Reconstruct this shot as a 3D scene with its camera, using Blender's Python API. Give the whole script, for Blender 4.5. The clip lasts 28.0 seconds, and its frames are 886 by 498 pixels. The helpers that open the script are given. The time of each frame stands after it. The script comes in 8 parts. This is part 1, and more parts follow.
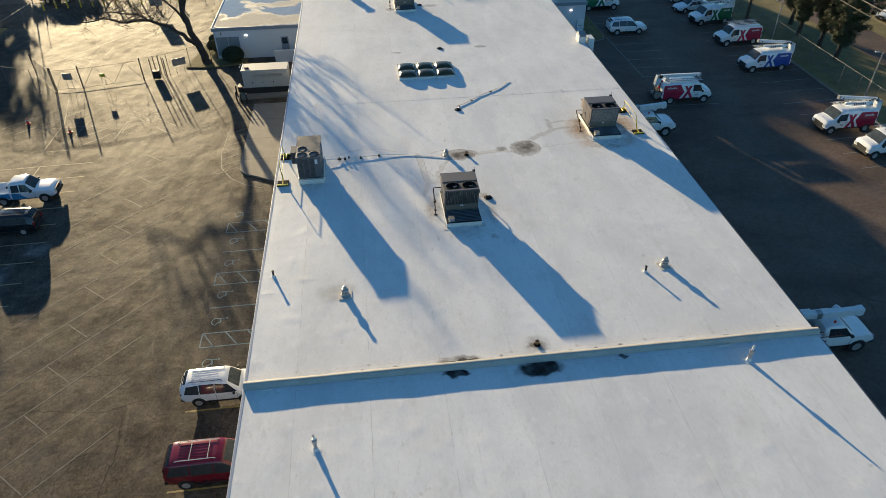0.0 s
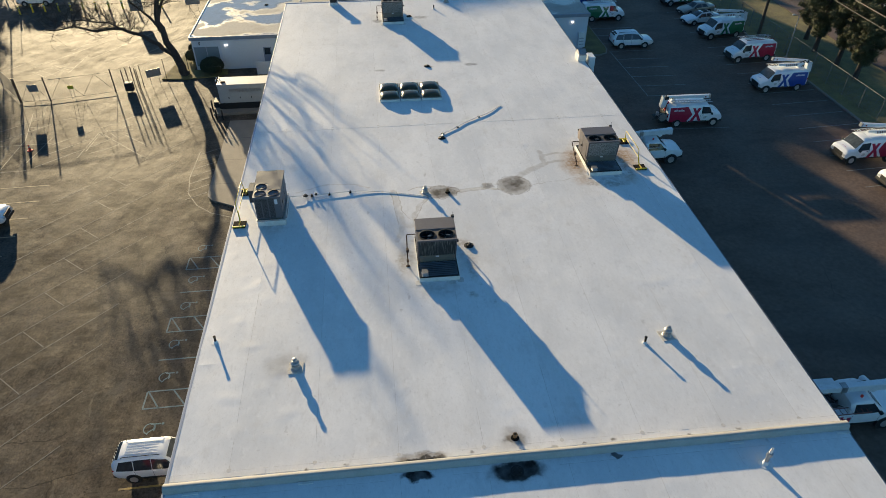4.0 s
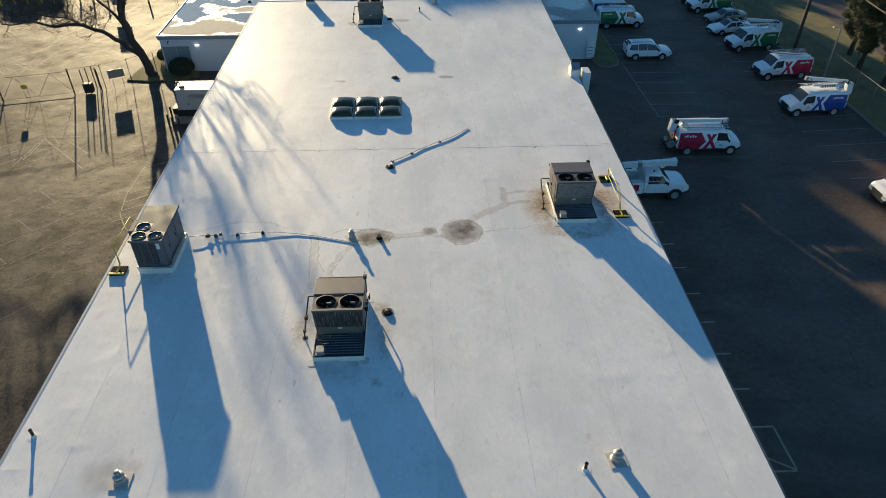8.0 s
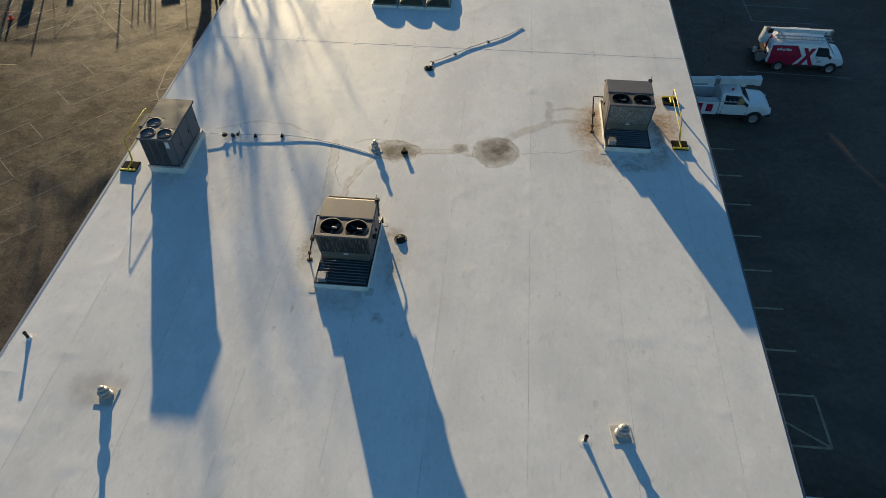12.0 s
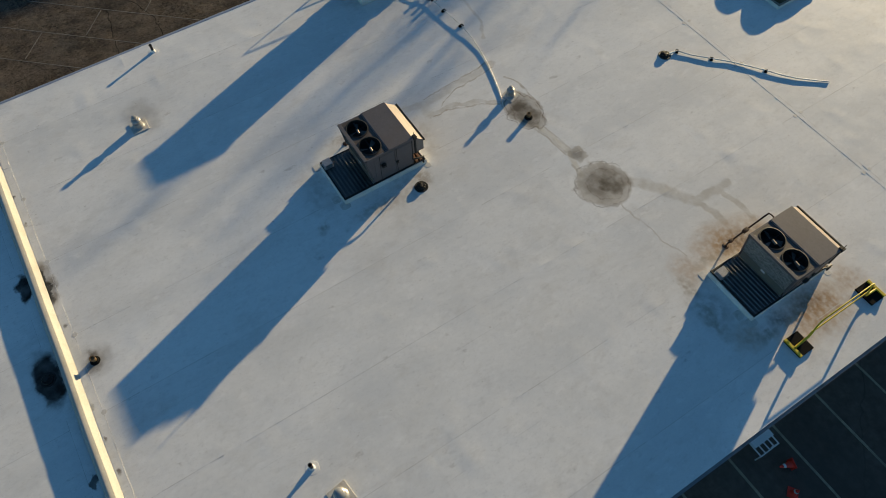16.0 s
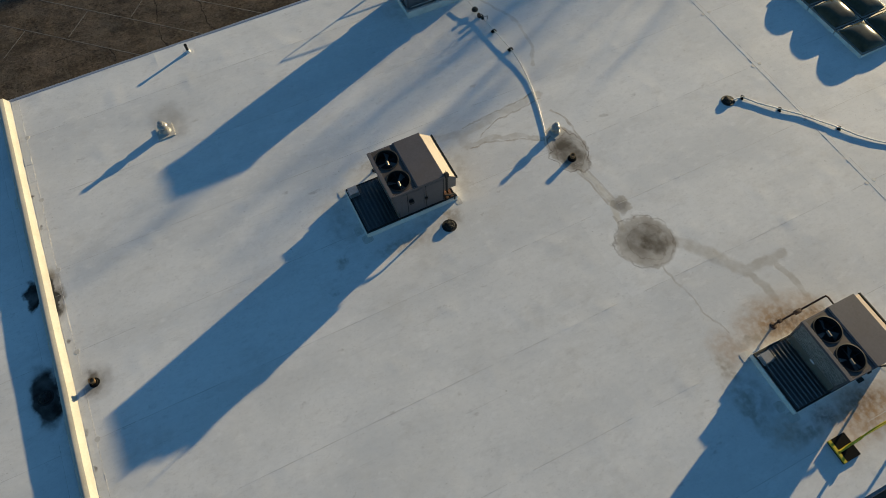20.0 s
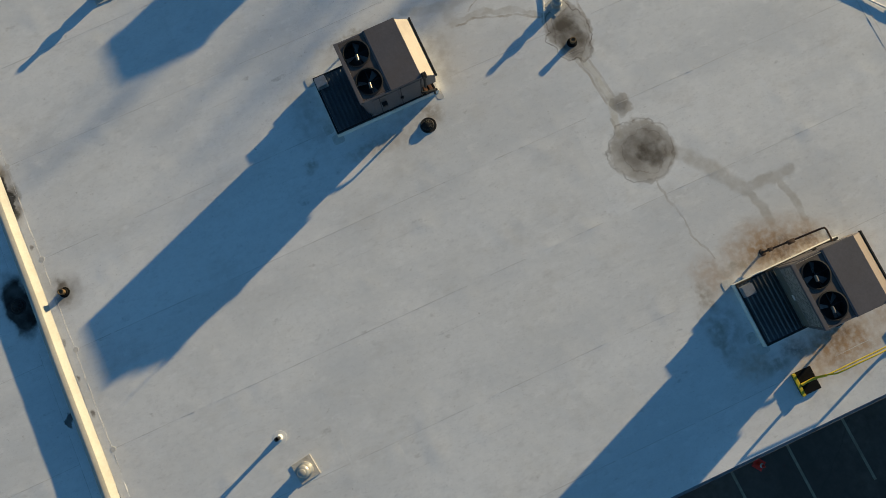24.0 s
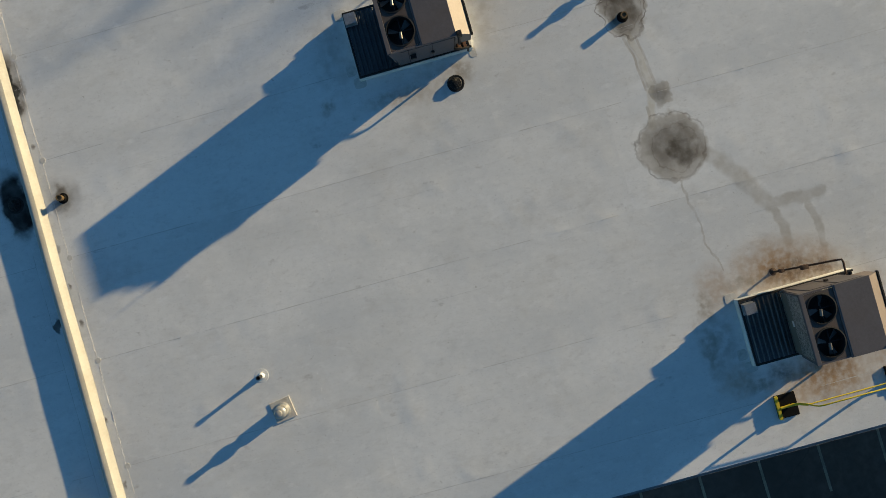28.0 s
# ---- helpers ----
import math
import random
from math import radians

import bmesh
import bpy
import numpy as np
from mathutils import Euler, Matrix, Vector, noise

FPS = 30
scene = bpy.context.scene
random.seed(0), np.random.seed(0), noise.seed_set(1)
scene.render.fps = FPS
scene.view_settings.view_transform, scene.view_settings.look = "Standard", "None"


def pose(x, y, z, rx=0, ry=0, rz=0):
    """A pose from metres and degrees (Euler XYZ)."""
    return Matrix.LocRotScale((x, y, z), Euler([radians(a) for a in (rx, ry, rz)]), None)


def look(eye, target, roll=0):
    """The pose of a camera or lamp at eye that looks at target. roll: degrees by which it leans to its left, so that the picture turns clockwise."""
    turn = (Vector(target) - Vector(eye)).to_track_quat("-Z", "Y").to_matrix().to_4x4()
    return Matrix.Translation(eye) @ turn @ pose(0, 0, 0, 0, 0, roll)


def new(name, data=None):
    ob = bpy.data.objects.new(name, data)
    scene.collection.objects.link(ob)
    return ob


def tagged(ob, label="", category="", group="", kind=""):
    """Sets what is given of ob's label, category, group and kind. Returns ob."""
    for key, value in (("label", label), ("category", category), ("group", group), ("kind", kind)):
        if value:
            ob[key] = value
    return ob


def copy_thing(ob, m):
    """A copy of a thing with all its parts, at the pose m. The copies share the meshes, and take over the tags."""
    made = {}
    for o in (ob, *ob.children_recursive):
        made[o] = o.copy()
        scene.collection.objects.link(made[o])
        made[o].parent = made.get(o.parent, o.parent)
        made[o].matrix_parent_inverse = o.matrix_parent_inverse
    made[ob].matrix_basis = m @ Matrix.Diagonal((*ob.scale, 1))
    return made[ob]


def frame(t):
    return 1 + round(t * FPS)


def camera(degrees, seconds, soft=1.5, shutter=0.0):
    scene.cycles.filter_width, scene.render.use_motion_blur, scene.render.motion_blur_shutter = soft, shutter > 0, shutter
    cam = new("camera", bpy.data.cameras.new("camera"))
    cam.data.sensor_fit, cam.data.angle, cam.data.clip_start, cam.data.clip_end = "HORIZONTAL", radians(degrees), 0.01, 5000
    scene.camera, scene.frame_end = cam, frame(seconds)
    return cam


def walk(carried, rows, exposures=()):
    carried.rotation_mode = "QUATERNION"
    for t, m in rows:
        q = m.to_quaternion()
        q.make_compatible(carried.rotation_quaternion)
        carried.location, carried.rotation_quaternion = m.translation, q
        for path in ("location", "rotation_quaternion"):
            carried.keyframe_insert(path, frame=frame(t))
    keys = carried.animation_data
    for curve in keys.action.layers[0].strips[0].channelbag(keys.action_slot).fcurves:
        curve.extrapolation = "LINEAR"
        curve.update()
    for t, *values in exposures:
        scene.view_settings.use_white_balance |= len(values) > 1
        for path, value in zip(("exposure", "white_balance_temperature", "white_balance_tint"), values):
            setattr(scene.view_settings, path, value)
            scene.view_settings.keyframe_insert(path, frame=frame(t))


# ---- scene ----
cam = camera(67.7, 28.0, 0.8)
PATH = [
    (0, 6.541, -1.820, 22.650, 52.24, 0.40, -6.88),
    (0.5, 6.753, -1.105, 22.578, 52.27, 0.42, -6.69),
    (1, 6.985, -0.374, 22.519, 52.25, 0.34, -6.60),
    (1.5, 7.226, 0.330, 22.462, 52.24, 0.31, -6.59),
    (2, 7.474, 0.977, 22.433, 52.21, 0.27, -6.63),
    (2.5, 7.789, 1.660, 22.275, 52.23, 0.19, -6.59),
    (3, 8.087, 2.255, 22.199, 52.20, 0.14, -6.57),
    (3.5, 8.433, 2.913, 22.156, 52.16, 0.05, -6.30),
    (5.5, 10.371, 5.662, 22.222, 52.12, -0.01, -4.35),
    (6, 11.124, 6.627, 22.249, 52.12, -0.00, -2.75),
    (6.5, 12.045, 7.573, 22.070, 52.17, 0.02, -2.31),
    (7, 13.080, 8.664, 21.177, 52.10, 0.04, -2.27),
    (7.5, 14.085, 9.854, 20.256, 52.05, -0.02, -2.25),
    (8, 14.876, 10.740, 20.139, 51.99, -0.07, -2.28),
    (8.5, 15.336, 10.945, 20.026, 47.48, 0.05, -2.21),
    (9, 15.472, 11.137, 20.101, 42.33, -0.04, -2.20),
    (9.5, 15.453, 11.189, 20.083, 41.97, -0.13, 0.53),
    (10, 15.500, 11.132, 19.913, 42.09, -0.01, 1.69),
    (10.5, 15.510, 11.128, 19.831, 42.06, 0.04, 1.77),
    (11, 15.573, 11.576, 19.623, 42.27, 0.08, 2.02),
    (11.5, 15.905, 12.708, 19.726, 41.98, 0.07, 2.67),
    (13.5, 21.304, 18.601, 20.348, 41.34, 0.79, 27.80),
    (14, 22.793, 20.365, 20.551, 41.26, 1.00, 39.34),
    (14.5, 24.212, 22.341, 20.371, 41.79, 1.34, 49.56),
    (15, 25.304, 24.168, 20.405, 41.99, 1.42, 56.85),
    (15.5, 26.203, 24.929, 20.306, 37.85, 1.21, 57.71),
    (16, 26.315, 25.160, 20.517, 30.20, 0.96, 57.52),
    (16.5, 26.319, 25.230, 20.588, 28.77, 0.94, 57.69),
    (17, 26.409, 25.130, 20.538, 28.80, 0.89, 58.41),
    (17.5, 26.549, 25.184, 20.442, 28.90, 1.12, 60.42),
    (18, 26.491, 25.226, 20.358, 28.85, 1.04, 60.45),
    (18.5, 26.153, 25.534, 20.319, 28.74, 1.09, 60.51),
    (19, 25.654, 25.931, 20.264, 28.77, 1.09, 60.78),
    (19.5, 25.001, 26.470, 20.298, 28.70, 1.26, 62.45),
    (20, 24.176, 26.884, 20.340, 28.62, 1.07, 63.85),
    (20.5, 23.424, 27.473, 20.391, 28.66, 1.21, 64.71),
    (21, 22.756, 28.021, 20.407, 28.48, 1.29, 64.86),
    (21.5, 22.150, 28.421, 20.478, 23.39, 1.18, 64.94),
    (22, 21.492, 28.840, 20.584, 16.02, 1.09, 65.12),
    (22.5, 20.761, 29.328, 20.693, 8.99, 1.15, 65.27),
    (24.5, 19.745, 30.092, 20.583, 7.80, 1.14, 65.31),
    (25, 19.471, 30.258, 20.490, 7.82, 1.09, 65.45),
    (25.5, 19.300, 30.541, 20.384, 8.16, 1.52, 68.34),
    (26, 19.024, 30.667, 20.311, 8.52, 1.71, 73.96),
    (26.5, 18.580, 30.738, 20.273, 8.32, 1.55, 74.32),
    (27, 18.269, 30.864, 20.231, 8.30, 1.63, 74.33),
    (27.5, 18.226, 30.761, 20.272, 6.98, 1.32, 74.40),
    (28, 18.138, 30.702, 20.312, -0.17, 1.09, 74.40),
]
EXPOSURE = [(0.0, 1.21, 6260, 16), (6.0, 1.19, 6230, 16), (9.0, 1.06, 6250, 15), (11.0, 0.94, 6480, 15), (14.0, 0.84, 6560, 15), (15.2, 0.82, 6560, 15), (16.0, 0.68, 6460, 14), (21.0, 0.64, 6410, 13), (22.0, 0.59, 6410, 13), (25.0, 0.64, 6360, 13), (26.0, 0.57, 6360, 13), (28.0, 0.58, 6360, 13)]
walk(cam, [(t, pose(x, y, z, rx, ry, rz)) for t, x, y, z, rx, ry, rz in PATH], EXPOSURE)

# ---- daylight: a low winter sun and a clear sky ----
SUN_TO = Vector((-0.396, 1.0, 0.168)).normalized()
world = bpy.data.worlds.new("sky")
scene.world = world
world.use_nodes = True
wn = world.node_tree
sky = wn.nodes.new("ShaderNodeTexSky")
sky.sky_type, sky.sun_disc = "NISHITA", False
sky.sun_elevation, sky.sun_rotation = math.asin(SUN_TO.z), -math.atan2(-SUN_TO.x, SUN_TO.y)
sky.air_density, sky.dust_density, sky.ozone_density = 1.0, 0.2, 4.0
wn.nodes["Background"].inputs["Strength"].default_value = 0.086
tint = wn.nodes.new("ShaderNodeMix")
tint.data_type, tint.blend_type = "RGBA", "MULTIPLY"
tint.inputs[0].default_value, tint.inputs[7].default_value = 1.0, (0.80, 1.0, 0.93, 1)
wn.links.new(sky.outputs["Color"], tint.inputs[6])
wn.links.new(tint.outputs[2], wn.nodes["Background"].inputs["Color"])
sun_data = bpy.data.lights.new("sun", "SUN")
sun_data.energy, sun_data.angle, sun_data.color = 5.0, radians(0.6), (1.0, 0.80, 0.44)
sun = new("sun", sun_data)
sun.matrix_world = look(SUN_TO * 60, (0, 0, 0))

G = -7.74          # the ground below the roof, which lies at 0
GE = -6.90         # the east lot lies higher than the west one

# ---- materials ----
def material(name, colour, rough=0.6, metal=0.0, vary=0.15, scale=3.0, fine=40.0, bump=0.0, bump_scale=60.0, spec=0.5, dirt=None, dirt_amount=0.0, dirt_scale=0.8, coat=0.0, stretch=(1, 1, 1), piece=0.0, swell=None):
    """A surface with variation at two scales, dirt in patches and fine relief."""
    m = bpy.data.materials.new(name)
    m.use_nodes = True
    n, l = m.node_tree.nodes, m.node_tree.links
    b = n["Principled BSDF"]
    b.inputs["Roughness"].default_value, b.inputs["Metallic"].default_value = rough, metal
    b.inputs["Specular IOR Level"].default_value = spec
    b.inputs["Coat Weight"].default_value = coat
    geo = n.new("ShaderNodeNewGeometry")
    mapping = n.new("ShaderNodeMapping")
    mapping.inputs["Scale"].default_value = stretch
    l.new(geo.outputs["Position"], mapping.inputs["Vector"])
    big, small = n.new("ShaderNodeTexNoise"), n.new("ShaderNodeTexNoise")
    big.inputs["Scale"].default_value, small.inputs["Scale"].default_value = scale, fine
    big.inputs["Detail"].default_value = small.inputs["Detail"].default_value = 5
    l.new(mapping.outputs["Vector"], big.inputs["Vector"]), l.new(mapping.outputs["Vector"], small.inputs["Vector"])
    add = n.new("ShaderNodeMath"); add.operation = "ADD"
    l.new(big.outputs["Fac"], add.inputs[0]), l.new(small.outputs["Fac"], add.inputs[1])
    rng = n.new("ShaderNodeMapRange")
    rng.inputs["From Min"].default_value, rng.inputs["From Max"].default_value = 0.65, 1.35
    rng.inputs["To Min"].default_value, rng.inputs["To Max"].default_value = 1 - vary, 1 + vary
    l.new(add.outputs[0], rng.inputs["Value"])
    hsv = n.new("ShaderNodeHueSaturation")
    hsv.inputs["Color"].default_value = (*colour, 1)
    l.new(rng.outputs["Result"], hsv.inputs["Value"])
    out = hsv.outputs["Color"]
    if piece:
        info = n.new("ShaderNodeObjectInfo")
        pr = n.new("ShaderNodeMapRange")
        pr.inputs["To Min"].default_value, pr.inputs["To Max"].default_value = 1 - piece, 1 + piece
        l.new(info.outputs["Random"], pr.inputs["Value"])
        h2 = n.new("ShaderNodeHueSaturation")
        l.new(out, h2.inputs["Color"]), l.new(pr.outputs["Result"], h2.inputs["Value"])
        out = h2.outputs["Color"]
    if dirt:
        patch = n.new("ShaderNodeTexNoise")
        patch.inputs["Scale"].default_value, patch.inputs["Detail"].default_value, patch.inputs["Roughness"].default_value = dirt_scale, 8, 0.65
        l.new(mapping.outputs["Vector"], patch.inputs["Vector"])
        mr = n.new("ShaderNodeMapRange")
        mr.inputs["From Min"].default_value, mr.inputs["From Max"].default_value = 0.48, 0.72
        mr.inputs["To Max"].default_value = dirt_amount
        l.new(patch.outputs["Fac"], mr.inputs["Value"])
        mix = n.new("ShaderNodeMix"); mix.data_type = "RGBA"
        l.new(mr.outputs["Result"], mix.inputs[0]), l.new(out, mix.inputs[6])
        mix.inputs[7].default_value = (*dirt, 1)
        out = mix.outputs[2]
    l.new(out, b.inputs["Base Color"])
    if bump:
        bn, bp = n.new("ShaderNodeTexNoise"), n.new("ShaderNodeBump")
        bn.inputs["Scale"].default_value, bn.inputs["Detail"].default_value = bump_scale, 6
        l.new(mapping.outputs["Vector"], bn.inputs["Vector"])
        bp.inputs["Strength"].default_value, bp.inputs["Distance"].default_value = bump, 0.02
        l.new(bn.outputs["Fac"], bp.inputs["Height"]), l.new(bp.outputs["Normal"], b.inputs["Normal"])
        if swell:
            # broad unevenness below the fine relief
            sn, sb = n.new("ShaderNodeTexNoise"), n.new("ShaderNodeBump")
            sn.inputs["Scale"].default_value, sn.inputs["Detail"].default_value, sn.inputs["Roughness"].default_value = swell[0], 4, 0.5
            l.new(mapping.outputs["Vector"], sn.inputs["Vector"])
            sb.inputs["Strength"].default_value, sb.inputs["Distance"].default_value = 1.0, swell[1]
            l.new(sn.outputs["Fac"], sb.inputs["Height"]), l.new(sb.outputs["Normal"], bp.inputs["Normal"])
    return m


def stain_or_light(m, spots, colour, inner=0.35, wobble=0.5, wobble_scale=1.6, grain=3.0, least=0.25, rim=False):
    """Lays stains, or painted light and shade, of uneven outline over a material: spots of (x, y, radius x, radius y,
    strength).
    """
    n, l = m.node_tree.nodes, m.node_tree.links
    b = n["Principled BSDF"]
    out = b.inputs["Base Color"].links[0].from_socket
    geo = n.new("ShaderNodeNewGeometry")
    nz = n.new("ShaderNodeTexNoise")
    nz.inputs["Scale"].default_value, nz.inputs["Detail"].default_value = wobble_scale, 6
    l.new(geo.outputs["Position"], nz.inputs["Vector"])
    off = n.new("ShaderNodeVectorMath"); off.operation = "MULTIPLY_ADD"
    off.inputs[1].default_value, off.inputs[2].default_value = (2 * wobble, 2 * wobble, 0), (-wobble, -wobble, 0)
    l.new(nz.outputs["Color"], off.inputs[0])
    where = n.new("ShaderNodeVectorMath"); where.operation = "ADD"
    l.new(geo.outputs["Position"], where.inputs[0]), l.new(off.outputs[0], where.inputs[1])
    total = None
    for x, y, rx, ry, power in spots:
        sub = n.new("ShaderNodeVectorMath"); sub.operation = "SUBTRACT"
        sub.inputs[1].default_value = (x, y, 0)
        l.new(where.outputs[0], sub.inputs[0])
        sc = n.new("ShaderNodeVectorMath"); sc.operation = "MULTIPLY"
        sc.inputs[1].default_value = (1 / rx, 1 / ry, 0)
        l.new(sub.outputs[0], sc.inputs[0])
        ln = n.new("ShaderNodeVectorMath"); ln.operation = "LENGTH"
        l.new(sc.outputs[0], ln.inputs[0])
        mr = n.new("ShaderNodeMapRange"); mr.interpolation_type = "SMOOTHSTEP"
        mr.inputs["From Min"].default_value, mr.inputs["From Max"].default_value = inner, 1.0
        mr.inputs["To Min"].default_value, mr.inputs["To Max"].default_value = power, 0.0
        l.new(ln.outputs["Value"], mr.inputs["Value"])
        if rim:
            # only the tide mark along the outline
            mr.inputs["From Min"].default_value = 0.96
            up = n.new("ShaderNodeMapRange"); up.interpolation_type = "SMOOTHSTEP"
            up.inputs["From Min"].default_value, up.inputs["From Max"].default_value = inner, 0.94
            l.new(ln.outputs["Value"], up.inputs["Value"])
            band = n.new("ShaderNodeMath"); band.operation = "MULTIPLY"
            l.new(mr.outputs["Result"], band.inputs[0]), l.new(up.outputs["Result"], band.inputs[1])
            mr = band
            mr_out = band.outputs[0]
        else:
            mr_out = mr.outputs["Result"]
        if total is None:
            total = mr_out
        else:
            mx = n.new("ShaderNodeMath"); mx.operation = "MAXIMUM"
            l.new(total, mx.inputs[0]), l.new(mr_out, mx.inputs[1])
            total = mx.outputs[0]
    gr = n.new("ShaderNodeTexNoise")
    gr.inputs["Scale"].default_value, gr.inputs["Detail"].default_value = grain, 8
    l.new(geo.outputs["Position"], gr.inputs["Vector"])
    g2 = n.new("ShaderNodeMapRange")
    g2.inputs["From Min"].default_value, g2.inputs["From Max"].default_value, g2.inputs["To Min"].default_value = 0.35, 0.6, least
    l.new(gr.outputs["Fac"], g2.inputs["Value"])
    mul = n.new("ShaderNodeMath"); mul.operation = "MULTIPLY"
    l.new(total, mul.inputs[0]), l.new(g2.outputs["Result"], mul.inputs[1])
    mix = n.new("ShaderNodeMix"); mix.data_type = "RGBA"
    l.new(mul.outputs[0], mix.inputs[0]), l.new(out, mix.inputs[6])
    mix.inputs[7].default_value = (*colour, 1)
    l.new(mix.outputs[2], b.inputs["Base Color"])


def trail(m, ways, colour, strength=0.5, wobble=0.3, wobble_scale=1.4, grain=2.5, least=0.45):
    """Lays run-off trails over a material: ways of (half width, [(x, y), ...])."""
    n, l = m.node_tree.nodes, m.node_tree.links
    b = n["Principled BSDF"]
    out = b.inputs["Base Color"].links[0].from_socket
    geo, nz = n.new("ShaderNodeNewGeometry"), n.new("ShaderNodeTexNoise")
    nz.inputs["Scale"].default_value, nz.inputs["Detail"].default_value = wobble_scale, 7
    l.new(geo.outputs["Position"], nz.inputs["Vector"])
    off = n.new("ShaderNodeVectorMath"); off.operation = "MULTIPLY_ADD"
    off.inputs[1].default_value, off.inputs[2].default_value = (2 * wobble, 2 * wobble, 0), (-wobble, -wobble, 0)
    l.new(nz.outputs["Color"], off.inputs[0])
    flatten = n.new("ShaderNodeVectorMath"); flatten.operation = "MULTIPLY_ADD"
    flatten.inputs[1].default_value = (1, 1, 0)
    l.new(geo.outputs["Position"], flatten.inputs[0]), l.new(off.outputs[0], flatten.inputs[2])
    where, total = flatten.outputs[0], None
    for half, pts in ways:
        for (ax, ay), (bx, by) in zip(pts, pts[1:]):
            dx, dy = bx - ax, by - ay
            q = dx * dx + dy * dy
            sub = n.new("ShaderNodeVectorMath"); sub.operation = "SUBTRACT"
            sub.inputs[1].default_value = (ax, ay, 0)
            l.new(where, sub.inputs[0])
            dot = n.new("ShaderNodeVectorMath"); dot.operation = "DOT_PRODUCT"
            dot.inputs[1].default_value = (dx / q, dy / q, 0)
            l.new(sub.outputs[0], dot.inputs[0])
            cl = n.new("ShaderNodeClamp")
            l.new(dot.outputs["Value"], cl.inputs["Value"])
            foot = n.new("ShaderNodeVectorMath"); foot.operation = "SCALE"
            foot.inputs[0].default_value = (dx, dy, 0)
            l.new(cl.outputs[0], foot.inputs["Scale"])
            dist = n.new("ShaderNodeVectorMath"); dist.operation = "DISTANCE"
            l.new(sub.outputs[0], dist.inputs[0]), l.new(foot.outputs[0], dist.inputs[1])
            mr = n.new("ShaderNodeMapRange"); mr.interpolation_type = "SMOOTHSTEP"
            mr.inputs["From Min"].default_value, mr.inputs["From Max"].default_value = half * 0.45, half
            mr.inputs["To Min"].default_value, mr.inputs["To Max"].default_value = strength, 0.0
            l.new(dist.outputs["Value"], mr.inputs["Value"])
            if total is None:
                total = mr.outputs["Result"]
            else:
                mx = n.new("ShaderNodeMath"); mx.operation = "MAXIMUM"
                l.new(total, mx.inputs[0]), l.new(mr.outputs["Result"], mx.inputs[1])
                total = mx.outputs[0]
    gr, g2 = n.new("ShaderNodeTexNoise"), n.new("ShaderNodeMapRange")
    gr.inputs["Scale"].default_value, gr.inputs["Detail"].default_value = grain, 8
    l.new(geo.outputs["Position"], gr.inputs["Vector"])
    g2.inputs["From Min"].default_value, g2.inputs["From Max"].default_value, g2.inputs["To Min"].default_value = 0.38, 0.6, least
    l.new(gr.outputs["Fac"], g2.inputs["Value"])
    mul = n.new("ShaderNodeMath"); mul.operation = "MULTIPLY"
    l.new(total, mul.inputs[0]), l.new(g2.outputs["Result"], mul.inputs[1])
    mix = n.new("ShaderNodeMix"); mix.data_type = "RGBA"
    l.new(mul.outputs[0], mix.inputs[0]), l.new(out, mix.inputs[6])
    mix.inputs[7].default_value = (*colour, 1)
    l.new(mix.outputs[2], b.inputs["Base Color"])


def specks(m, scale, colour, low, high, amount, stretch=(1, 1, 1), detail=6, rough=0.7):
    """Scattered smudges and specks of dirt over a material."""
    n, l = m.node_tree.nodes, m.node_tree.links
    b = n["Principled BSDF"]
    out = b.inputs["Base Color"].links[0].from_socket
    geo, mp, nz, mr = n.new("ShaderNodeNewGeometry"), n.new("ShaderNodeMapping"), n.new("ShaderNodeTexNoise"), n.new("ShaderNodeMapRange")
    mp.inputs["Scale"].default_value = stretch
    mp.inputs["Location"].default_value = (scale * 3.1, scale * 1.7, 0.4)
    nz.inputs["Scale"].default_value, nz.inputs["Detail"].default_value, nz.inputs["Roughness"].default_value = scale, detail, rough
    l.new(geo.outputs["Position"], mp.inputs["Vector"]), l.new(mp.outputs["Vector"], nz.inputs["Vector"])
    mr.inputs["From Min"].default_value, mr.inputs["From Max"].default_value, mr.inputs["To Max"].default_value = low, high, amount
    l.new(nz.outputs["Fac"], mr.inputs["Value"])
    mix = n.new("ShaderNodeMix"); mix.data_type = "RGBA"
    l.new(mr.outputs["Result"], mix.inputs[0]), l.new(out, mix.inputs[6])
    mix.inputs[7].default_value = (*colour, 1)
    l.new(mix.outputs[2], b.inputs["Base Color"])


def gloss_patches(m, scale, low, high):
    """Worn smooth and rough dull patches: the gloss varies at two scales."""
    n, l = m.node_tree.nodes, m.node_tree.links
    geo, a, b, mx, mr = n.new("ShaderNodeNewGeometry"), n.new("ShaderNodeTexNoise"), n.new("ShaderNodeTexNoise"), n.new("ShaderNodeMath"), n.new("ShaderNodeMapRange")
    a.inputs["Scale"].default_value, a.inputs["Detail"].default_value, a.inputs["Roughness"].default_value = scale, 9, 0.65
    b.inputs["Scale"].default_value, b.inputs["Detail"].default_value = scale * 0.17, 4
    l.new(geo.outputs["Position"], a.inputs["Vector"]), l.new(geo.outputs["Position"], b.inputs["Vector"])
    mx.operation = "ADD"
    l.new(a.outputs["Fac"], mx.inputs[0]), l.new(b.outputs["Fac"], mx.inputs[1])
    mr.inputs["From Min"].default_value, mr.inputs["From Max"].default_value = 0.72, 1.34
    mr.inputs["To Min"].default_value, mr.inputs["To Max"].default_value = low, high
    l.new(mx.outputs[0], mr.inputs["Value"])
    l.new(mr.outputs["Result"], n["Principled BSDF"].inputs["Specular IOR Level"])


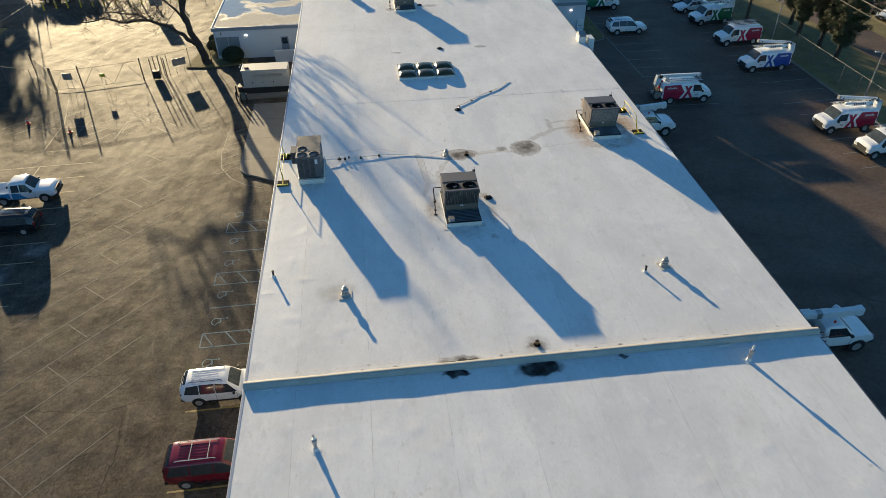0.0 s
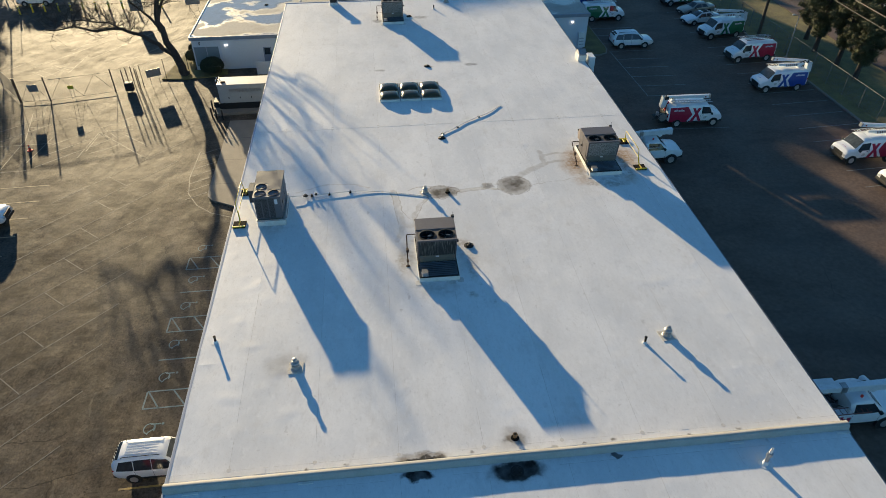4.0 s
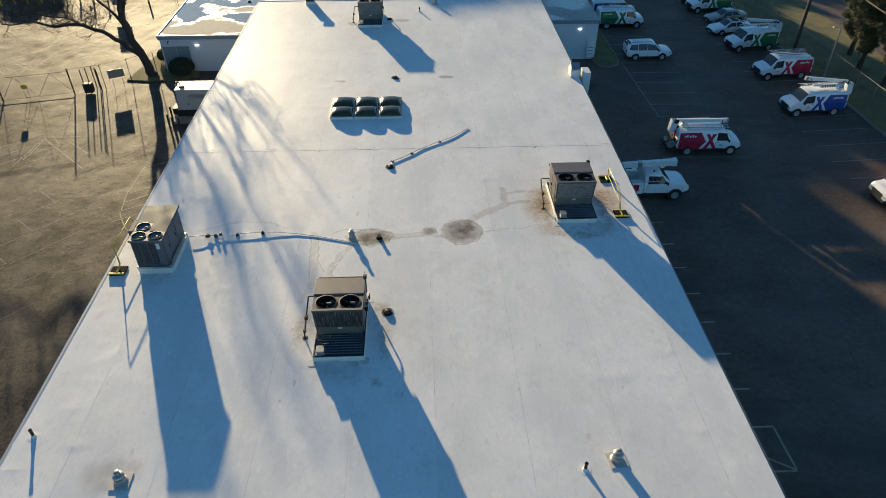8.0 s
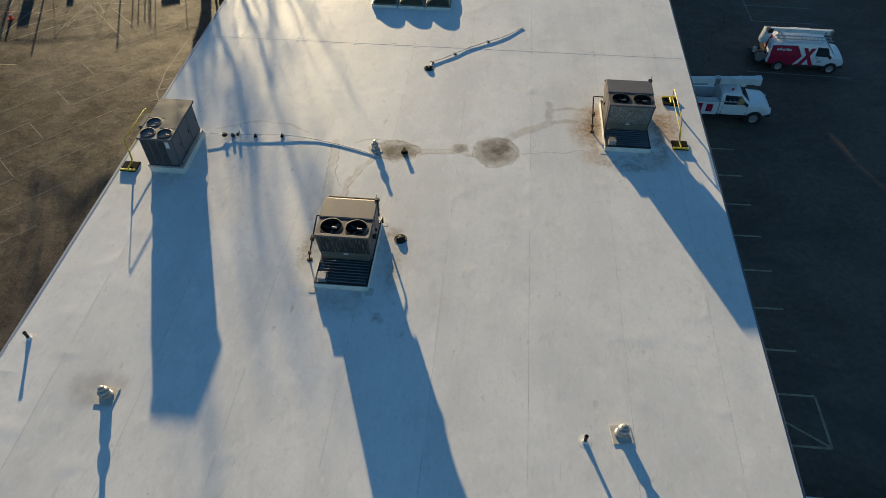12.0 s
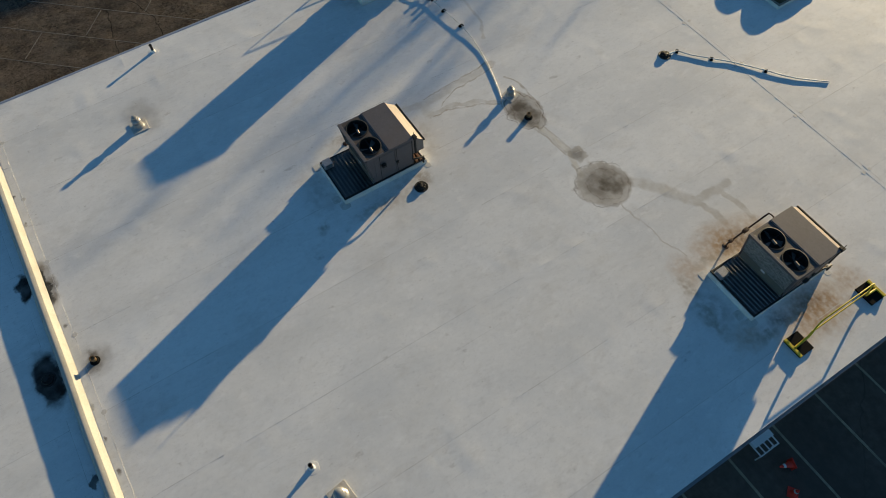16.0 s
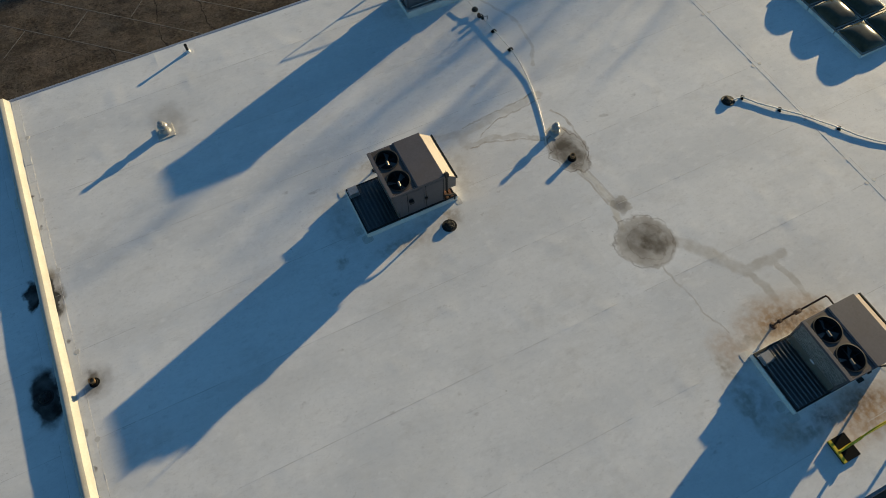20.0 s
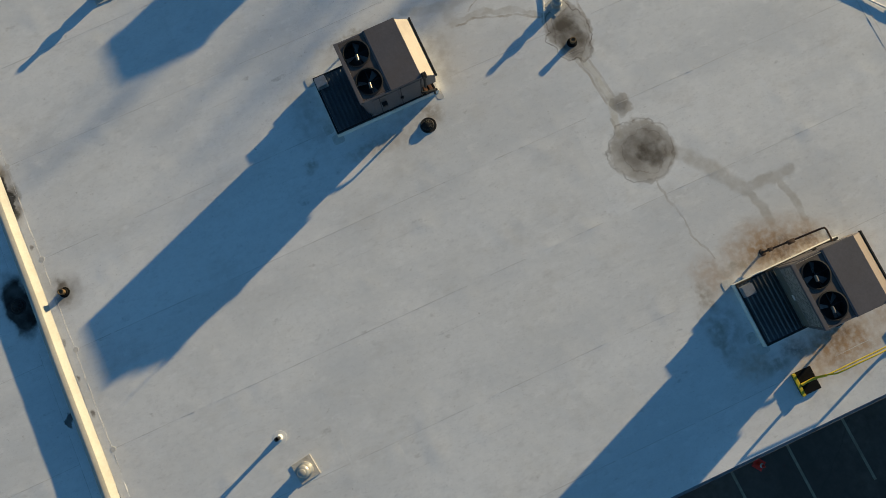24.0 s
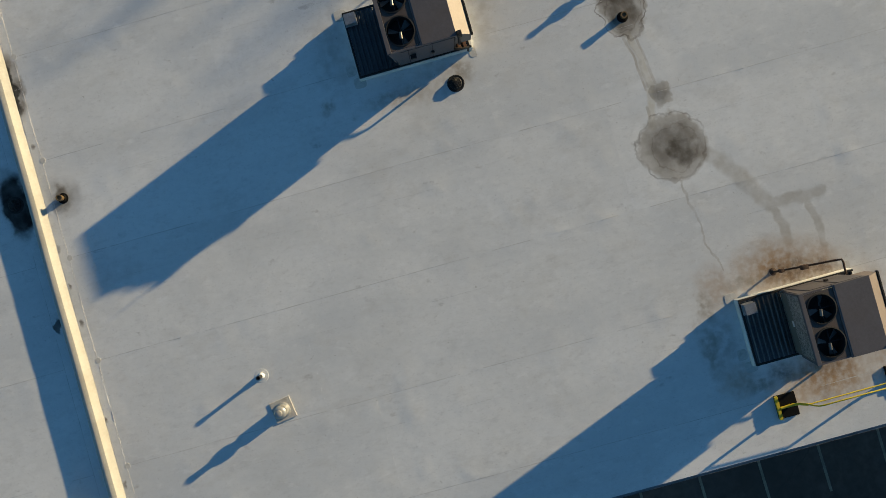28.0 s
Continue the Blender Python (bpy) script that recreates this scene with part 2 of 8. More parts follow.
def cracks(m, scale, width, colour, amount, patchy=0.0, warp=0.6):
    """A net of cracks over a material, whole or in patches."""
    n, l = m.node_tree.nodes, m.node_tree.links
    b = n["Principled BSDF"]
    out = b.inputs["Base Color"].links[0].from_socket
    geo, nz, vo = n.new("ShaderNodeNewGeometry"), n.new("ShaderNodeTexNoise"), n.new("ShaderNodeTexVoronoi")
    nz.inputs["Scale"].default_value, nz.inputs["Detail"].default_value = scale * 2.5, 5
    l.new(geo.outputs["Position"], nz.inputs["Vector"])
    off = n.new("ShaderNodeVectorMath"); off.operation = "MULTIPLY_ADD"
    off.inputs[1].default_value = (warp / scale, warp / scale, 0)
    l.new(nz.outputs["Color"], off.inputs[0]), l.new(geo.outputs["Position"], off.inputs[2])
    vo.feature = "DISTANCE_TO_EDGE"
    vo.inputs["Scale"].default_value = scale
    l.new(off.outputs[0], vo.inputs["Vector"])
    mr = n.new("ShaderNodeMapRange")
    mr.inputs["From Min"].default_value, mr.inputs["From Max"].default_value = width * scale * 0.5, width * scale
    mr.inputs["To Min"].default_value, mr.inputs["To Max"].default_value = amount, 0.0
    l.new(vo.outputs["Distance"], mr.inputs["Value"])
    fac = mr.outputs["Result"]
    if patchy:
        p, pr, mu = n.new("ShaderNodeTexNoise"), n.new("ShaderNodeMapRange"), n.new("ShaderNodeMath")
        p.inputs["Scale"].default_value, p.inputs["Detail"].default_value = patchy, 4
        l.new(geo.outputs["Position"], p.inputs["Vector"])
        pr.inputs["From Min"].default_value, pr.inputs["From Max"].default_value = 0.50, 0.62
        l.new(p.outputs["Fac"], pr.inputs["Value"])
        mu.operation = "MULTIPLY"
        l.new(fac, mu.inputs[0]), l.new(pr.outputs["Result"], mu.inputs[1])
        fac = mu.outputs[0]
    mix = n.new("ShaderNodeMix"); mix.data_type = "RGBA"
    l.new(fac, mix.inputs[0]), l.new(out, mix.inputs[6])
    mix.inputs[7].default_value = (*colour, 1)
    l.new(mix.outputs[2], b.inputs["Base Color"])


# ---- mesh helpers ----
def thing(name, label, category, loc=(0, 0, 0), rz=0.0, group="", kind=""):
    ob = new(name)
    ob.empty_display_size = 0.2
    ob.matrix_basis = pose(*loc, 0, 0, rz)
    return tagged(ob, label, category, group, kind)


def part(name, bm, mat, parent=None, label="", smooth=None):
    """Links a bmesh as one mesh object under a thing or a part."""
    me = bpy.data.meshes.new(name)
    bmesh.ops.recalc_face_normals(bm, faces=bm.faces)
    bm.to_mesh(me)
    bm.free()
    return mesh_part(name, me, mat, parent, label, smooth)


def mesh_part(name, me, mat, parent=None, label="", smooth=None):
    if not me.materials:
        me.materials.append(mat)
        if smooth:
            me.polygons.foreach_set("use_smooth", [True] * len(me.polygons))
            me.set_sharp_from_angle(angle=radians(smooth))
    ob = new(name, me)
    ob.parent = parent
    if label:
        ob["label"] = label
    return ob


def box(bm, x0, x1, y0, y1, z0, z1, bevel=0.0, m=None):
    mat4 = Matrix.LocRotScale(((x0 + x1) / 2, (y0 + y1) / 2, (z0 + z1) / 2), None, (x1 - x0, y1 - y0, z1 - z0))
    if m is not None:
        mat4 = m @ mat4
    r = bmesh.ops.create_cube(bm, size=1, matrix=mat4)
    if bevel:
        es = list({e for v in r["verts"] for e in v.link_edges})
        bmesh.ops.bevel(bm, geom=es, offset=bevel, segments=2, affect="EDGES", profile=0.6)
    return bm


def B(*a, **k):
    return box(bmesh.new(), *a, **k)


def tube(bm, pts, r, seg=8, cap=True):
    """A round bar along points; r is one radius or one a point."""
    pts = [Vector(p) for p in pts]
    rs = r if isinstance(r, (list, tuple)) else [r] * len(pts)
    rings, ref = [], None
    for i, p in enumerate(pts):
        d = (pts[min(i + 1, len(pts) - 1)] - pts[max(i - 1, 0)]).normalized()
        if ref is None or abs(ref.dot(d)) > 0.95:
            ref = Vector((0, 0, 1)) if abs(d.z) < 0.9 else Vector((1, 0, 0))
        u = d.cross(ref).normalized()
        v = d.cross(u)
        ref = u.cross(d)
        rings.append([bm.verts.new(p + rs[i] * (math.cos(2 * math.pi * k / seg) * u + math.sin(2 * math.pi * k / seg) * v)) for k in range(seg)])
    for a, b in zip(rings, rings[1:]):
        for k in range(seg):
            bm.faces.new((a[k], a[(k + 1) % seg], b[(k + 1) % seg], b[k]))
    if cap:
        bm.faces.new(rings[0][::-1]), bm.faces.new(rings[-1])
    return bm


def T(*a, **k):
    return tube(bmesh.new(), *a, **k)


def lathe(bm, prof, seg=20, c=(0, 0, 0), cap=True):
    """A turned body from (radius, z) pairs."""
    rings = [[bm.verts.new((c[0] + r * math.cos(2 * math.pi * k / seg), c[1] + r * math.sin(2 * math.pi * k / seg), c[2] + z)) for k in range(seg)] for r, z in prof]
    for a, b in zip(rings, rings[1:]):
        for k in range(seg):
            bm.faces.new((a[k], a[(k + 1) % seg], b[(k + 1) % seg], b[k]))
    if cap:
        bm.faces.new(rings[0][::-1]), bm.faces.new(rings[-1])
    return bm


def LA(*a, **k):
    return lathe(bmesh.new(), *a, **k)


def prism(bm, prof, x0, x1):
    """A side outline of (y, z) pairs drawn out from x0 to x1."""
    a = [bm.verts.new((x0, y, z)) for y, z in prof]
    b = [bm.verts.new((x1, y, z)) for y, z in prof]
    bm.faces.new(a), bm.faces.new(b[::-1])
    for k in range(len(prof)):
        j = (k + 1) % len(prof)
        bm.faces.new((a[k], b[k], b[j], a[j]))
    return bm


def slab(bm, outline, z0, z1):
    """A flat outline of (x, y) pairs, from z0 up to z1."""
    a = [bm.verts.new((x, y, z0)) for x, y in outline]
    b = [bm.verts.new((x, y, z1)) for x, y in outline]
    bm.faces.new(a[::-1]), bm.faces.new(b)
    for k in range(len(outline)):
        j = (k + 1) % len(outline)
        bm.faces.new((a[k], a[j], b[j], b[k]))
    return bm


def stripe(bm, p, q, w, z, h=0.004):
    """A painted line from p to q."""
    d = Vector((q[0] - p[0], q[1] - p[1]))
    s = Vector((-d.y, d.x)).normalized() * w / 2
    return slab(bm, [(p[0] + s.x, p[1] + s.y), (p[0] - s.x, p[1] - s.y), (q[0] - s.x, q[1] - s.y), (q[0] + s.x, q[1] + s.y)], z, z + h)


def raw(name, verts, faces, mat, parent=None, label="", smooth=None):
    me = bpy.data.meshes.new(name)
    me.from_pydata(verts, [], faces)
    return mesh_part(name, me, mat, parent, label, smooth)

# ---- surfaces of the place ----
M_TPO = material("white_membrane", (0.76, 0.755, 0.745), 0.55, vary=0.05, scale=0.5, fine=7, bump=0.17, bump_scale=4.5, swell=(0.9, 0.005), dirt=(0.52, 0.50, 0.46), dirt_amount=0.24, dirt_scale=0.45, spec=0.12, piece=0.03, stretch=(1, 0.6, 1))
M_SEAM = material("dirty_lap_weld", (0.54, 0.525, 0.50), 0.7, vary=0.25, scale=1.2, fine=9, dirt=(0.66, 0.65, 0.63), dirt_amount=0.7, dirt_scale=0.7)
M_PATCH = material("aged_patch", (0.58, 0.565, 0.535), 0.6, vary=0.1, scale=3, fine=15, dirt=(0.34, 0.31, 0.27), dirt_amount=0.6, dirt_scale=4)
M_GUTTER = material("grey_gutter_metal", (0.26, 0.265, 0.28), 0.5, 0.3, vary=0.15, scale=1, fine=12, dirt=(0.10, 0.09, 0.08), dirt_amount=0.6, dirt_scale=2)
M_CURB = material("white_flashing", (0.74, 0.72, 0.67), 0.45, vary=0.07, scale=2, fine=20, bump=0.10, bump_scale=6, dirt=(0.45, 0.40, 0.32), dirt_amount=0.5, dirt_scale=1.5)
M_JOINT = material("aged_joint_cover", (0.47, 0.45, 0.40), 0.6, vary=0.10, scale=1.5, fine=14, bump=0.12, bump_scale=6, dirt=(0.36, 0.32, 0.25), dirt_amount=0.5, dirt_scale=1.1, spec=0.2)
M_EDGE = material("edge_metal", (0.30, 0.34, 0.42), 0.6, 0.1, vary=0.06, scale=1, fine=12)
M_WALL = material("painted_block", (0.62, 0.63, 0.63), 0.8, vary=0.08, scale=0.6, fine=10, bump=0.2, bump_scale=30)
M_WALL2 = material("painted_wall", (0.60, 0.63, 0.68), 0.75, vary=0.06, scale=0.5, fine=10, bump=0.15, bump_scale=25)
M_OLD = material("old_asphalt", (0.087, 0.069, 0.053), 0.70, vary=0.7, scale=0.8, fine=7.0, swell=(0.5, 0.12), bump=0.5, bump_scale=11, dirt=(0.105, 0.092, 0.076), dirt_amount=0.9, dirt_scale=0.6, spec=0.12, stretch=(1.15, 0.75, 1.0))
cracks(M_OLD, 0.11, 0.04, (0.17, 0.145, 0.11), 0.45, 0.05)
cracks(M_OLD, 0.75, 0.03, (0.16, 0.14, 0.11), 0.4, 0.16)
cracks(M_OLD, 0.30, 0.03, (0.022, 0.02, 0.02), 0.7, 0.08)
stain_or_light(M_OLD, [(-31, 22, 2.2, 3.0, 0.6), (-27.6, 27.5, 2.0, 1.8, 0.7), (-30.0, 32.5, 2.4, 1.6, 0.7), (-27.0, 34.0, 1.8, 3.0, 0.6), (-30.5, 39.5, 1.6, 3.5, 0.8), (-27.5, 43.5, 1.5, 2.0, 0.7), (-33.0, 46.0, 2.0, 4.0, 0.6), (-21.0, 37.5, 1.2, 3.0, 0.5), (-33.0, 17.0, 3.0, 2.0, 0.5), (-38.0, 34.0, 1.5, 4.0, 0.4), (-26.3, 39.5, 3.0, 2.2, 0.8), (-28.0, 33.2, 2.6, 2.0, 0.8), (-26.4, 36.9, 2.2, 1.6, 0.7), (-27.6, 30.8, 2.0, 1.4, 0.7), (-19.6, 40.9, 1.6, 1.2, 0.5)], (0.44, 0.44, 0.44), 0.0, 1.3, 0.5, 1.1, 0.15)
stain_or_light(M_OLD, [(-12, 51, 7, 4, 0.6), (-8, 41, 4, 5, 0.6), (-14, 34, 5, 4, 0.5), (-30, 63, 5, 3, 0.6), (-40, 76, 4, 8, 0.6), (-37, 95, 9, 7, 0.7), (-24, 70, 5, 2, 0.5), (-9, 62, 4, 3, 0.4), (-34, 84, 4, 5, 0.5), (-17, 44, 3, 2, 0.5)], (0.026, 0.021, 0.016), 0.0, 3.0, 0.25, 0.9, 0.1)
# pale sandy patches that paint the sun's glare path through the yard
stain_or_light(M_OLD, [(-16, 86, 3.0, 9, 0.5), (-18, 74, 4, 5, 0.5), (-20, 60, 6, 3, 0.4), (-13, 57, 5, 1.5, 0.4)], (0.13, 0.108, 0.08), 0.0, 2.0, 0.35, 1.3, 0.0)
specks(M_OLD, 0.5, (0.034, 0.028, 0.022), 0.48, 0.62, 0.7, (1.2, 0.7, 1), 9, 0.72)
specks(M_OLD, 2.6, (0.14, 0.12, 0.09), 0.53, 0.66, 0.6, (1.2, 0.6, 1), 7, 0.75)
specks(M_OLD, 0.9, (0.15, 0.128, 0.096), 0.55, 0.66, 0.5, (0.25, 1.6, 1), 8, 0.75)
specks(M_OLD, 7.0, (0.020, 0.017, 0.014), 0.53, 0.64, 0.7, (0.8, 1, 1), 6, 0.75)
# darker asphalt, with the shade at the yard's far left put into the colour
stain_or_light(M_OLD, [(-33, 62, 8, 11, 0.8), (-31, 50, 5, 5, 0.6), (-39, 84, 9, 14, 0.9), (-29, 74, 8, 9, 0.7), (-30, 95, 9, 10, 0.8), (-20, 90, 10, 9, 0.45), (-19, 72, 6, 6, 0.35), (-36, 70, 6, 12, 0.8)], (0.026, 0.022, 0.018), 0.2, 2.5, 0.3, 0.9, 0.35)
gloss_patches(M_OLD, 0.55, 0.03, 0.22)
# long open cracks near the building, and pale worn streaks through the yard
trail(M_OLD, [(0.05, [(-6.0, 25.33), (-7.28, 25.29), (-8.87, 24.85), (-10.04, 24.54), (-11.3, 24.62), (-14.15, 25.11)]), (0.055, [(-8.98, 24.87), (-8.88, 23.65), (-8.69, 22.11), (-8.63, 21.15), (-8.78, 20.25), (-8.88, 18.0)]), (0.04, [(-9.77, 21.76), (-10.41, 21.61), (-10.84, 21.42), (-10.87, 20.92), (-11.28, 20.11), (-11.13, 18.5)]), (0.05, [(-15.96, 25.29), (-14.94, 26.18), (-14.09, 26.78), (-12.12, 27.36), (-9.72, 27.41), (-9.15, 27.8)])], (0.012, 0.011, 0.010), 0.85, 0.22, 1.6, 2.0, 0.35)
trail(M_OLD, [(0.12, [(-8.75, 24.8), (-8.64, 23.6), (-8.45, 22.1)]), (0.10, [(-10.77, 31.11), (-11.72, 29.88), (-13.07, 29.4)]), (0.08, [(-8.38, 30.46), (-8.55, 29.64), (-8.25, 28.79)])], (0.16, 0.14, 0.11), 0.5, 0.25, 1.6, 2.5, 0.3)
trail(M_OLD, [(0.30, [(-24.1, 92.5), (-26.5, 88.5), (-26.3, 74.9), (-25.3, 69.7), (-25.2, 65.0), (-25.2, 60.1), (-24.0, 54.1)]), (0.22, [(-25.0, 70.6), (-23.6, 62.3), (-22.1, 53.8)])], (0.21, 0.185, 0.145), 0.6, 0.35, 0.9, 1.5, 0.3)
M_NEW = material("dark_asphalt", (0.140, 0.100, 0.078), 0.75, vary=0.30, scale=0.25, fine=4.0, bump=0.7, bump_scale=40, dirt=(0.115, 0.105, 0.095), dirt_amount=0.5, dirt_scale=0.15, spec=0.14)
specks(M_NEW, 0.22, (0.078, 0.062, 0.052), 0.50, 0.62, 0.55, (0.6, 1.4, 1), 8, 0.7)
cracks(M_NEW, 0.10, 0.035, (0.05, 0.04, 0.034), 0.7, 0.05, 0.25)
M_GRASS = material("grass_soil", (0.165, 0.135, 0.05), 0.95, vary=0.4, scale=0.7, fine=8, bump=1.0, bump_scale=25, dirt=(0.11, 0.09, 0.05), dirt_amount=0.6, dirt_scale=0.6)
M_CONC = material("concrete", (0.21, 0.185, 0.155), 0.8, vary=0.15, scale=0.8, fine=12, bump=0.4, bump_scale=40, dirt=(0.17, 0.15, 0.13), dirt_amount=0.5, dirt_scale=0.9)
M_WHITELINE = material("worn_white_paint", (0.15, 0.138, 0.12), 0.7, vary=0.3, scale=1.2, fine=8, dirt=(0.08, 0.07, 0.06), dirt_amount=0.95, dirt_scale=1.4)
M_GREYLINE = material("worn_grey_paint", (0.20, 0.20, 0.19), 0.7, vary=0.3, scale=1.2, fine=8, dirt=(0.05, 0.05, 0.05), dirt_amount=0.9, dirt_scale=1.6)
M_CREAMLINE = material("worn_cream_paint", (0.18, 0.16, 0.13), 0.7, vary=0.3, scale=1.2, fine=8, dirt=(0.09, 0.08, 0.065), dirt_amount=0.9, dirt_scale=1.4)
M_EASTLINE = material("dull_yellow_paint", (0.34, 0.28, 0.19), 0.7, vary=0.25, scale=1.2, fine=8, dirt=(0.12, 0.10, 0.08), dirt_amount=0.8, dirt_scale=1.6)
M_BLUELINE = material("worn_blue_paint", (0.14, 0.22, 0.25), 0.7, vary=0.3, scale=1.5, fine=8, dirt=(0.10, 0.10, 0.10), dirt_amount=0.9, dirt_scale=1.5)
M_YELLOWLINE = material("worn_yellow_paint", (0.36, 0.25, 0.07), 0.7, vary=0.3, scale=1.5, fine=8, dirt=(0.12, 0.11, 0.10), dirt_amount=0.9, dirt_scale=1.5)
M_TANLINE = material("faded_yellow_paint", (0.34, 0.27, 0.16), 0.7, vary=0.3, scale=1.2, fine=8, dirt=(0.16, 0.14, 0.10), dirt_amount=0.8, dirt_scale=1.2)

# smudges, specks and cloudy weathering of the membrane
specks(M_TPO, 0.35, (0.60, 0.61, 0.62), 0.45, 0.62, 0.55, (1, 0.45, 1), 5, 0.6)
specks(M_TPO, 1.3, (0.54, 0.52, 0.49), 0.54, 0.70, 0.36, (1, 0.5, 1), 8, 0.7)
specks(M_TPO, 6.0, (0.50, 0.49, 0.48), 0.55, 0.72, 0.36, (1, 0.45, 1), 7, 0.7)
specks(M_TPO, 2.2, (0.33, 0.31, 0.29), 0.67, 0.74, 0.4, (1, 0.6, 1), 4, 0.6)
specks(M_TPO, 9.0, (0.30, 0.28, 0.25), 0.73, 0.78, 0.5, (1, 0.8, 1), 3, 0.5)
specks(M_TPO, 16.0, (0.44, 0.425, 0.41), 0.56, 0.70, 0.4, (1, 0.8, 1), 6, 0.75)
specks(M_TPO, 3.2, (0.82, 0.815, 0.81), 0.56, 0.68, 0.5, (1, 0.5, 1), 7, 0.7)
# run-off trails from the drains and units
trail(M_TPO, [(0.34, [(17.3, 38.6), (17.6, 39.1), (18.2, 39.5), (18.9, 39.9), (19.5, 40.32)]), (0.24, [(19.5, 40.32), (19.42, 40.85), (19.5, 41.4), (19.46, 41.85)]), (0.2, [(19.55, 40.35), (20.15, 40.5), (20.7, 40.55)]), (0.15, [(19.7, 41.36), (20.25, 41.5), (21.1, 41.55)])], (0.37, 0.335, 0.285), 0.55, 0.2, 1.8, 2.2, 0.5)
trail(M_TPO, [(0.15, [(13.3, 37.5), (13.9, 37.68), (14.41, 37.7), (15.0, 37.78), (15.45, 37.66), (15.89, 37.53), (16.2, 37.5)])], (0.60, 0.55, 0.46), 0.7, 0.12, 1.5, 2.4, 0.6)
trail(M_TPO, [(0.05, [(13.4, 37.35), (14.0, 37.52), (14.6, 37.56), (15.1, 37.62)]), (0.05, [(13.4, 37.72), (14.3, 37.85), (14.95, 37.95)])], (0.40, 0.34, 0.27), 0.6, 0.10, 1.8, 2.6, 0.4)
trail(M_TPO, [(0.07, [(13.5, 37.45), (14.2, 37.62), (15.0, 37.72)]), (0.07, [(15.6, 37.45), (16.2, 37.45)]), (0.05, [(18.0, 37.85), (18.7, 37.92), (19.4, 38.05), (20.1, 38.1), (21.0, 38.4)])], (0.40, 0.36, 0.31), 0.5, 0.22, 1.8, 2.4, 0.35)
trail(M_TPO, [(0.24, [(9.38, 37.93), (9.54, 37.11), (9.64, 35.73), (9.83, 34.33), (9.64, 33.52), (9.4, 32.9)]), (0.26, [(9.83, 34.33), (10.2, 34.2), (10.5, 34.35)]), (0.14, [(10.5, 34.31), (10.46, 35.09), (10.98, 36.46), (11.52, 37.05)]), (0.09, [(3.55, 38.45), (4.4, 38.85), (5.5, 39.2), (6.9, 39.1), (7.9, 38.6)])], (0.40, 0.355, 0.29), 0.42, 0.2, 1.7, 2.4, 0.5)
trail(M_TPO, [(0.045, [(9.2, 37.9), (9.36, 37.0), (9.44, 35.7), (9.58, 34.5)]), (0.04, [(9.62, 37.9), (9.76, 37.1), (9.86, 35.7), (10.3, 34.9)]), (0.05, [(10.62, 34.3), (10.6, 35.0), (11.1, 36.4), (11.5, 36.9)]), (0.06, [(10.4, 38.0), (10.9, 38.25), (11.5, 38.35), (12.1, 38.3)])], (0.33, 0.27, 0.20), 0.6, 0.16, 1.8, 3.0, 0.35)
# drains' dark rings, ponding marks and rust on the membrane
stain_or_light(M_TPO, [(12.3, 37.58, 1.22, 0.80, 0.75), (16.95, 37.92, 1.14, 1.12, 0.75), (15.3, 37.98, 0.42, 0.34, 0.6)], (0.34, 0.30, 0.25), 0.82, 0.3, 2.2, 2.2, 0.7)
stain_or_light(M_TPO, [(12.42, 37.55, 0.98, 0.62, 1.0), (12.25, 37.62, 0.8, 0.5, 0.9), (16.95, 37.93, 1.0, 1.0, 0.6), (17.12, 38.1, 0.66, 0.64, 1.0), (12.5, 37.55, 0.6, 0.4, 0.9), (17.25, 38.5, 0.45, 0.5, 0.5), (15.3, 37.98, 0.34, 0.28, 0.55), (13.38, 19.35, 0.5, 0.45, 0.9), (15.25, 37.95, 0.55, 0.42, 0.4), (16.95, 57.2, 0.7, 0.4, 0.6), (9.2, 56.7, 0.7, 0.3, 0.5), (4.0, 24.3, 1.3, 0.9, 0.35), (11.3, 68.9, 1.7, 0.5, 0.3), (9.3, 68.9, 0.7, 0.6, 0.5), (13.6, 69.6, 0.9, 0.5, 0.5), (13.3, 57.1, 0.4, 0.3, 0.8)], (0.115, 0.10, 0.082), 0.42, 0.36, 2.0, 2.2, 0.62)
stain_or_light(M_TPO, [(21.35, 39.9, 1.3, 2.0, 0.95), (21.6, 41.0, 1.0, 1.5, 0.85), (21.5, 38.1, 1.0, 1.0, 0.6), (25.0, 40.6, 1.3, 2.4, 0.95), (24.7, 42.3, 0.9, 0.9, 0.6), (24.4, 38.0, 0.7, 1.0, 0.55), (23.0, 42.6, 1.6, 0.7, 0.5)], (0.40, 0.255, 0.14), 0.05, 0.5, 1.8, 5.0, 0.5)
stain_or_light(M_TPO, [(21.6, 40.3, 0.7, 1.2, 0.75), (21.75, 41.3, 0.5, 0.9, 0.7), (24.6, 40.6, 0.6, 1.2, 0.6), (24.5, 39.3, 0.45, 0.7, 0.6)], (0.13, 0.075, 0.04), 0.05, 0.4, 2.8, 9.0, 0.4)
stain_or_light(M_TPO, [(11.4, 28.7, 2.0, 0.9, 0.4), (13.0, 31.5, 1.1, 1.9, 0.4), (9.9, 31.4, 0.6, 1.8, 0.5), (23.0, 37.7, 1.9, 0.9, 0.5), (2.5, 34.9, 1.6, 0.7, 0.35), (11.4, 33.4, 1.6, 0.9, 0.35)], (0.36, 0.32, 0.27), 0.1, 0.7, 1.6, 3.5, 0.15)
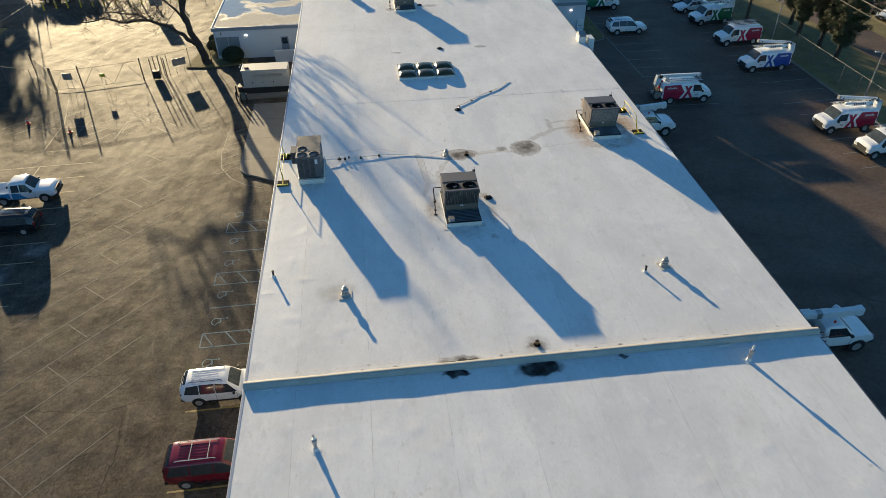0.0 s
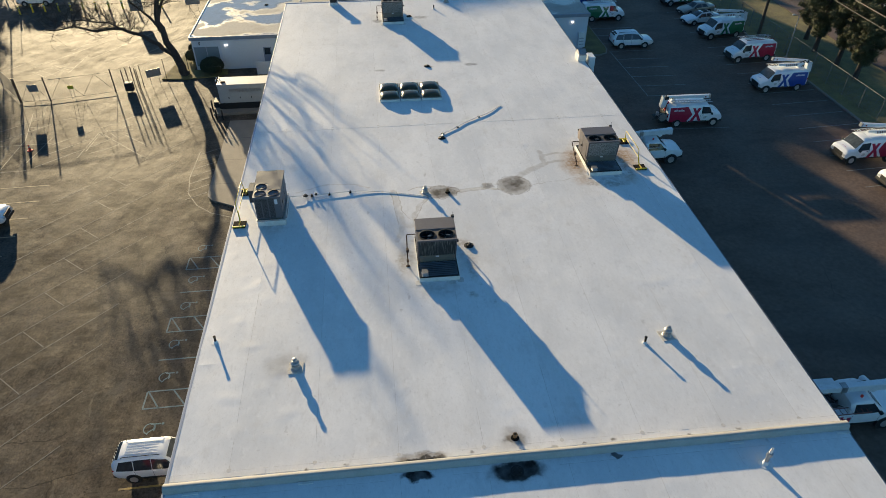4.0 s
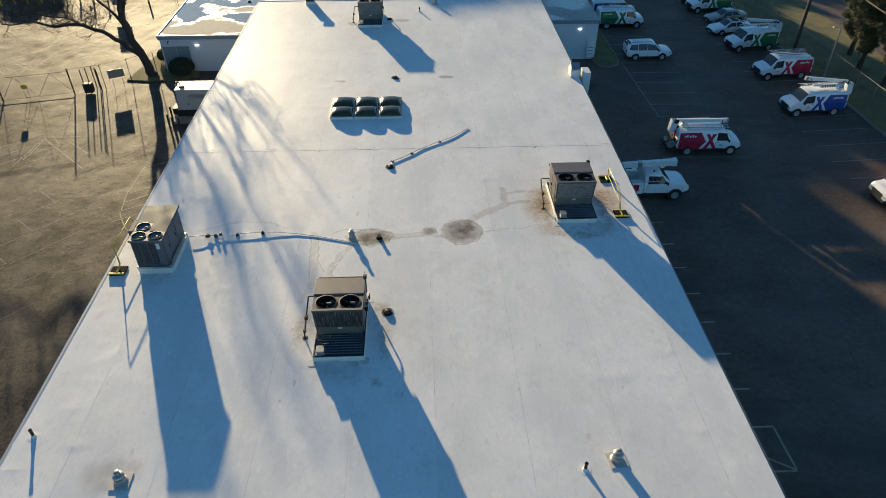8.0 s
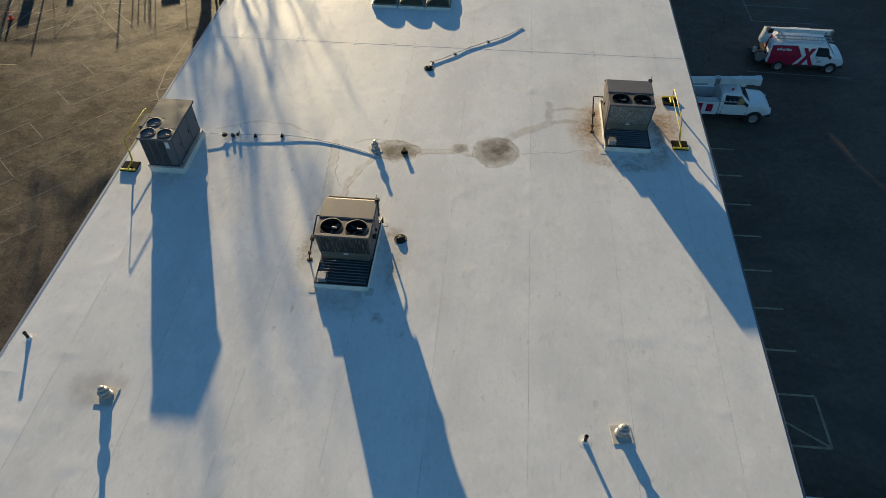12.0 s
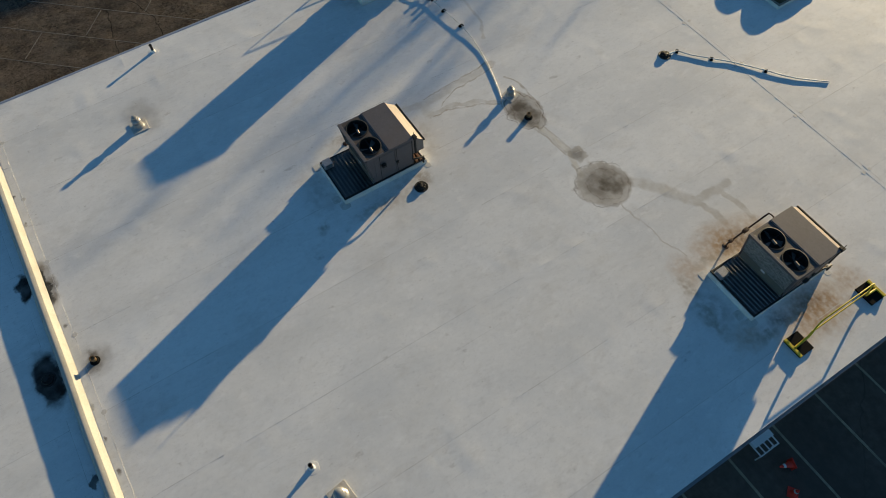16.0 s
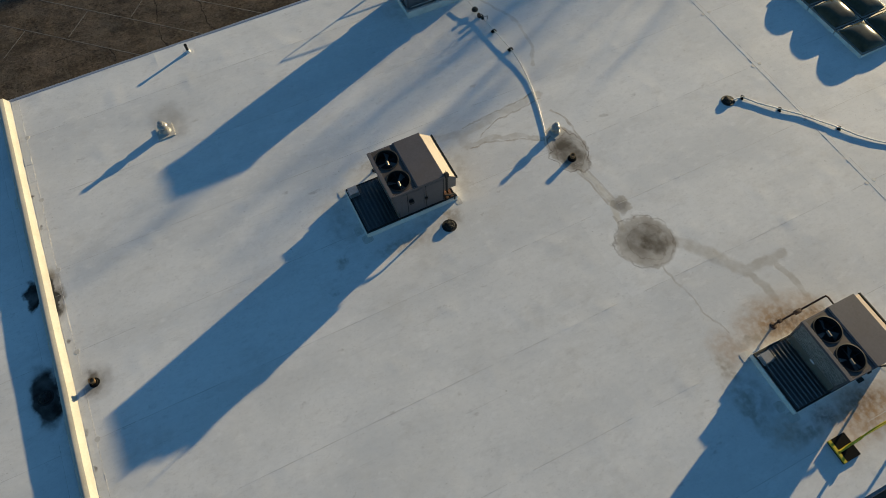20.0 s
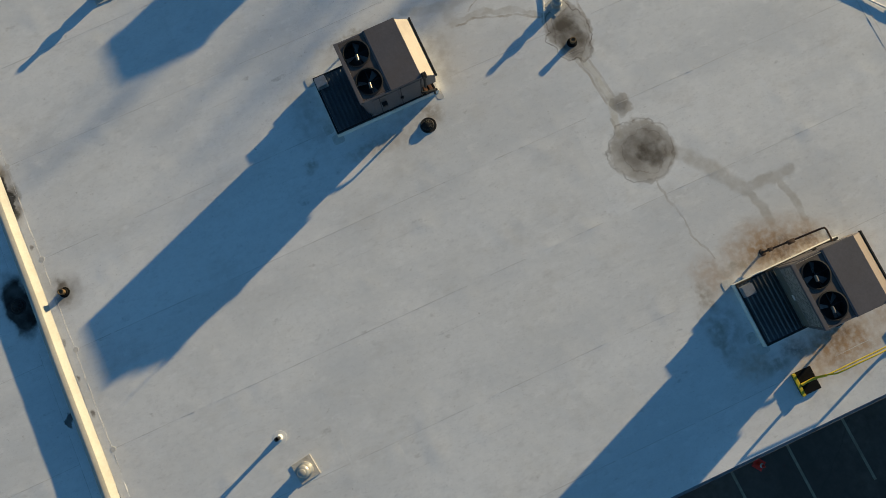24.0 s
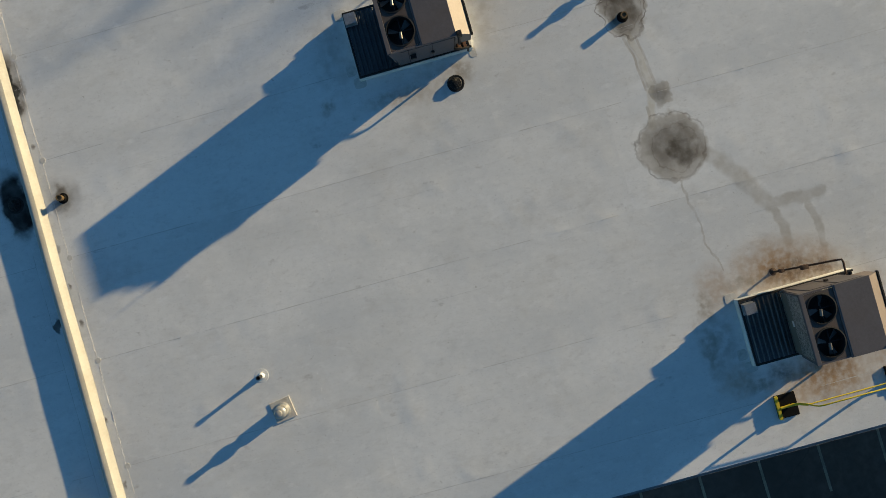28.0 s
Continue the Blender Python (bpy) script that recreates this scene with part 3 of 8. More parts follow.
stain_or_light(M_TPO, [(x, 18.78 + 0.05 * (k % 3), 0.13 + 0.05 * (k % 2), 0.09, 0.8) for k, x in enumerate((5.2, 6.7, 11.6, 14.9, 16.1, 17.3, 20.4, 22.5))], (0.12, 0.10, 0.08), 0.2, 0.10, 6.0, 6.0, 0.4)
stain_or_light(M_TPO, [(9.6, 18.8, 1.35, 0.36, 0.9), (13.2, 17.85, 1.4, 0.66, 0.5), (13.4, 19.4, 0.75, 0.7, 0.35)], (0.20, 0.165, 0.125), 0.5, 0.2, 2.4, 2.0, 0.5)
stain_or_light(M_TPO, [(13.2, 17.85, 1.22, 0.52, 1.0), (9.4, 18.05, 0.75, 0.26, 1.0), (9.65, 18.75, 1.02, 0.20, 0.97), (17.25, 18.12, 0.3, 0.14, 0.9)], (0.020, 0.018, 0.016), 0.62, 0.30, 2.4, 1.4, 0.8)
# grime gathered at the feet of the units, vents and drains
stain_or_light(M_TPO, [(9.55, 30.9, 0.35, 1.5, 0.7), (13.25, 30.2, 0.4, 1.5, 0.6), (13.0, 32.3, 0.5, 0.5, 0.8), (22.0, 37.55, 0.7, 0.35, 0.8), (23.4, 37.4, 1.2, 0.3, 0.7), (24.7, 38.6, 0.3, 0.8, 0.8), (21.55, 39.0, 0.3, 1.1, 0.7), (11.42, 37.6, 0.5, 0.45, 0.8), (12.95, 28.0, 0.35, 0.3, 0.7)], (0.36, 0.31, 0.25), 0.1, 0.35, 3.0, 6.0, 0.3)
# tide marks
stain_or_light(M_TPO, [(16.92, 37.9, 1.12, 1.08, 0.5), (17.02, 37.98, 0.74, 0.72, 0.35), (12.38, 37.57, 1.08, 0.72, 0.7), (12.45, 37.58, 0.84, 0.55, 0.4)], (0.13, 0.10, 0.08), 0.89, 0.36, 2.1, 2.2, 0.3, True)

# ---- the ground, one sheet to the horizon ----
ground = tagged(raw("ground", [(x, y, z - 0.06) for y in (-1500, 1500) for x, z in ((-1500, G), (6, G), (20, GE), (1500, GE))], [(0, 1, 5, 4), (1, 2, 6, 5), (2, 3, 7, 6)], M_GRASS), "patchy winter grass and soil round the lots", "ground", kind="structure")


def flat(name, outline, z0, z1, mat, label, category):
    return tagged(part(name, slab(bmesh.new(), outline, z0, z1), mat), label, category, kind="structure")


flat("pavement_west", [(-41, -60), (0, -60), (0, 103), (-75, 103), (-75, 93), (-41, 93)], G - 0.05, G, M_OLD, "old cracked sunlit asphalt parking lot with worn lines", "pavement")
flat("pavement_east", [(26.3, -60), (54.38, -60), (54.38, 140), (26.3, 140)], GE - 0.05, GE, M_NEW, "dark asphalt parking lot in shade", "pavement")
flat("road", [(64.4, -60), (69.8, -60), (69.8, 140), (64.4, 140)], GE - 0.05, GE - 0.02, M_NEW, "narrow asphalt road beyond the fence", "road")
flat("pavement_far", [(74.1, -60), (130, -60), (130, 140), (74.1, 140)], GE - 0.05, GE - 0.015, M_NEW, "asphalt lot beyond the road", "pavement")
flat("road_north", [(-75, 103.2), (5.5, 103.2), (5.5, 125), (-75, 125)], G - 0.05, G - 0.01, M_NEW, "asphalt road in shade behind the lot", "road")

# ---- the main building ----
X0, X1, Y0, Y1, YC = 0.0, 27.0, -14.0, 75.4, 18.5
flat("wall_west", [(0.06, Y0 + 0.3), (0.36, Y0 + 0.3), (0.36, Y1 - 0.3), (0.06, Y1 - 0.3)], G, -0.16, M_WALL, "painted block wall of the flat-roofed building", "wall")
flat("wall_east", [(26.48, Y0 + 0.3), (26.78, Y0 + 0.3), (26.78, Y1 - 0.3), (26.48, Y1 - 0.3)], G, -0.16, M_WALL, "painted block wall of the flat-roofed building", "wall")
flat("wall_north", [(0.06, Y1 - 0.3), (26.78, Y1 - 0.3), (26.78, Y1 - 0.05), (0.06, Y1 - 0.05)], G, -0.16, M_WALL, "painted block wall of the flat-roofed building", "wall")
flat("wall_south", [(0.06, Y0 + 0.05), (26.78, Y0 + 0.05), (26.78, Y0 + 0.3), (0.06, Y0 + 0.3)], G, -0.16, M_WALL, "painted block wall of the flat-roofed building", "wall")
roof = tagged(part("roof", B(0.05, 26.81, Y0 + 0.05, Y1 - 0.05, -0.16, -0.05), M_CURB), "flat roof of welded white membrane sheets with dirt and rust marks", "roof", kind="structure")


def lift(x, y):
    """Slow waves and small blisters of the membrane."""
    h = 0.010 * noise.noise((x * 0.22, y * 0.16, 1.7)) + 0.0045 * noise.noise((x * 0.9, y * 0.6, 5.1)) + 0.0016 * noise.noise((x * 2.6, y * 1.9, 3.3))
    b = noise.noise((x * 1.7, y * 1.7, 9.3))
    return h + 0.035 * max(0.0, b - 0.40) + 0.02 * max(0.0, noise.noise((x * 3.1, y * 2.3, 4.4)) - 0.5)


EDGES_X = [0.03, 2.25, 5.50, 8.75, 12.10, 15.24, 18.55, 21.95, 25.20, 26.82]


def sheet(xa, xb, ya, yb, k):
    """One membrane sheet, lapped over the next on two sides."""
    step = 0.21
    nx, ny = max(2, round((xb - xa) / step)), max(2, round((yb - ya) / step))
    verts, faces = [], []
    for j in range(ny + 1):
        for i in range(nx + 1):
            x, y = xa + (xb - xa) * i / nx, ya + (yb - ya) * j / ny
            verts.append((x + (0.012 * noise.noise((y * 0.4, k, 3)) if 0 < i < nx else 0), y, lift(x, y) + (0.001 if i == nx else 0.0) + (0.001 if j == ny else 0.0)))
    w = nx + 1
    for j in range(ny):
        for i in range(nx):
            a = j * w + i
            faces.append((a, a + 1, a + 1 + w, a + w))
    rim = [j * w + nx for j in range(ny + 1)] + [ny * w + i for i in range(nx - 1, -1, -1)]
    base = len(verts)
    for v in rim:
        x, y, z = verts[v]
        verts.append((x, y, z - 0.02))
    for i in range(len(rim) - 1):
        faces.append((rim[i], base + i, base + i + 1, rim[i + 1]))
    raw("membrane_sheet", verts, faces, M_TPO, roof, smooth=35)


rnd_sheet = random.Random(31)
for k, (xa, xb) in enumerate(zip(EDGES_X, EDGES_X[1:])):
    for ya, yb in ((Y0, YC - 0.2), (YC + 0.2, 46.65), (46.65, Y1 - 0.05)):
        y = ya
        while y < yb - 0.01:
            ye = y + rnd_sheet.uniform(5.5, 9.5)
            if ye > yb - 2.5:
                ye = yb
            sheet(xa, xb, y, ye, k)
            y = ye


def seam(xf, ya, yb, half, gap, name):
    """A welded lap that has gathered a line of dirt; gaps where it is clean."""
    n = int((yb - ya) / 0.25)
    verts, faces = [], []
    for j in range(n + 1):
        y = ya + (yb - ya) * j / n
        xx = xf + 0.018 * noise.noise((y * 0.35, xf, 0)) + 0.008 * noise.noise((y * 2.1, xf, 4))
        h = half * (0.75 + 0.7 * noise.noise((y * 1.3, xf, 8)))
        z = lift(xf, y) + 0.0018
        verts += [(xx - h, y, z), (xx + h, y, z)]
    for j in range(n):
        if noise.noise((j * 0.17, xf * 3.1, 2.2)) > gap:
            a = 2 * j
            faces.append((a, a + 1, a + 3, a + 2))
    raw(name, verts, faces, M_SEAM, roof)


# lap welds along the sheets, with a fainter row of fasteners half way
for xa, xb in zip(EDGES_X[1:-1], EDGES_X[2:]):
    for ya, yb in ((Y0, YC - 0.26), (YC + 0.26, Y1 - 0.1)):
        seam(xa, ya, yb, 0.009, -0.30, "lap_seam")
        seam(xa + 0.30 * (xb - xa), ya, yb, 0.0032, 0.18, "fastener_row")
# a cover strip along the cross lap, with dirt at both its edges
bm = bmesh.new()
for i in range(90):
    x = 0.1 + 26.6 * i / 90
    box(bm, x, x + 26.6 / 90, 46.58, 46.74, lift(x, 46.65) - 0.01, lift(x, 46.65) + 0.005)
part("cover_strip", bm, M_TPO, roof)
for yy in (46.572, 46.748):
    bm = bmesh.new()
    for i in range(180):
        x = 0.1 + 26.6 * i / 180
        if noise.noise((x * 0.8, yy * 3, 0)) > -0.3:
            w = 0.006 + 0.006 * abs(noise.noise((x * 2.0, yy, 3)))
            box(bm, x, x + 26.6 / 180, yy - w, yy + w, lift(x, yy) - 0.01, lift(x, yy) + 0.0042)
    part("strip_edge", bm, M_SEAM, roof)
for x in EDGES_X[1:-1]:
    for yy in (46.50, 46.83):
        part("seam_patch", slab(bmesh.new(), [(x + 0.075 * math.cos(a), yy + 0.075 * math.sin(a)) for a in np.linspace(0, 5.6, 9)], -0.012, lift(x, yy) + 0.007), M_PATCH, roof)
# flashing strips at the foot of the raised joint
for s in (-1, 1):
    bm = bmesh.new()
    for i in range(60):
        x = 0.1 + 26.6 * i / 60
        box(bm, x, x + 26.6 / 60, YC + s * 0.40 - 0.13, YC + s * 0.40 + 0.13, lift(x, YC + s * 0.4) - 0.01, lift(x, YC + s * 0.4) + 0.0045)
    part("flashing_strip", bm, M_TPO, roof)
    bm = bmesh.new()
    for i in range(90):
        x = 0.1 + 26.6 * i / 90
        if noise.noise((x * 0.9, s, 0)) > -0.25 and not (s < 0 and (8.4 < x < 10.6 or 11.7 < x < 14.8)):
            w = 0.006 + 0.006 * abs(noise.noise((x * 2.0, s, 3)))
            box(bm, x, x + 26.6 / 90, YC + s * 0.535 - w, YC + s * 0.535 + w, lift(x, YC + s * 0.53) - 0.01, lift(x, YC + s * 0.53) + 0.0035)
    part("strip_edge", bm, M_SEAM, roof)
for x in EDGES_X[1:-1]:
    part("seam_patch", slab(bmesh.new(), [(x + 0.09 * math.cos(a), YC + 0.56 + 0.09 * math.sin(a)) for a in np.linspace(0, 5.6, 9)], -0.012, 0.006), M_PATCH, roof)

# the raised joint across the roof
bm = bmesh.new()
prof_n = 60
rings = []
for i in range(prof_n + 1):
    x = -0.03 + 26.94 * i / prof_n
    w = 0.012 * noise.noise((x * 0.5, 0, 0))
    y = YC + 0.02 * (x / 27 - 0.5) * 2 + 0.015 * noise.noise((x * 0.35, 7, 0))
    rings.append([bm.verts.new((x, y + a, z)) for a, z in ((-0.26, -0.02), (-0.20, 0.03), (-0.16, 0.19 + w), (-0.10, 0.238 + w), (-0.01, 0.25 + w), (0.10, 0.215 + w), (0.18, 0.06), (0.27, -0.02))])
for a, b in zip(rings, rings[1:]):
    for k in range(7):
        bm.faces.new((a[k], a[k + 1], b[k + 1], b[k]))
bm.faces.new(rings[0]), bm.faces.new(rings[-1][::-1])
part("expansion_curb", bm, M_JOINT, roof, "raised white membrane-clad joint across the roof", smooth=40)
for x in (1.0, 5.2, 22.1, 26.6):
    part("seam_patch", B(x - 0.28, x + 0.28, YC - 0.36, YC - 0.245, -0.01, 0.035, 0.01), M_CURB, roof)
# metal drip edge on one side, a shallow gutter on the other
for side in (0, 1):
    y = Y0
    while y < Y1 - 0.1:
        yb = min(y + 3.05, Y1)
        if side == 0:
            outline, nm, mt = [(-0.07, -0.20), (0.05, -0.20), (0.05, 0.008), (-0.05, 0.018), (-0.07, 0.010)], "edge_flashing", M_EDGE
        else:
            outline, nm, mt = [(26.825, -0.17), (26.92, -0.17), (26.92, -0.035), (26.915, -0.035), (26.915, -0.055), (26.825, -0.055)], "gutter", M_GUTTER
        ob = part(nm, prism(bmesh.new(), outline, y + 0.003, yb - 0.003), mt, roof)
        # turned so that the outline lies across the roof
        ob.matrix_basis = Matrix(((0, 1, 0, 0), (1, 0, 0, 0), (0, 0, 1, 0), (0, 0, 0, 1)))
        y = yb
part("edge_flashing", B(-0.1, 26.8, Y1 - 0.06, Y1 + 0.06, -0.2, 0.03), M_EDGE, roof)

# ---- metals and plastics of the rooftop ----
M_GREYPAINT = material("weathered_grey_paint", (0.112, 0.101, 0.106), 0.5, 0.1, vary=0.14, scale=1.5, fine=14, bump=0.08, bump_scale=20, dirt=(0.10, 0.08, 0.07), dirt_amount=0.45, dirt_scale=1.3)
M_TAN = material("tan_painted_steel", (0.15, 0.14, 0.12), 0.5, 0.1, vary=0.08, scale=1.5, fine=18, dirt=(0.28, 0.23, 0.17), dirt_amount=0.4, dirt_scale=1.6)
M_HOOD = material("pale_tan_hood", (0.235, 0.188, 0.162), 0.55, 0.05, vary=0.08, scale=1.5, fine=18, dirt=(0.17, 0.13, 0.10), dirt_amount=0.4, dirt_scale=1.6)
M_COIL2 = material("grey_mottled_coil", (0.30, 0.30, 0.285), 0.7, 0.1, vary=0.6, scale=14, fine=45, bump=0.8, bump_scale=45, dirt=(0.02, 0.02, 0.019), dirt_amount=1.0, dirt_scale=13.0)
M_COIL = material("corroded_coil_fins", (0.05, 0.05, 0.05), 0.7, 0.1, vary=0.5, scale=7, fine=55, bump=0.8, bump_scale=45, dirt=(0.34, 0.34, 0.31), dirt_amount=0.95, dirt_scale=6.0, stretch=(3.6, 1, 0.30))
M_DECK = material("dark_ribbed_steel", (0.10, 0.11, 0.12), 0.35, 0.75, vary=0.25, scale=2, fine=20, dirt=(0.14, 0.12, 0.10), dirt_amount=0.5, dirt_scale=1.5)
M_BLACK = material("black_steel", (0.018, 0.017, 0.016), 0.55, 0.2, vary=0.3, scale=6, fine=30)
M_DARKWELL = material("dark_fan_well", (0.012, 0.011, 0.011), 0.7, vary=0.2, scale=6, fine=30)
M_GALV = material("galvanised_steel", (0.42, 0.42, 0.42), 0.38, 0.75, vary=0.18, scale=5, fine=30, dirt=(0.28, 0.24, 0.20), dirt_amount=0.5, dirt_scale=4)
M_MOTOR = material("dull_motor_hub", (0.26, 0.235, 0.20), 0.4, 0.5, vary=0.1, scale=6, fine=20)
M_RUST = material("rusty_pipe", (0.075, 0.042, 0.028), 0.8, 0.1, vary=0.35, scale=6, fine=40, bump=0.3, bump_scale=60)
M_WHITEPIPE = material("white_plastic_pipe", (0.70, 0.69, 0.66), 0.4, vary=0.08, scale=6, fine=30, dirt=(0.40, 0.30, 0.22), dirt_amount=0.5, dirt_scale=5)
M_RUBBER = material("black_rubber", (0.009, 0.009, 0.009), 0.9, spec=0.08, vary=0.3, scale=6, fine=40, bump=0.2, bump_scale=50)
M_YELLOW = material("yellow_safety_paint", (0.62, 0.46, 0.02), 0.45, vary=0.1, scale=4, fine=30, dirt=(0.30, 0.22, 0.05), dirt_amount=0.35, dirt_scale=4)
M_LABEL = material("white_label", (0.66, 0.67, 0.68), 0.5, vary=0.05, scale=6, fine=30)
M_UNITB = material("dark_grey_enamel", (0.115, 0.122, 0.135), 0.5, 0.1, vary=0.12, scale=1.2, fine=16, bump=0.06, bump_scale=14, dirt=(0.11, 0.10, 0.095), dirt_amount=0.4, dirt_scale=1.2)
M_UNITB_TOP = material("grey_top_panel", (0.082, 0.090, 0.104), 0.6, 0.0, spec=0.2, vary=0.12, scale=0.9, fine=12, bump=0.05, bump_scale=8, dirt=(0.10, 0.095, 0.09), dirt_amount=0.4, dirt_scale=1.0)
M_DOME = material("bronze_acrylic_dome", (0.060, 0.054, 0.030), 0.16, vary=0.15, scale=2, fine=10, spec=0.35, dirt=(0.13, 0.115, 0.07), dirt_amount=0.4, dirt_scale=2)
M_DOMEFRAME = material("dull_bronze_frame", (0.22, 0.20, 0.17), 0.45, 0.4, vary=0.12, scale=3, fine=20)
M_VENT = material("aluminium_vent", (0.40, 0.39, 0.37), 0.4, 0.45, vary=0.14, scale=6, fine=30, dirt=(0.30, 0.27, 0.23), dirt_amount=0.5, dirt_scale=5)
M_FANDECK = material("stained_brown_steel", (0.075, 0.060, 0.055), 0.6, 0.1, vary=0.25, scale=3, fine=20, dirt=(0.12, 0.075, 0.05), dirt_amount=0.5, dirt_scale=3)
M_BLADE = material("dull_grey_blade", (0.11, 0.105, 0.10), 0.45, 0.3, vary=0.2, scale=4, fine=20)
M_BRASS = material("dull_brass", (0.20, 0.13, 0.065), 0.5, 0.4, vary=0.25, scale=8, fine=40)
M_TIMBER = material("weathered_brown_timber", (0.16, 0.075, 0.04), 0.8, vary=0.3, scale=5, fine=30, bump=0.3, bump_scale=40)
M_SEALANT = material("dirty_sealant", (0.56, 0.53, 0.48), 0.7, vary=0.2, scale=6, fine=30, dirt=(0.20, 0.16, 0.12), dirt_amount=0.6, dirt_scale=6)


def holed_plate(bm, x0, x1, y0, y1, z, cx, cy, r, depth, seg=28):
    """A plate with one round hole, and the hole's collar going down."""
    inner = [(cx + r * math.cos(2 * math.pi * k / seg), cy + r * math.sin(2 * math.pi * k / seg)) for k in range(seg)]
    outer = []
    for k in range(seg):
        c, s = math.cos(2 * math.pi * k / seg), math.sin(2 * math.pi * k / seg)
        f = min(((x1 - cx) if c > 0 else (cx - x0)) / max(abs(c), 1e-6), ((y1 - cy) if s > 0 else (cy - y0)) / max(abs(s), 1e-6))
        outer.append((cx + f * c, cy + f * s))
    vi = [bm.verts.new((x, y, z)) for x, y in inner]
    vo = [bm.verts.new((x, y, z)) for x, y in outer]
    vd = [bm.verts.new((x, y, z - depth)) for x, y in inner]
    for k in range(seg):
        j = (k + 1) % seg
        bm.faces.new((vo[k], vo[j], vi[j], vi[k]))
        bm.faces.new((vi[k], vi[j], vd[j], vd[k]))
        # the corner that the outline's segments cut off
        ax, bx = outer[k], outer[j]
        corner = None
        for qx in (x0, x1):
            for qy in (y0, y1):
                if (abs(ax[0] - qx) < 1e-6 and abs(bx[1] - qy) < 1e-6) or (abs(bx[0] - qx) < 1e-6 and abs(ax[1] - qy) < 1e-6):
                    corner = (qx, qy)
        if corner and corner != ax and corner != bx:
            vc = bm.verts.new((*corner, z))
            bm.faces.new((vo[k], vc, vo[j]))
    return bm


def fan(parent, cx, cy, z, r, blades=3, turn=0.0, blade=None, motor=None):
    """A fan in its well: motor, blades and rim."""
    part("fan_rim", LA([(r + 0.03, z - 0.005), (r + 0.03, z + 0.025), (r - 0.005, z + 0.03), (r - 0.01, z - 0.01)], 28, (cx, cy, 0), cap=False), M_BLACK, parent, smooth=40)
    part("fan_well", LA([(r - 0.004, z - 0.02), (r - 0.004, z - 0.36), (0.02, z - 0.37), (0.001, z - 0.37)], 28, (cx, cy, 0), cap=False), M_DARKWELL, parent)
    for k in range(blades):
        bm = bmesh.new()
        a = turn + 2 * math.pi * k / blades
        pts = []
        for rr, da, dz in ((0.07, -0.3, -0.16), (r * 0.92, -0.28, -0.20), (r * 0.95, 0.22, -0.10), (0.07, 0.5, -0.11)):
            pts.append((cx + rr * math.cos(a + da), cy + rr * math.sin(a + da), z + dz))
        lo = [bm.verts.new((x, y, zz - 0.008)) for x, y, zz in pts]
        hi = [bm.verts.new((x, y, zz)) for x, y, zz in pts]
        bm.faces.new(hi), bm.faces.new(lo[::-1])
        for i in range(4):
            bm.faces.new((lo[i], lo[(i + 1) % 4], hi[(i + 1) % 4], hi[i]))
        part("fan_blade", bm, blade or M_BLADE, parent)
    part("fan_motor", T([(cx + 0.02, cy, z - 0.055), (cx + 0.20, cy - 0.02, z - 0.055)], 0.045, 10), motor or M_MOTOR, parent, "metal fan motor", smooth=40)
    bm = T([(cx - r, cy + 0.02, z - 0.07), (cx + r, cy + 0.02, z - 0.07)], 0.012, 5)
    tube(bm, [(cx, cy, z - 0.1), (cx, cy + r, z - 0.07)], 0.012, 5)
    part("motor_bracket", bm, M_BLACK, parent)


# heights and depths of the unit's parts, as drawn and as they stand
UNIT_Z = ([0.0, 0.33, 0.90, 2.104, 2.42], [0.0, 0.24, 0.72, 1.80, 2.10])
UNIT_Y = ([-0.3, 0.0, 0.90, 1.36, 1.94, 3.04, 3.58, 3.70], [-0.3, 0.03, 1.09, 1.52, 2.10, 3.10, 3.60, 3.70])


def settle(u):
    """Brings the drawn parts to their true heights and depths."""
    for ob in u.children_recursive:
        for v in ob.data.vertices:
            v.co.x *= 1.03 if v.co.z > 0.9 and abs(v.co.x) < 1.2 else 1.0
            v.co.y, v.co.z = float(np.interp(v.co.y, *UNIT_Y)), v.co.z if v.co.z < 0 else float(np.interp(v.co.z, *UNIT_Z))
    return u


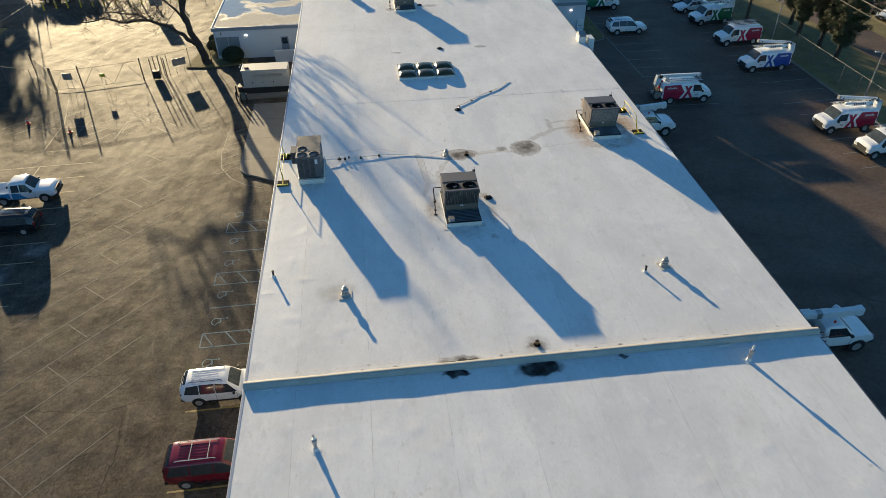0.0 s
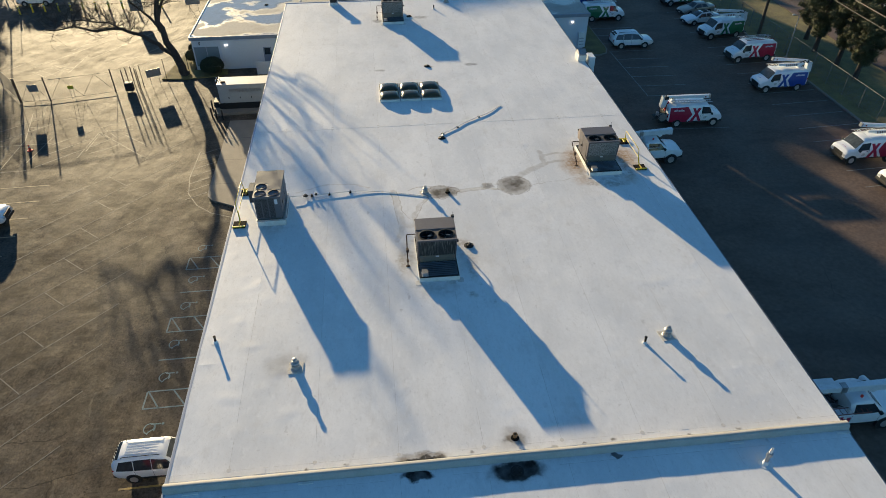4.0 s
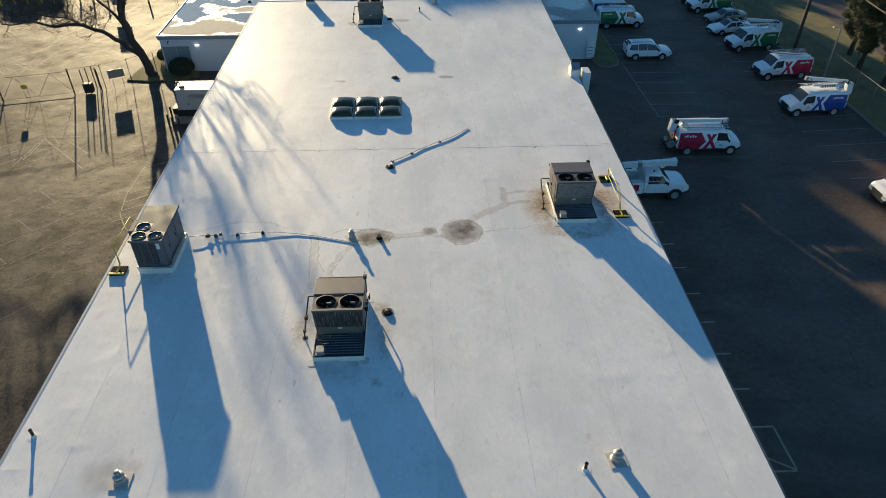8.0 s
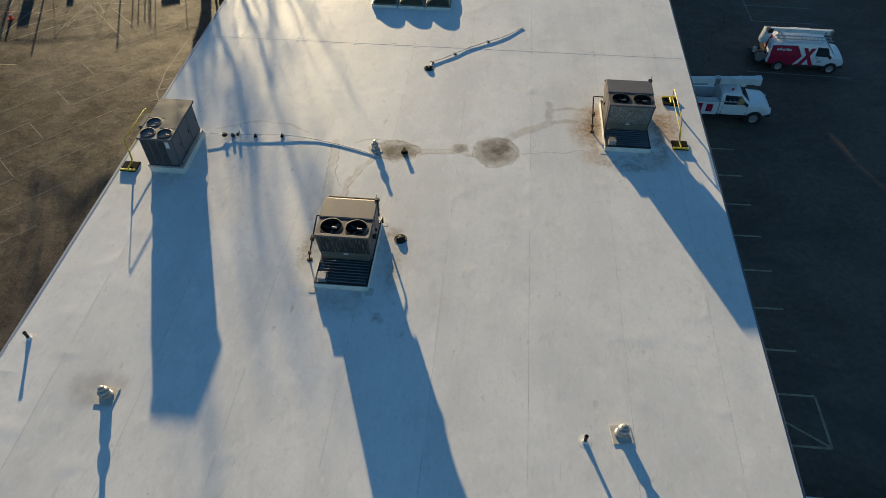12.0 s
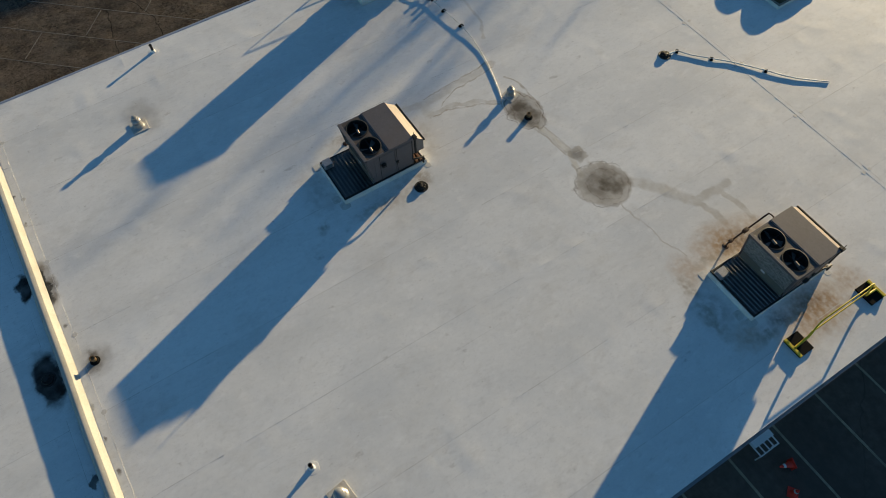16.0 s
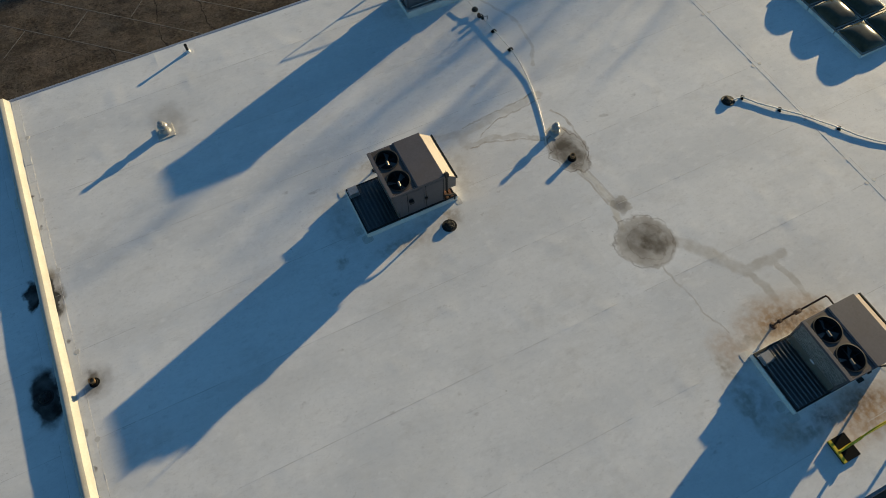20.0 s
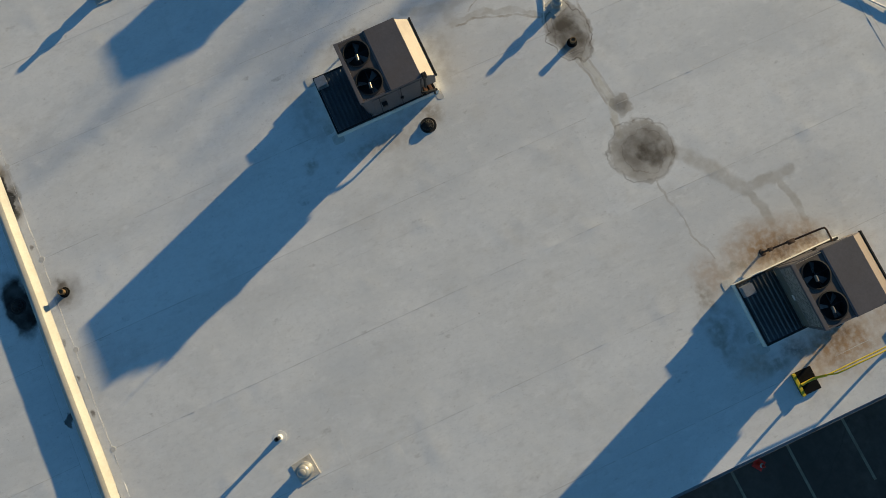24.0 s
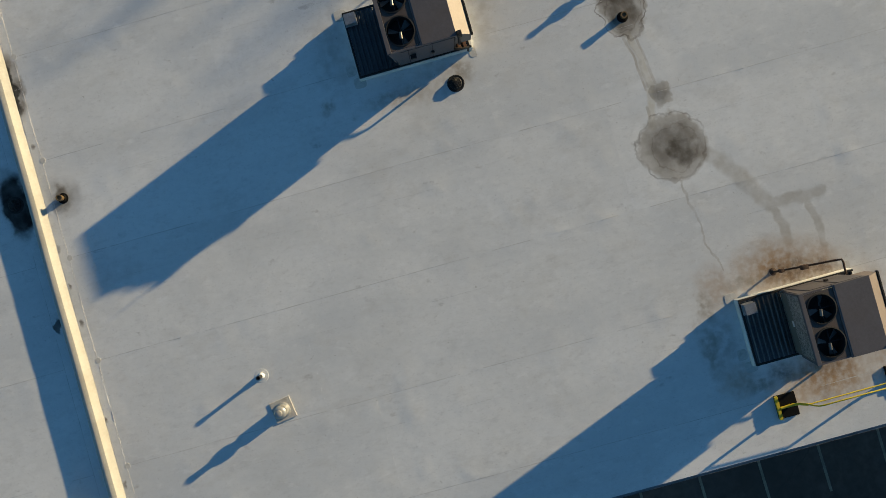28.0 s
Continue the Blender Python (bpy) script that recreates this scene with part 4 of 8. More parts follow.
def rooftop_unit(loc, label, coil, group="rooftop units"):
    """A packaged heating and cooling unit on its curb; local x across, y back from the front of the curb."""
    u = thing("rooftop_unit", label, "air conditioner", loc, 0, group)
    bm = bmesh.new()
    box(bm, -1.05, 1.05, 0.0, 3.60, -0.02, 0.33, 0.025)
    part("curb", bm, M_CURB, u, "white membrane-clad roof curb", smooth=35)
    for x, y in ((-1.08, -0.06), (1.08, -0.02), (-1.1, 3.64), (1.1, 3.62), (0.66, -0.2)):
        part("corner_patch", slab(bmesh.new(), [(x + 0.17 * math.copysign(abs(math.cos(a)) ** 0.5, math.cos(a)), y + 0.17 * math.copysign(abs(math.sin(a)) ** 0.5, math.sin(a))) for a in np.linspace(0.2, 6.1, 12)], -0.012, 0.013), M_PATCH, u)
    bm = bmesh.new()
    for s in (-1, 1):
        box(bm, s * 1.0 - 0.03, s * 1.0 + 0.03, 0.02, 3.56, 0.332, 0.40, 0.008)
    for y in (0.02, 3.46):
        box(bm, -0.965, 0.965, y, y + 0.05, 0.332, 0.40, 0.008)
    box(bm, -0.965, 0.965, 3.06, 3.45, 0.332, 0.37)
    part("base_rail", bm, M_BLACK, u)
    for y in (3.12, 3.30):
        part("timber_block", B(0.42, 1.02, y, y + 0.11, 0.372, 0.47, 0.01), M_TIMBER, u, "brown timber sleeper")
    part("service_pipe", T([(1.10, 3.42, 0.33), (1.10, 3.42, 0.75), (1.10, 3.2, 0.80), (1.04, 2.95, 0.82)], 0.035, 7), M_BLACK, u, smooth=50)
    part("service_pipe", T([(0.98, 3.14, 1.1), (0.98, 3.14, 2.0)], 0.05, 8), M_BLACK, u, smooth=50)
    bm = bmesh.new()
    box(bm, -0.965, 0.965, 0.075, 1.13, 0.335, 0.375)
    deck = part("ribbed_deck", bm, M_DECK, u, "dark blue-grey ribbed steel deck")
    for k in range(8):
        y = 0.16 + k * 0.125
        part("rib", prism(bmesh.new(), [(y - 0.045, 0.374), (y - 0.022, 0.415), (y + 0.022, 0.415), (y + 0.045, 0.374)], -0.955, 0.955), M_DECK, deck)
    bm = bmesh.new()
    box(bm, -0.88, -0.58, 0.07, 0.33, 0.416, 0.64, 0.012)
    box(bm, -0.895, -0.565, 0.055, 0.345, 0.64, 0.655, 0.004)
    box(bm, -0.91, -0.55, 0.04, 0.36, 0.416, 0.45, 0.004)
    part("control_box", bm, M_GALV, u, "small galvanised control box")
    # cabinet: an upright lower front, a coil that leans out above it, closed sides and back
    part("front_panel", B(-0.93, 0.93, 1.135, 1.175, 0.40, 0.90, 0.006), M_TAN, u, "drab front service panel")
    part("rating_plate", B(-0.08, 0.10, 1.118, 1.131, 0.74, 0.84), M_LABEL, u)
    side = [(1.175, 0.435), (1.175, 0.88), (1.12, 0.90), (0.97, 2.02), (0.94, 2.10), (3.02, 2.10), (3.02, 0.435)]
    for s in (-1, 1):
        x0, x1 = (-1.0, -0.955) if s < 0 else (0.955, 1.0)
        part("side_panel", prism(bmesh.new(), side, x0, x1), M_GREYPAINT, u, smooth=20)
        bm = bmesh.new()
        xs = s * 1.0
        for ya, yb, za, zb in ((1.30, 2.12, 0.52, 1.95), (2.18, 2.95, 0.52, 1.95)):
            box(bm, min(xs, xs + s * 0.012), max(xs, xs + s * 0.012), ya, yb, za, zb, 0.004)
        part("access_panel", bm, M_GREYPAINT, u)
        part("panel_latch", B(min(xs, xs + s * 0.05), max(xs, xs + s * 0.05), 2.2, 2.3, 1.1, 1.22, 0.005), M_BLACK, u)
    part("back_panel", B(-0.955, 0.955, 2.98, 3.02, 0.435, 2.08), M_TAN, u)
    # leaning coil of fine fins
    bm = bmesh.new()
    lean = Matrix.Translation((0, 1.12, 0.90)) @ Matrix.Rotation(math.atan2(0.15, 1.12), 4, "X")
    fins = []
    for k in range(125):
        x, y = -0.93 + k * 0.015, (-0.024 if k % 2 else -0.008)
        fins.append([bm.verts.new(lean @ Vector((x, y, z))) for z in (0.0, 0.3, 0.6, 0.9, 1.16)])
    for a, b in zip(fins, fins[1:]):
        for i in range(4):
            bm.faces.new((a[i], b[i], b[i + 1], a[i + 1]))
    part("condenser_coil", bm, coil, u, "weathered finned condenser coil")
    bm = bmesh.new()
    box(bm, -1.0, 1.0, 0.90, 1.03, 2.03, 2.13, 0.008)
    for x in (-0.99, 0.93):
        box(bm, x, x + 0.06, -0.05, -0.01, -0.02, 1.18, 0, lean)
    part("coil_frame", bm, M_GREYPAINT, u)
    # the fan deck and the closed top behind it
    bm = bmesh.new()
    holed_plate(bm, -0.95, 0.0, 1.032, 1.93, 2.104, -0.47, 1.45, 0.40, 0.2)
    holed_plate(bm, 0.0, 0.95, 1.032, 1.93, 2.104, 0.47, 1.45, 0.40, 0.2)
    part("fan_deck", bm, M_FANDECK, u, smooth=30)
    for s in (-1, 1):
        fan(u, s * 0.47, 1.45, 2.104, 0.40, 3, 0.7 if s < 0 else 0.2)
    bm = bmesh.new()
    box(bm, -1.015, 1.015, 1.94, 3.04, 2.104, 2.135, 0.01)
    box(bm, -1.015, 1.015, 1.90, 1.945, 2.08, 2.128, 0.006)
    part("top_panel", bm, M_GREYPAINT, u)
    # the sloping weather hood at the back
    bm = prism(bmesh.new(), [(3.04, 2.11), (3.04, 1.10), (3.52, 1.10), (3.52, 1.70)], -0.97, 0.97)
    hood = part("weather_hood", bm, M_HOOD, u, "tan sloping weather hood", smooth=20)
    part("hood_lip", B(-1.0, 1.0, 3.52, 3.58, 1.64, 1.74, 0.008), M_BLACK, hood)
    part("wiring_box", B(0.90, 1.06, 3.05, 3.21, 2.02, 2.17, 0.01), M_BLACK, u)
    part("wiring_box", B(1.015, 1.14, 1.55, 1.72, 1.38, 1.50, 0.01), M_BLACK, u)
    for y in (1.52, 2.25, 2.98):
        part("panel_seam", B(1.0, 1.016, y - 0.012, y + 0.012, 0.50, 1.98), M_BLACK, u)
    part("drain_rod", T([(1.0, 3.1, 2.1), (1.0, 3.1, 2.42)], 0.012, 5), M_BLACK, u)
    # gas pipe at the side
    bm = tube(bmesh.new(), [(-1.54, 1.25, 0.0), (-1.54, 1.27, 0.20), (-1.54, 1.38, 0.30), (-1.50, 2.90, 0.98), (-1.49, 2.98, 1.03), (-1.40, 3.0, 1.05), (-1.0, 2.98, 1.05)], 0.032, 8)
    box(bm, -1.58, -1.44, 1.85, 2.05, 0.56, 0.74, 0.015)
    box(bm, -1.60, -1.48, 1.34, 1.46, 0.26, 0.40, 0.01)
    part("gas_pipe", bm, M_RUST, u, "rusty bent gas pipe", smooth=50)
    part("pipe_flashing", LA([(0.12, 0.006), (0.115, 0.012), (0.05, 0.018), (0.036, 0.07), (0.03, 0.08)], 16, (-1.54, 1.25, 0)), M_RUST, u, smooth=50)
    return settle(u)


rooftop_unit((11.40, 29.22, 0), "weathered grey rooftop air conditioner with two fans, on a white curb", M_COIL)
rooftop_unit((23.00, 38.40, 0), "rust-stained grey rooftop air conditioner near the roof's edge", M_COIL2)
rooftop_unit((10.86, 67.80, 0), "grey rooftop air conditioner at the far end of the roof", M_COIL2)


def tall_unit(loc):
    """The darker unit with three fans beside the roof's edge."""
    u = thing("rooftop_unit", "dark grey three-fan rooftop unit beside the roof edge", "air conditioner", loc, 0, "rooftop units")
    W, D, H = 0.73, 2.76, 1.97
    bm = bmesh.new()
    box(bm, -W - 0.02, W + 0.12, 0.05, D, -0.02, 0.33, 0.03)
    part("curb", bm, M_CURB, u, "white membrane-clad roof curb", smooth=35)
    bm = bmesh.new()
    box(bm, -W - 0.03, -W + 0.05, 0.02, D, 0.332, 0.43, 0.01)
    box(bm, W - 0.03, W + 0.10, 0.02, D, 0.332, 0.43, 0.01)
    box(bm, -W + 0.055, W - 0.035, 0.02, 0.10, 0.332, 0.43, 0.01)
    part("base_rail", bm, M_GALV, u)
    part("cabinet", B(-W + 0.01, W - 0.01, 0.12, D - 0.08, 0.432, H - 0.03, 0.012), M_UNITB, u, smooth=30)
    for k in range(3):
        x = -W + 0.06 + k * 0.355
        part("front_panel", B(x, x + 0.33, 0.095, 0.118, 0.50, H - 0.12, 0.008), M_UNITB, u)
        bm = bmesh.new()
        for j in range(33):
            z = 0.54 + j * 0.04
            box(bm, x + 0.02, x + 0.31, 0.086, 0.094, z, z + 0.014)
        part("louvre", bm, M_DARKWELL, u, "fine dark louvres of the front")
    part("corner_door", B(W - 0.39, W - 0.03, 0.095, 0.118, 0.50, H - 0.12, 0.008), M_UNITB, u)
    part("wiring_label", B(W - 0.33, W - 0.17, 0.083, 0.094, 1.42, 1.74), M_LABEL, u, "white paper wiring label")
    for ya, yb in ((0.18, 0.80), (0.86, 1.76), (1.82, 2.66)):
        part("side_door", B(W - 0.008, W + 0.014, ya, yb, 0.50, H - 0.12, 0.008), M_UNITB, u)
        part("door_handle", B(W + 0.015, W + 0.04, yb - 0.16, yb - 0.12, 1.1, 1.28, 0.006), M_BLACK, u)
    bm = bmesh.new()
    holed_plate(bm, -W - 0.02, 0.0, 0.03, 0.76, H, -W / 2 - 0.01, 0.40, 0.30, 0.2)
    holed_plate(bm, 0.0, W + 0.02, 0.03, 0.76, H, W / 2 + 0.01, 0.40, 0.30, 0.2)
    holed_plate(bm, -W - 0.02, 0.0, 0.76, 1.50, H + 0.002, -W / 2 - 0.01, 1.12, 0.30, 0.2)
    part("fan_deck", bm, M_UNITB, u)
    for cx, cy, tn in ((-W / 2 - 0.01, 0.40, 0.3), (W / 2 + 0.01, 0.40, 0.9), (-W / 2 - 0.01, 1.12, 1.5)):
        fan(u, cx, cy, H, 0.30, 4, tn, M_BRASS, M_BRASS)
    part("deck_skirt", B(-W - 0.03, W + 0.03, 0.02, 0.034, H - 0.10, H + 0.004), M_UNITB, u)
    verts, faces = [], []
    for j in range(13):
        for i in range(15):
            x, y = -W - 0.03 + (2 * W + 0.06) * i / 14, 0.765 + 2.06 * j / 12
            verts.append((x, y, H + 0.012 + 0.016 * noise.noise((x * 1.5, y * 1.5, 2.0))))
    for j in range(12):
        for i in range(14):
            y = 0.765 + 2.06 * (j + 0.5) / 12
            if not (i < 7 and y < 1.5):
                a = j * 15 + i
                faces.append((a, a + 1, a + 16, a + 15))
    raw("top_cover", verts, faces, M_UNITB_TOP, u, "dented grey top cover", smooth=60)
    bm = bmesh.new()
    for a in ((-W - 0.045, -W - 0.028, 0.76, 2.83), (W + 0.028, W + 0.045, 0.02, 2.83), (-W - 0.045, W + 0.045, 2.831, 2.85)):
        box(bm, a[0], a[1], a[2], a[3], H - 0.10, H + 0.012)
    part("top_edge", bm, M_UNITB_TOP, u)
    part("intake_hood", prism(bmesh.new(), [(1.1, 0.95), (1.1, 1.75), (2.0, 1.75), (2.0, 0.95)], -W - 0.42, -W - 0.002), M_UNITB_TOP, u, smooth=20)
    part("side_pipe", T([(W + 0.02, 0.06, 0.47), (W + 0.2, 0.06, 0.47), (W + 0.2, 2.3, 0.47)], 0.03, 6), M_GALV, u, smooth=50)
    part("side_pipe", T([(W + 0.11, 0.2, 0.56), (W + 0.11, 2.4, 0.56)], 0.022, 6), M_GALV, u, smooth=50)
    return u


tall_unit((2.31, 35.06, 0))


# ---- skylights ----
def skylight(loc):
    s = thing("skylight", "bronze acrylic dome skylight in a metal frame", "skylight", loc, 0, "skylight bank")
    part("curb", B(-0.77, 0.77, -0.70, 0.70, -0.02, 0.17, 0.02), M_CURB, s)
    bm = bmesh.new()
    for a in ((-0.775, 0.775, -0.705, -0.62), (-0.775, 0.775, 0.62, 0.705), (-0.775, -0.69, -0.619, 0.619), (0.69, 0.775, -0.619, 0.619)):
        box(bm, a[0], a[1], a[2], a[3], 0.172, 0.230, 0.008)
    part("frame", bm, M_DOMEFRAME, s)
    n, verts, faces = 20, [], []
    for j in range(n + 1):
        for i in range(n + 1):
            u, v = 2 * i / n - 1, 2 * j / n - 1
            h = (max(0, 1 - abs(u) ** 2.6) * max(0, 1 - abs(v) ** 2.6)) ** 0.55
            verts.append((0.71 * u, 0.64 * v, 0.22 + 0.25 * h))
    for j in range(n):
        for i in range(n):
            a = j * (n + 1) + i
            faces.append((a, a + 1, a + n + 2, a + n + 1))
    raw("dome", verts, faces, M_DOME, s, "dark bronze acrylic dome", smooth=80)
    return s


dome = None
for j in range(2):
    for i in range(3):
        at = (9.80 + 1.59 * i, 51.30 + 1.45 * j, 0)
        dome = skylight(at) if dome is None else (copy_thing(dome, pose(*at)), dome)[1]


# ---- vents, pipes and drains ----
def roof_vent(loc, turn=0, size=1.0):
    v = thing("roof_vent", "weathered aluminium roof vent with a capped neck", "vent", loc, turn, "roof vents")
    k = size
    part("flange", B(-0.36 * k, 0.36 * k, -0.36 * k, 0.36 * k, 0.002, 0.03, 0.008), M_SEALANT, v, "square flange with dirty sealant")
    part("body", LA([(0.26 * k, 0.02), (0.26 * k, 0.05), (0.205 * k, 0.09), (0.20 * k, 0.25), (0.14 * k, 0.275), (0.14 * k, 0.31)], 20), M_VENT, v, smooth=40)
    part("collar", LA([(0.14 * k, 0.30), (0.205 * k, 0.33), (0.215 * k, 0.36), (0.20 * k, 0.40), (0.11 * k, 0.45)], 20), M_VENT, v, smooth=40)
    part("cap", LA([(0.10 * k, 0.43), (0.095 * k, 0.545), (0.115 * k, 0.55), (0.11 * k, 0.58), (0.06 * k, 0.60), (0.02, 0.605)], 20), M_VENT, v, smooth=40)
    return v


vent = roof_vent((4.45, 24.02, 0), 0, 0.92)
for x, y, r, k in ((21.55, 24.22, 8, 1.0), (11.36, 37.58, 20, 0.86), (16.68, 74.0, 0, 1.0)):
    copy_thing(vent, pose(x, y, 0, 0, 0, r) @ Matrix.Scale(k, 4))


def vent_pipe(loc, h=0.40, r=0.055):
    p = thing("vent_pipe", "short dark vent pipe in a sealed boot", "pipe", loc, 0, "vent pipes")
    part("boot", LA([(0.22, 0.002), (0.215, 0.007), (0.10, 0.010), (0.075, 0.10), (0.06, 0.12)], 20), M_TPO, p, smooth=30)
    part("stack", LA([(r, 0.10), (r, h - 0.05), (r + 0.012, h - 0.05), (r + 0.012, h), (r - 0.012, h), (r - 0.012, h - 0.12)], 14), M_BLACK, p, smooth=40)
    return p


pipe = vent_pipe((0.66, 26.0, 0))
copy_thing(pipe, pose(20.36, 23.86, 0))
copy_thing(pipe, pose(15.18, 71.9, 0))
brass = thing("vent_pipe", "short brass-capped vent pipe beside the raised joint", "pipe", (13.40, 19.36, 0), 0, "vent pipes")
part("boot", LA([(0.17, 0.002), (0.16, 0.012), (0.12, 0.02), (0.11, 0.08)], 18), M_RUBBER, brass, smooth=30)
part("stack", LA([(0.085, 0.06), (0.085, 0.17), (0.10, 0.18), (0.10, 0.235), (0.07, 0.235), (0.06, 0.19), (0.01, 0.19)], 18), M_BRASS, brass, smooth=40)


def flue(loc, h):
    p = thing("flue", "white plastic flue pipe with a stepped collar", "pipe", loc, 0, "flues")
    part("boot", LA([(0.24, 0.002), (0.235, 0.008), (0.12, 0.012), (0.10, 0.18), (0.08, 0.20)], 20), M_TPO, p, smooth=30)
    part("lower_pipe", LA([(0.075, 0.2), (0.075, 0.52), (0.11, 0.53), (0.11, 0.70), (0.05, 0.72)], 16), M_GALV, p, smooth=40)
    part("upper_pipe", LA([(0.055, 0.70), (0.055, h - 0.08), (0.045, h - 0.08), (0.045, h), (0.03, h), (0.03, h - 0.1)], 16), M_WHITEPIPE, p, smooth=40)
    return p


flue((3.24, 14.75, 0), 0.98)
flue((22.75, 17.15, 0), 1.0)


def roof_drain(loc, turn=0):
    d = thing("roof_drain", "black roof drain strainer in a dished ring", "drain", loc, turn, "roof drains")
    part("clamp_ring", LA([(0.27, 0.004), (0.26, 0.022), (0.20, 0.026), (0.18, 0.01)], 24), M_BLACK, d, smooth=50)
    part("body", LA([(0.19, 0.0), (0.19, 0.05), (0.17, 0.07)], 20), M_BLACK, d)
    bm = bmesh.new()
    for k in range(12):
        a = 2 * math.pi * k / 12
        c, s = math.cos(a), math.sin(a)
        tube(bm, [(0.18 * c, 0.18 * s, 0.04), (0.165 * c, 0.165 * s, 0.085), (0.05 * c, 0.05 * s, 0.115)], 0.016, 5)
    lathe(bm, [(0.07, 0.10), (0.07, 0.12), (0.02, 0.125)], 12)
    part("strainer", bm, M_BLACK, d)
    return d


drain = roof_drain((13.30, 32.06, 0))
for x, y in ((13.12, 44.45), (13.2, 17.85), (13.18, 57.2), (12.5, 69.9)):
    copy_thing(drain, pose(x, y, 0.0, 0, 0, 15))


copy_thing(brass, pose(12.74, 37.50, 0))


# ---- condensate and gas lines on blocks ----
def piped_line(name, label, pts, blocks, r=0.022, tall=0.115):
    g = thing(name, label, "pipe")
    part("pipe", T(pts, r, 7), M_WHITEPIPE, g, smooth=60)
    for x, y, a in blocks:
        m = pose(x, y, 0, 0, 0, a)
        bm = bmesh.new()
        box(bm, -0.07, 0.07, -0.11, 0.11, 0.004, tall * 0.45, 0.01, m)
        box(bm, -0.03, 0.03, -0.07, 0.07, tall * 0.45, tall, 0.006, m)
        part("support_block", bm, M_RUBBER, g)
    return g


piped_line("drain_line", "thin white plastic line on black blocks to the dark unit", [(3.2, 37.78, 0.17), (3.7, 37.84, 0.16), (4.48, 37.95, 0.10), (5.53, 38.02, 0.09), (6.79, 38.14, 0.085), (7.65, 38.12, 0.06), (8.5, 38.0, 0.035), (9.4, 37.8, 0.032), (10.2, 37.56, 0.032), (11.0, 37.30, 0.032), (11.75, 36.95, 0.03)], [(4.48, 37.95, 5), (5.53, 38.02, 3), (6.79, 38.14, 2)])
g = thing("gas_valve", "dark gas regulator and valves beside the unit", "valve", (4.1, 37.86, 0))
part("regulator", LA([(0.06, 0.08), (0.14, 0.10), (0.14, 0.15), (0.05, 0.17), (0.04, 0.19), (0.07, 0.20), (0.07, 0.23)], 14), M_BLACK, g, smooth=40)
part("valve_body", B(0.32, 0.44, -0.06, 0.06, 0.02, 0.20, 0.02), M_RUST, g)
part("valve_handle", B(0.58, 0.70, -0.02, 0.08, 0.10, 0.24, 0.02), M_BLACK, g)
part("riser", T([(0.62, 0.30, 0.0), (0.62, 0.30, 0.16), (0.62, 0.02, 0.18)], 0.025, 7), M_GALV, g, smooth=50)
piped_line("drain_line", "thin white plastic drain line on small blocks", [(13.2, 44.62, 0.04), (13.25, 45.03, 0.055), (13.75, 45.36, 0.045), (14.4, 45.94, 0.055), (15.0, 46.5, 0.045), (15.55, 46.9, 0.045), (16.15, 47.34, 0.055), (16.7, 47.68, 0.045), (17.2, 48.1, 0.04), (17.65, 48.6, 0.035), (18.05, 49.05, 0.03)], [(13.25, 45.03, 35), (14.4, 45.94, 38), (16.15, 47.34, 40)], 0.028, 0.075)


# ---- yellow safety rails at the roof's edges ----
def edge_rail(loc, label, span, kink):
    r = thing("safety_rail", label, "guard rail", loc, 0, "safety rails")
    for y, s in ((0.0, 1), (span, -1)):
        base = part("base_plate", B(-0.36, 0.36, y - 0.32, y + 0.32, 0.004, 0.07, 0.015), M_RUBBER, r, "black rubber ballast plate")
        part("base_bar", B(-0.36, 0.36, y - s * 0.28 - 0.05, y - s * 0.28 + 0.05, 0.072, 0.13, 0.008), M_YELLOW, base)
        part("post_foot", T([(0.02, y - s * 0.22, 0.11), (0.0, y + s * 0.18, 0.13), (0.0, y + s * 0.32, 0.22), (kink * 0.4, y + s * 0.40, 0.55)], 0.042, 8), M_YELLOW, base, smooth=50)
    part("top_rail", T([(kink * 0.4, 0.40, 0.5), (kink, 0.46, 1.06), (kink * 1.1, 0.60, 1.12), (kink * 1.1, span - 0.60, 1.12), (kink, span - 0.46, 1.06), (kink * 0.4, span - 0.40, 0.5)], 0.024, 8), M_YELLOW, r, smooth=50)
    part("mid_rail", T([(kink * 0.4, 0.40, 0.56), (kink * 0.4, span - 0.40, 0.56)], 0.022, 8), M_YELLOW, r, smooth=50)
    return r


edge_rail((0.50, 35.35, 0), "yellow safety rail on rubber plates at the roof edge", 3.4, -0.1)
edge_rail((25.48, 39.10, 0), "yellow safety rail on rubber plates beside the rust-stained unit", 3.45, -0.1)

# an exhaust fan at the far edge of the roof
ex = thing("exhaust_fan", "dark brown boxed exhaust fan at the far roof edge", "vent", (4.95, 74.55, 0))
part("curb", B(-0.40, 0.40, -0.40, 0.40, -0.02, 0.28, 0.02), M_CURB, ex)
part("housing", prism(bmesh.new(), [(-0.36, 0.282), (-0.36, 0.78), (0.36, 0.90), (0.36, 0.282)], -0.36, 0.36), M_FANDECK, ex)
for k in range(5):
    part("louvre_slat", B(-0.30, 0.30, -0.385, -0.365, 0.34 + 0.085 * k, 0.38 + 0.085 * k), M_BLACK, ex)
part("cap", B(-0.42, 0.42, -0.42, 0.42, 0.905, 1.0, 0.02), M_FANDECK, ex)
for k in range(2):
    part("cable_stay", T([(0.2 * k - 0.1, 0.4, 0.9), (0.5 * k - 0.3, 0.75, 0.02)], 0.012, 4), M_BLACK, ex)

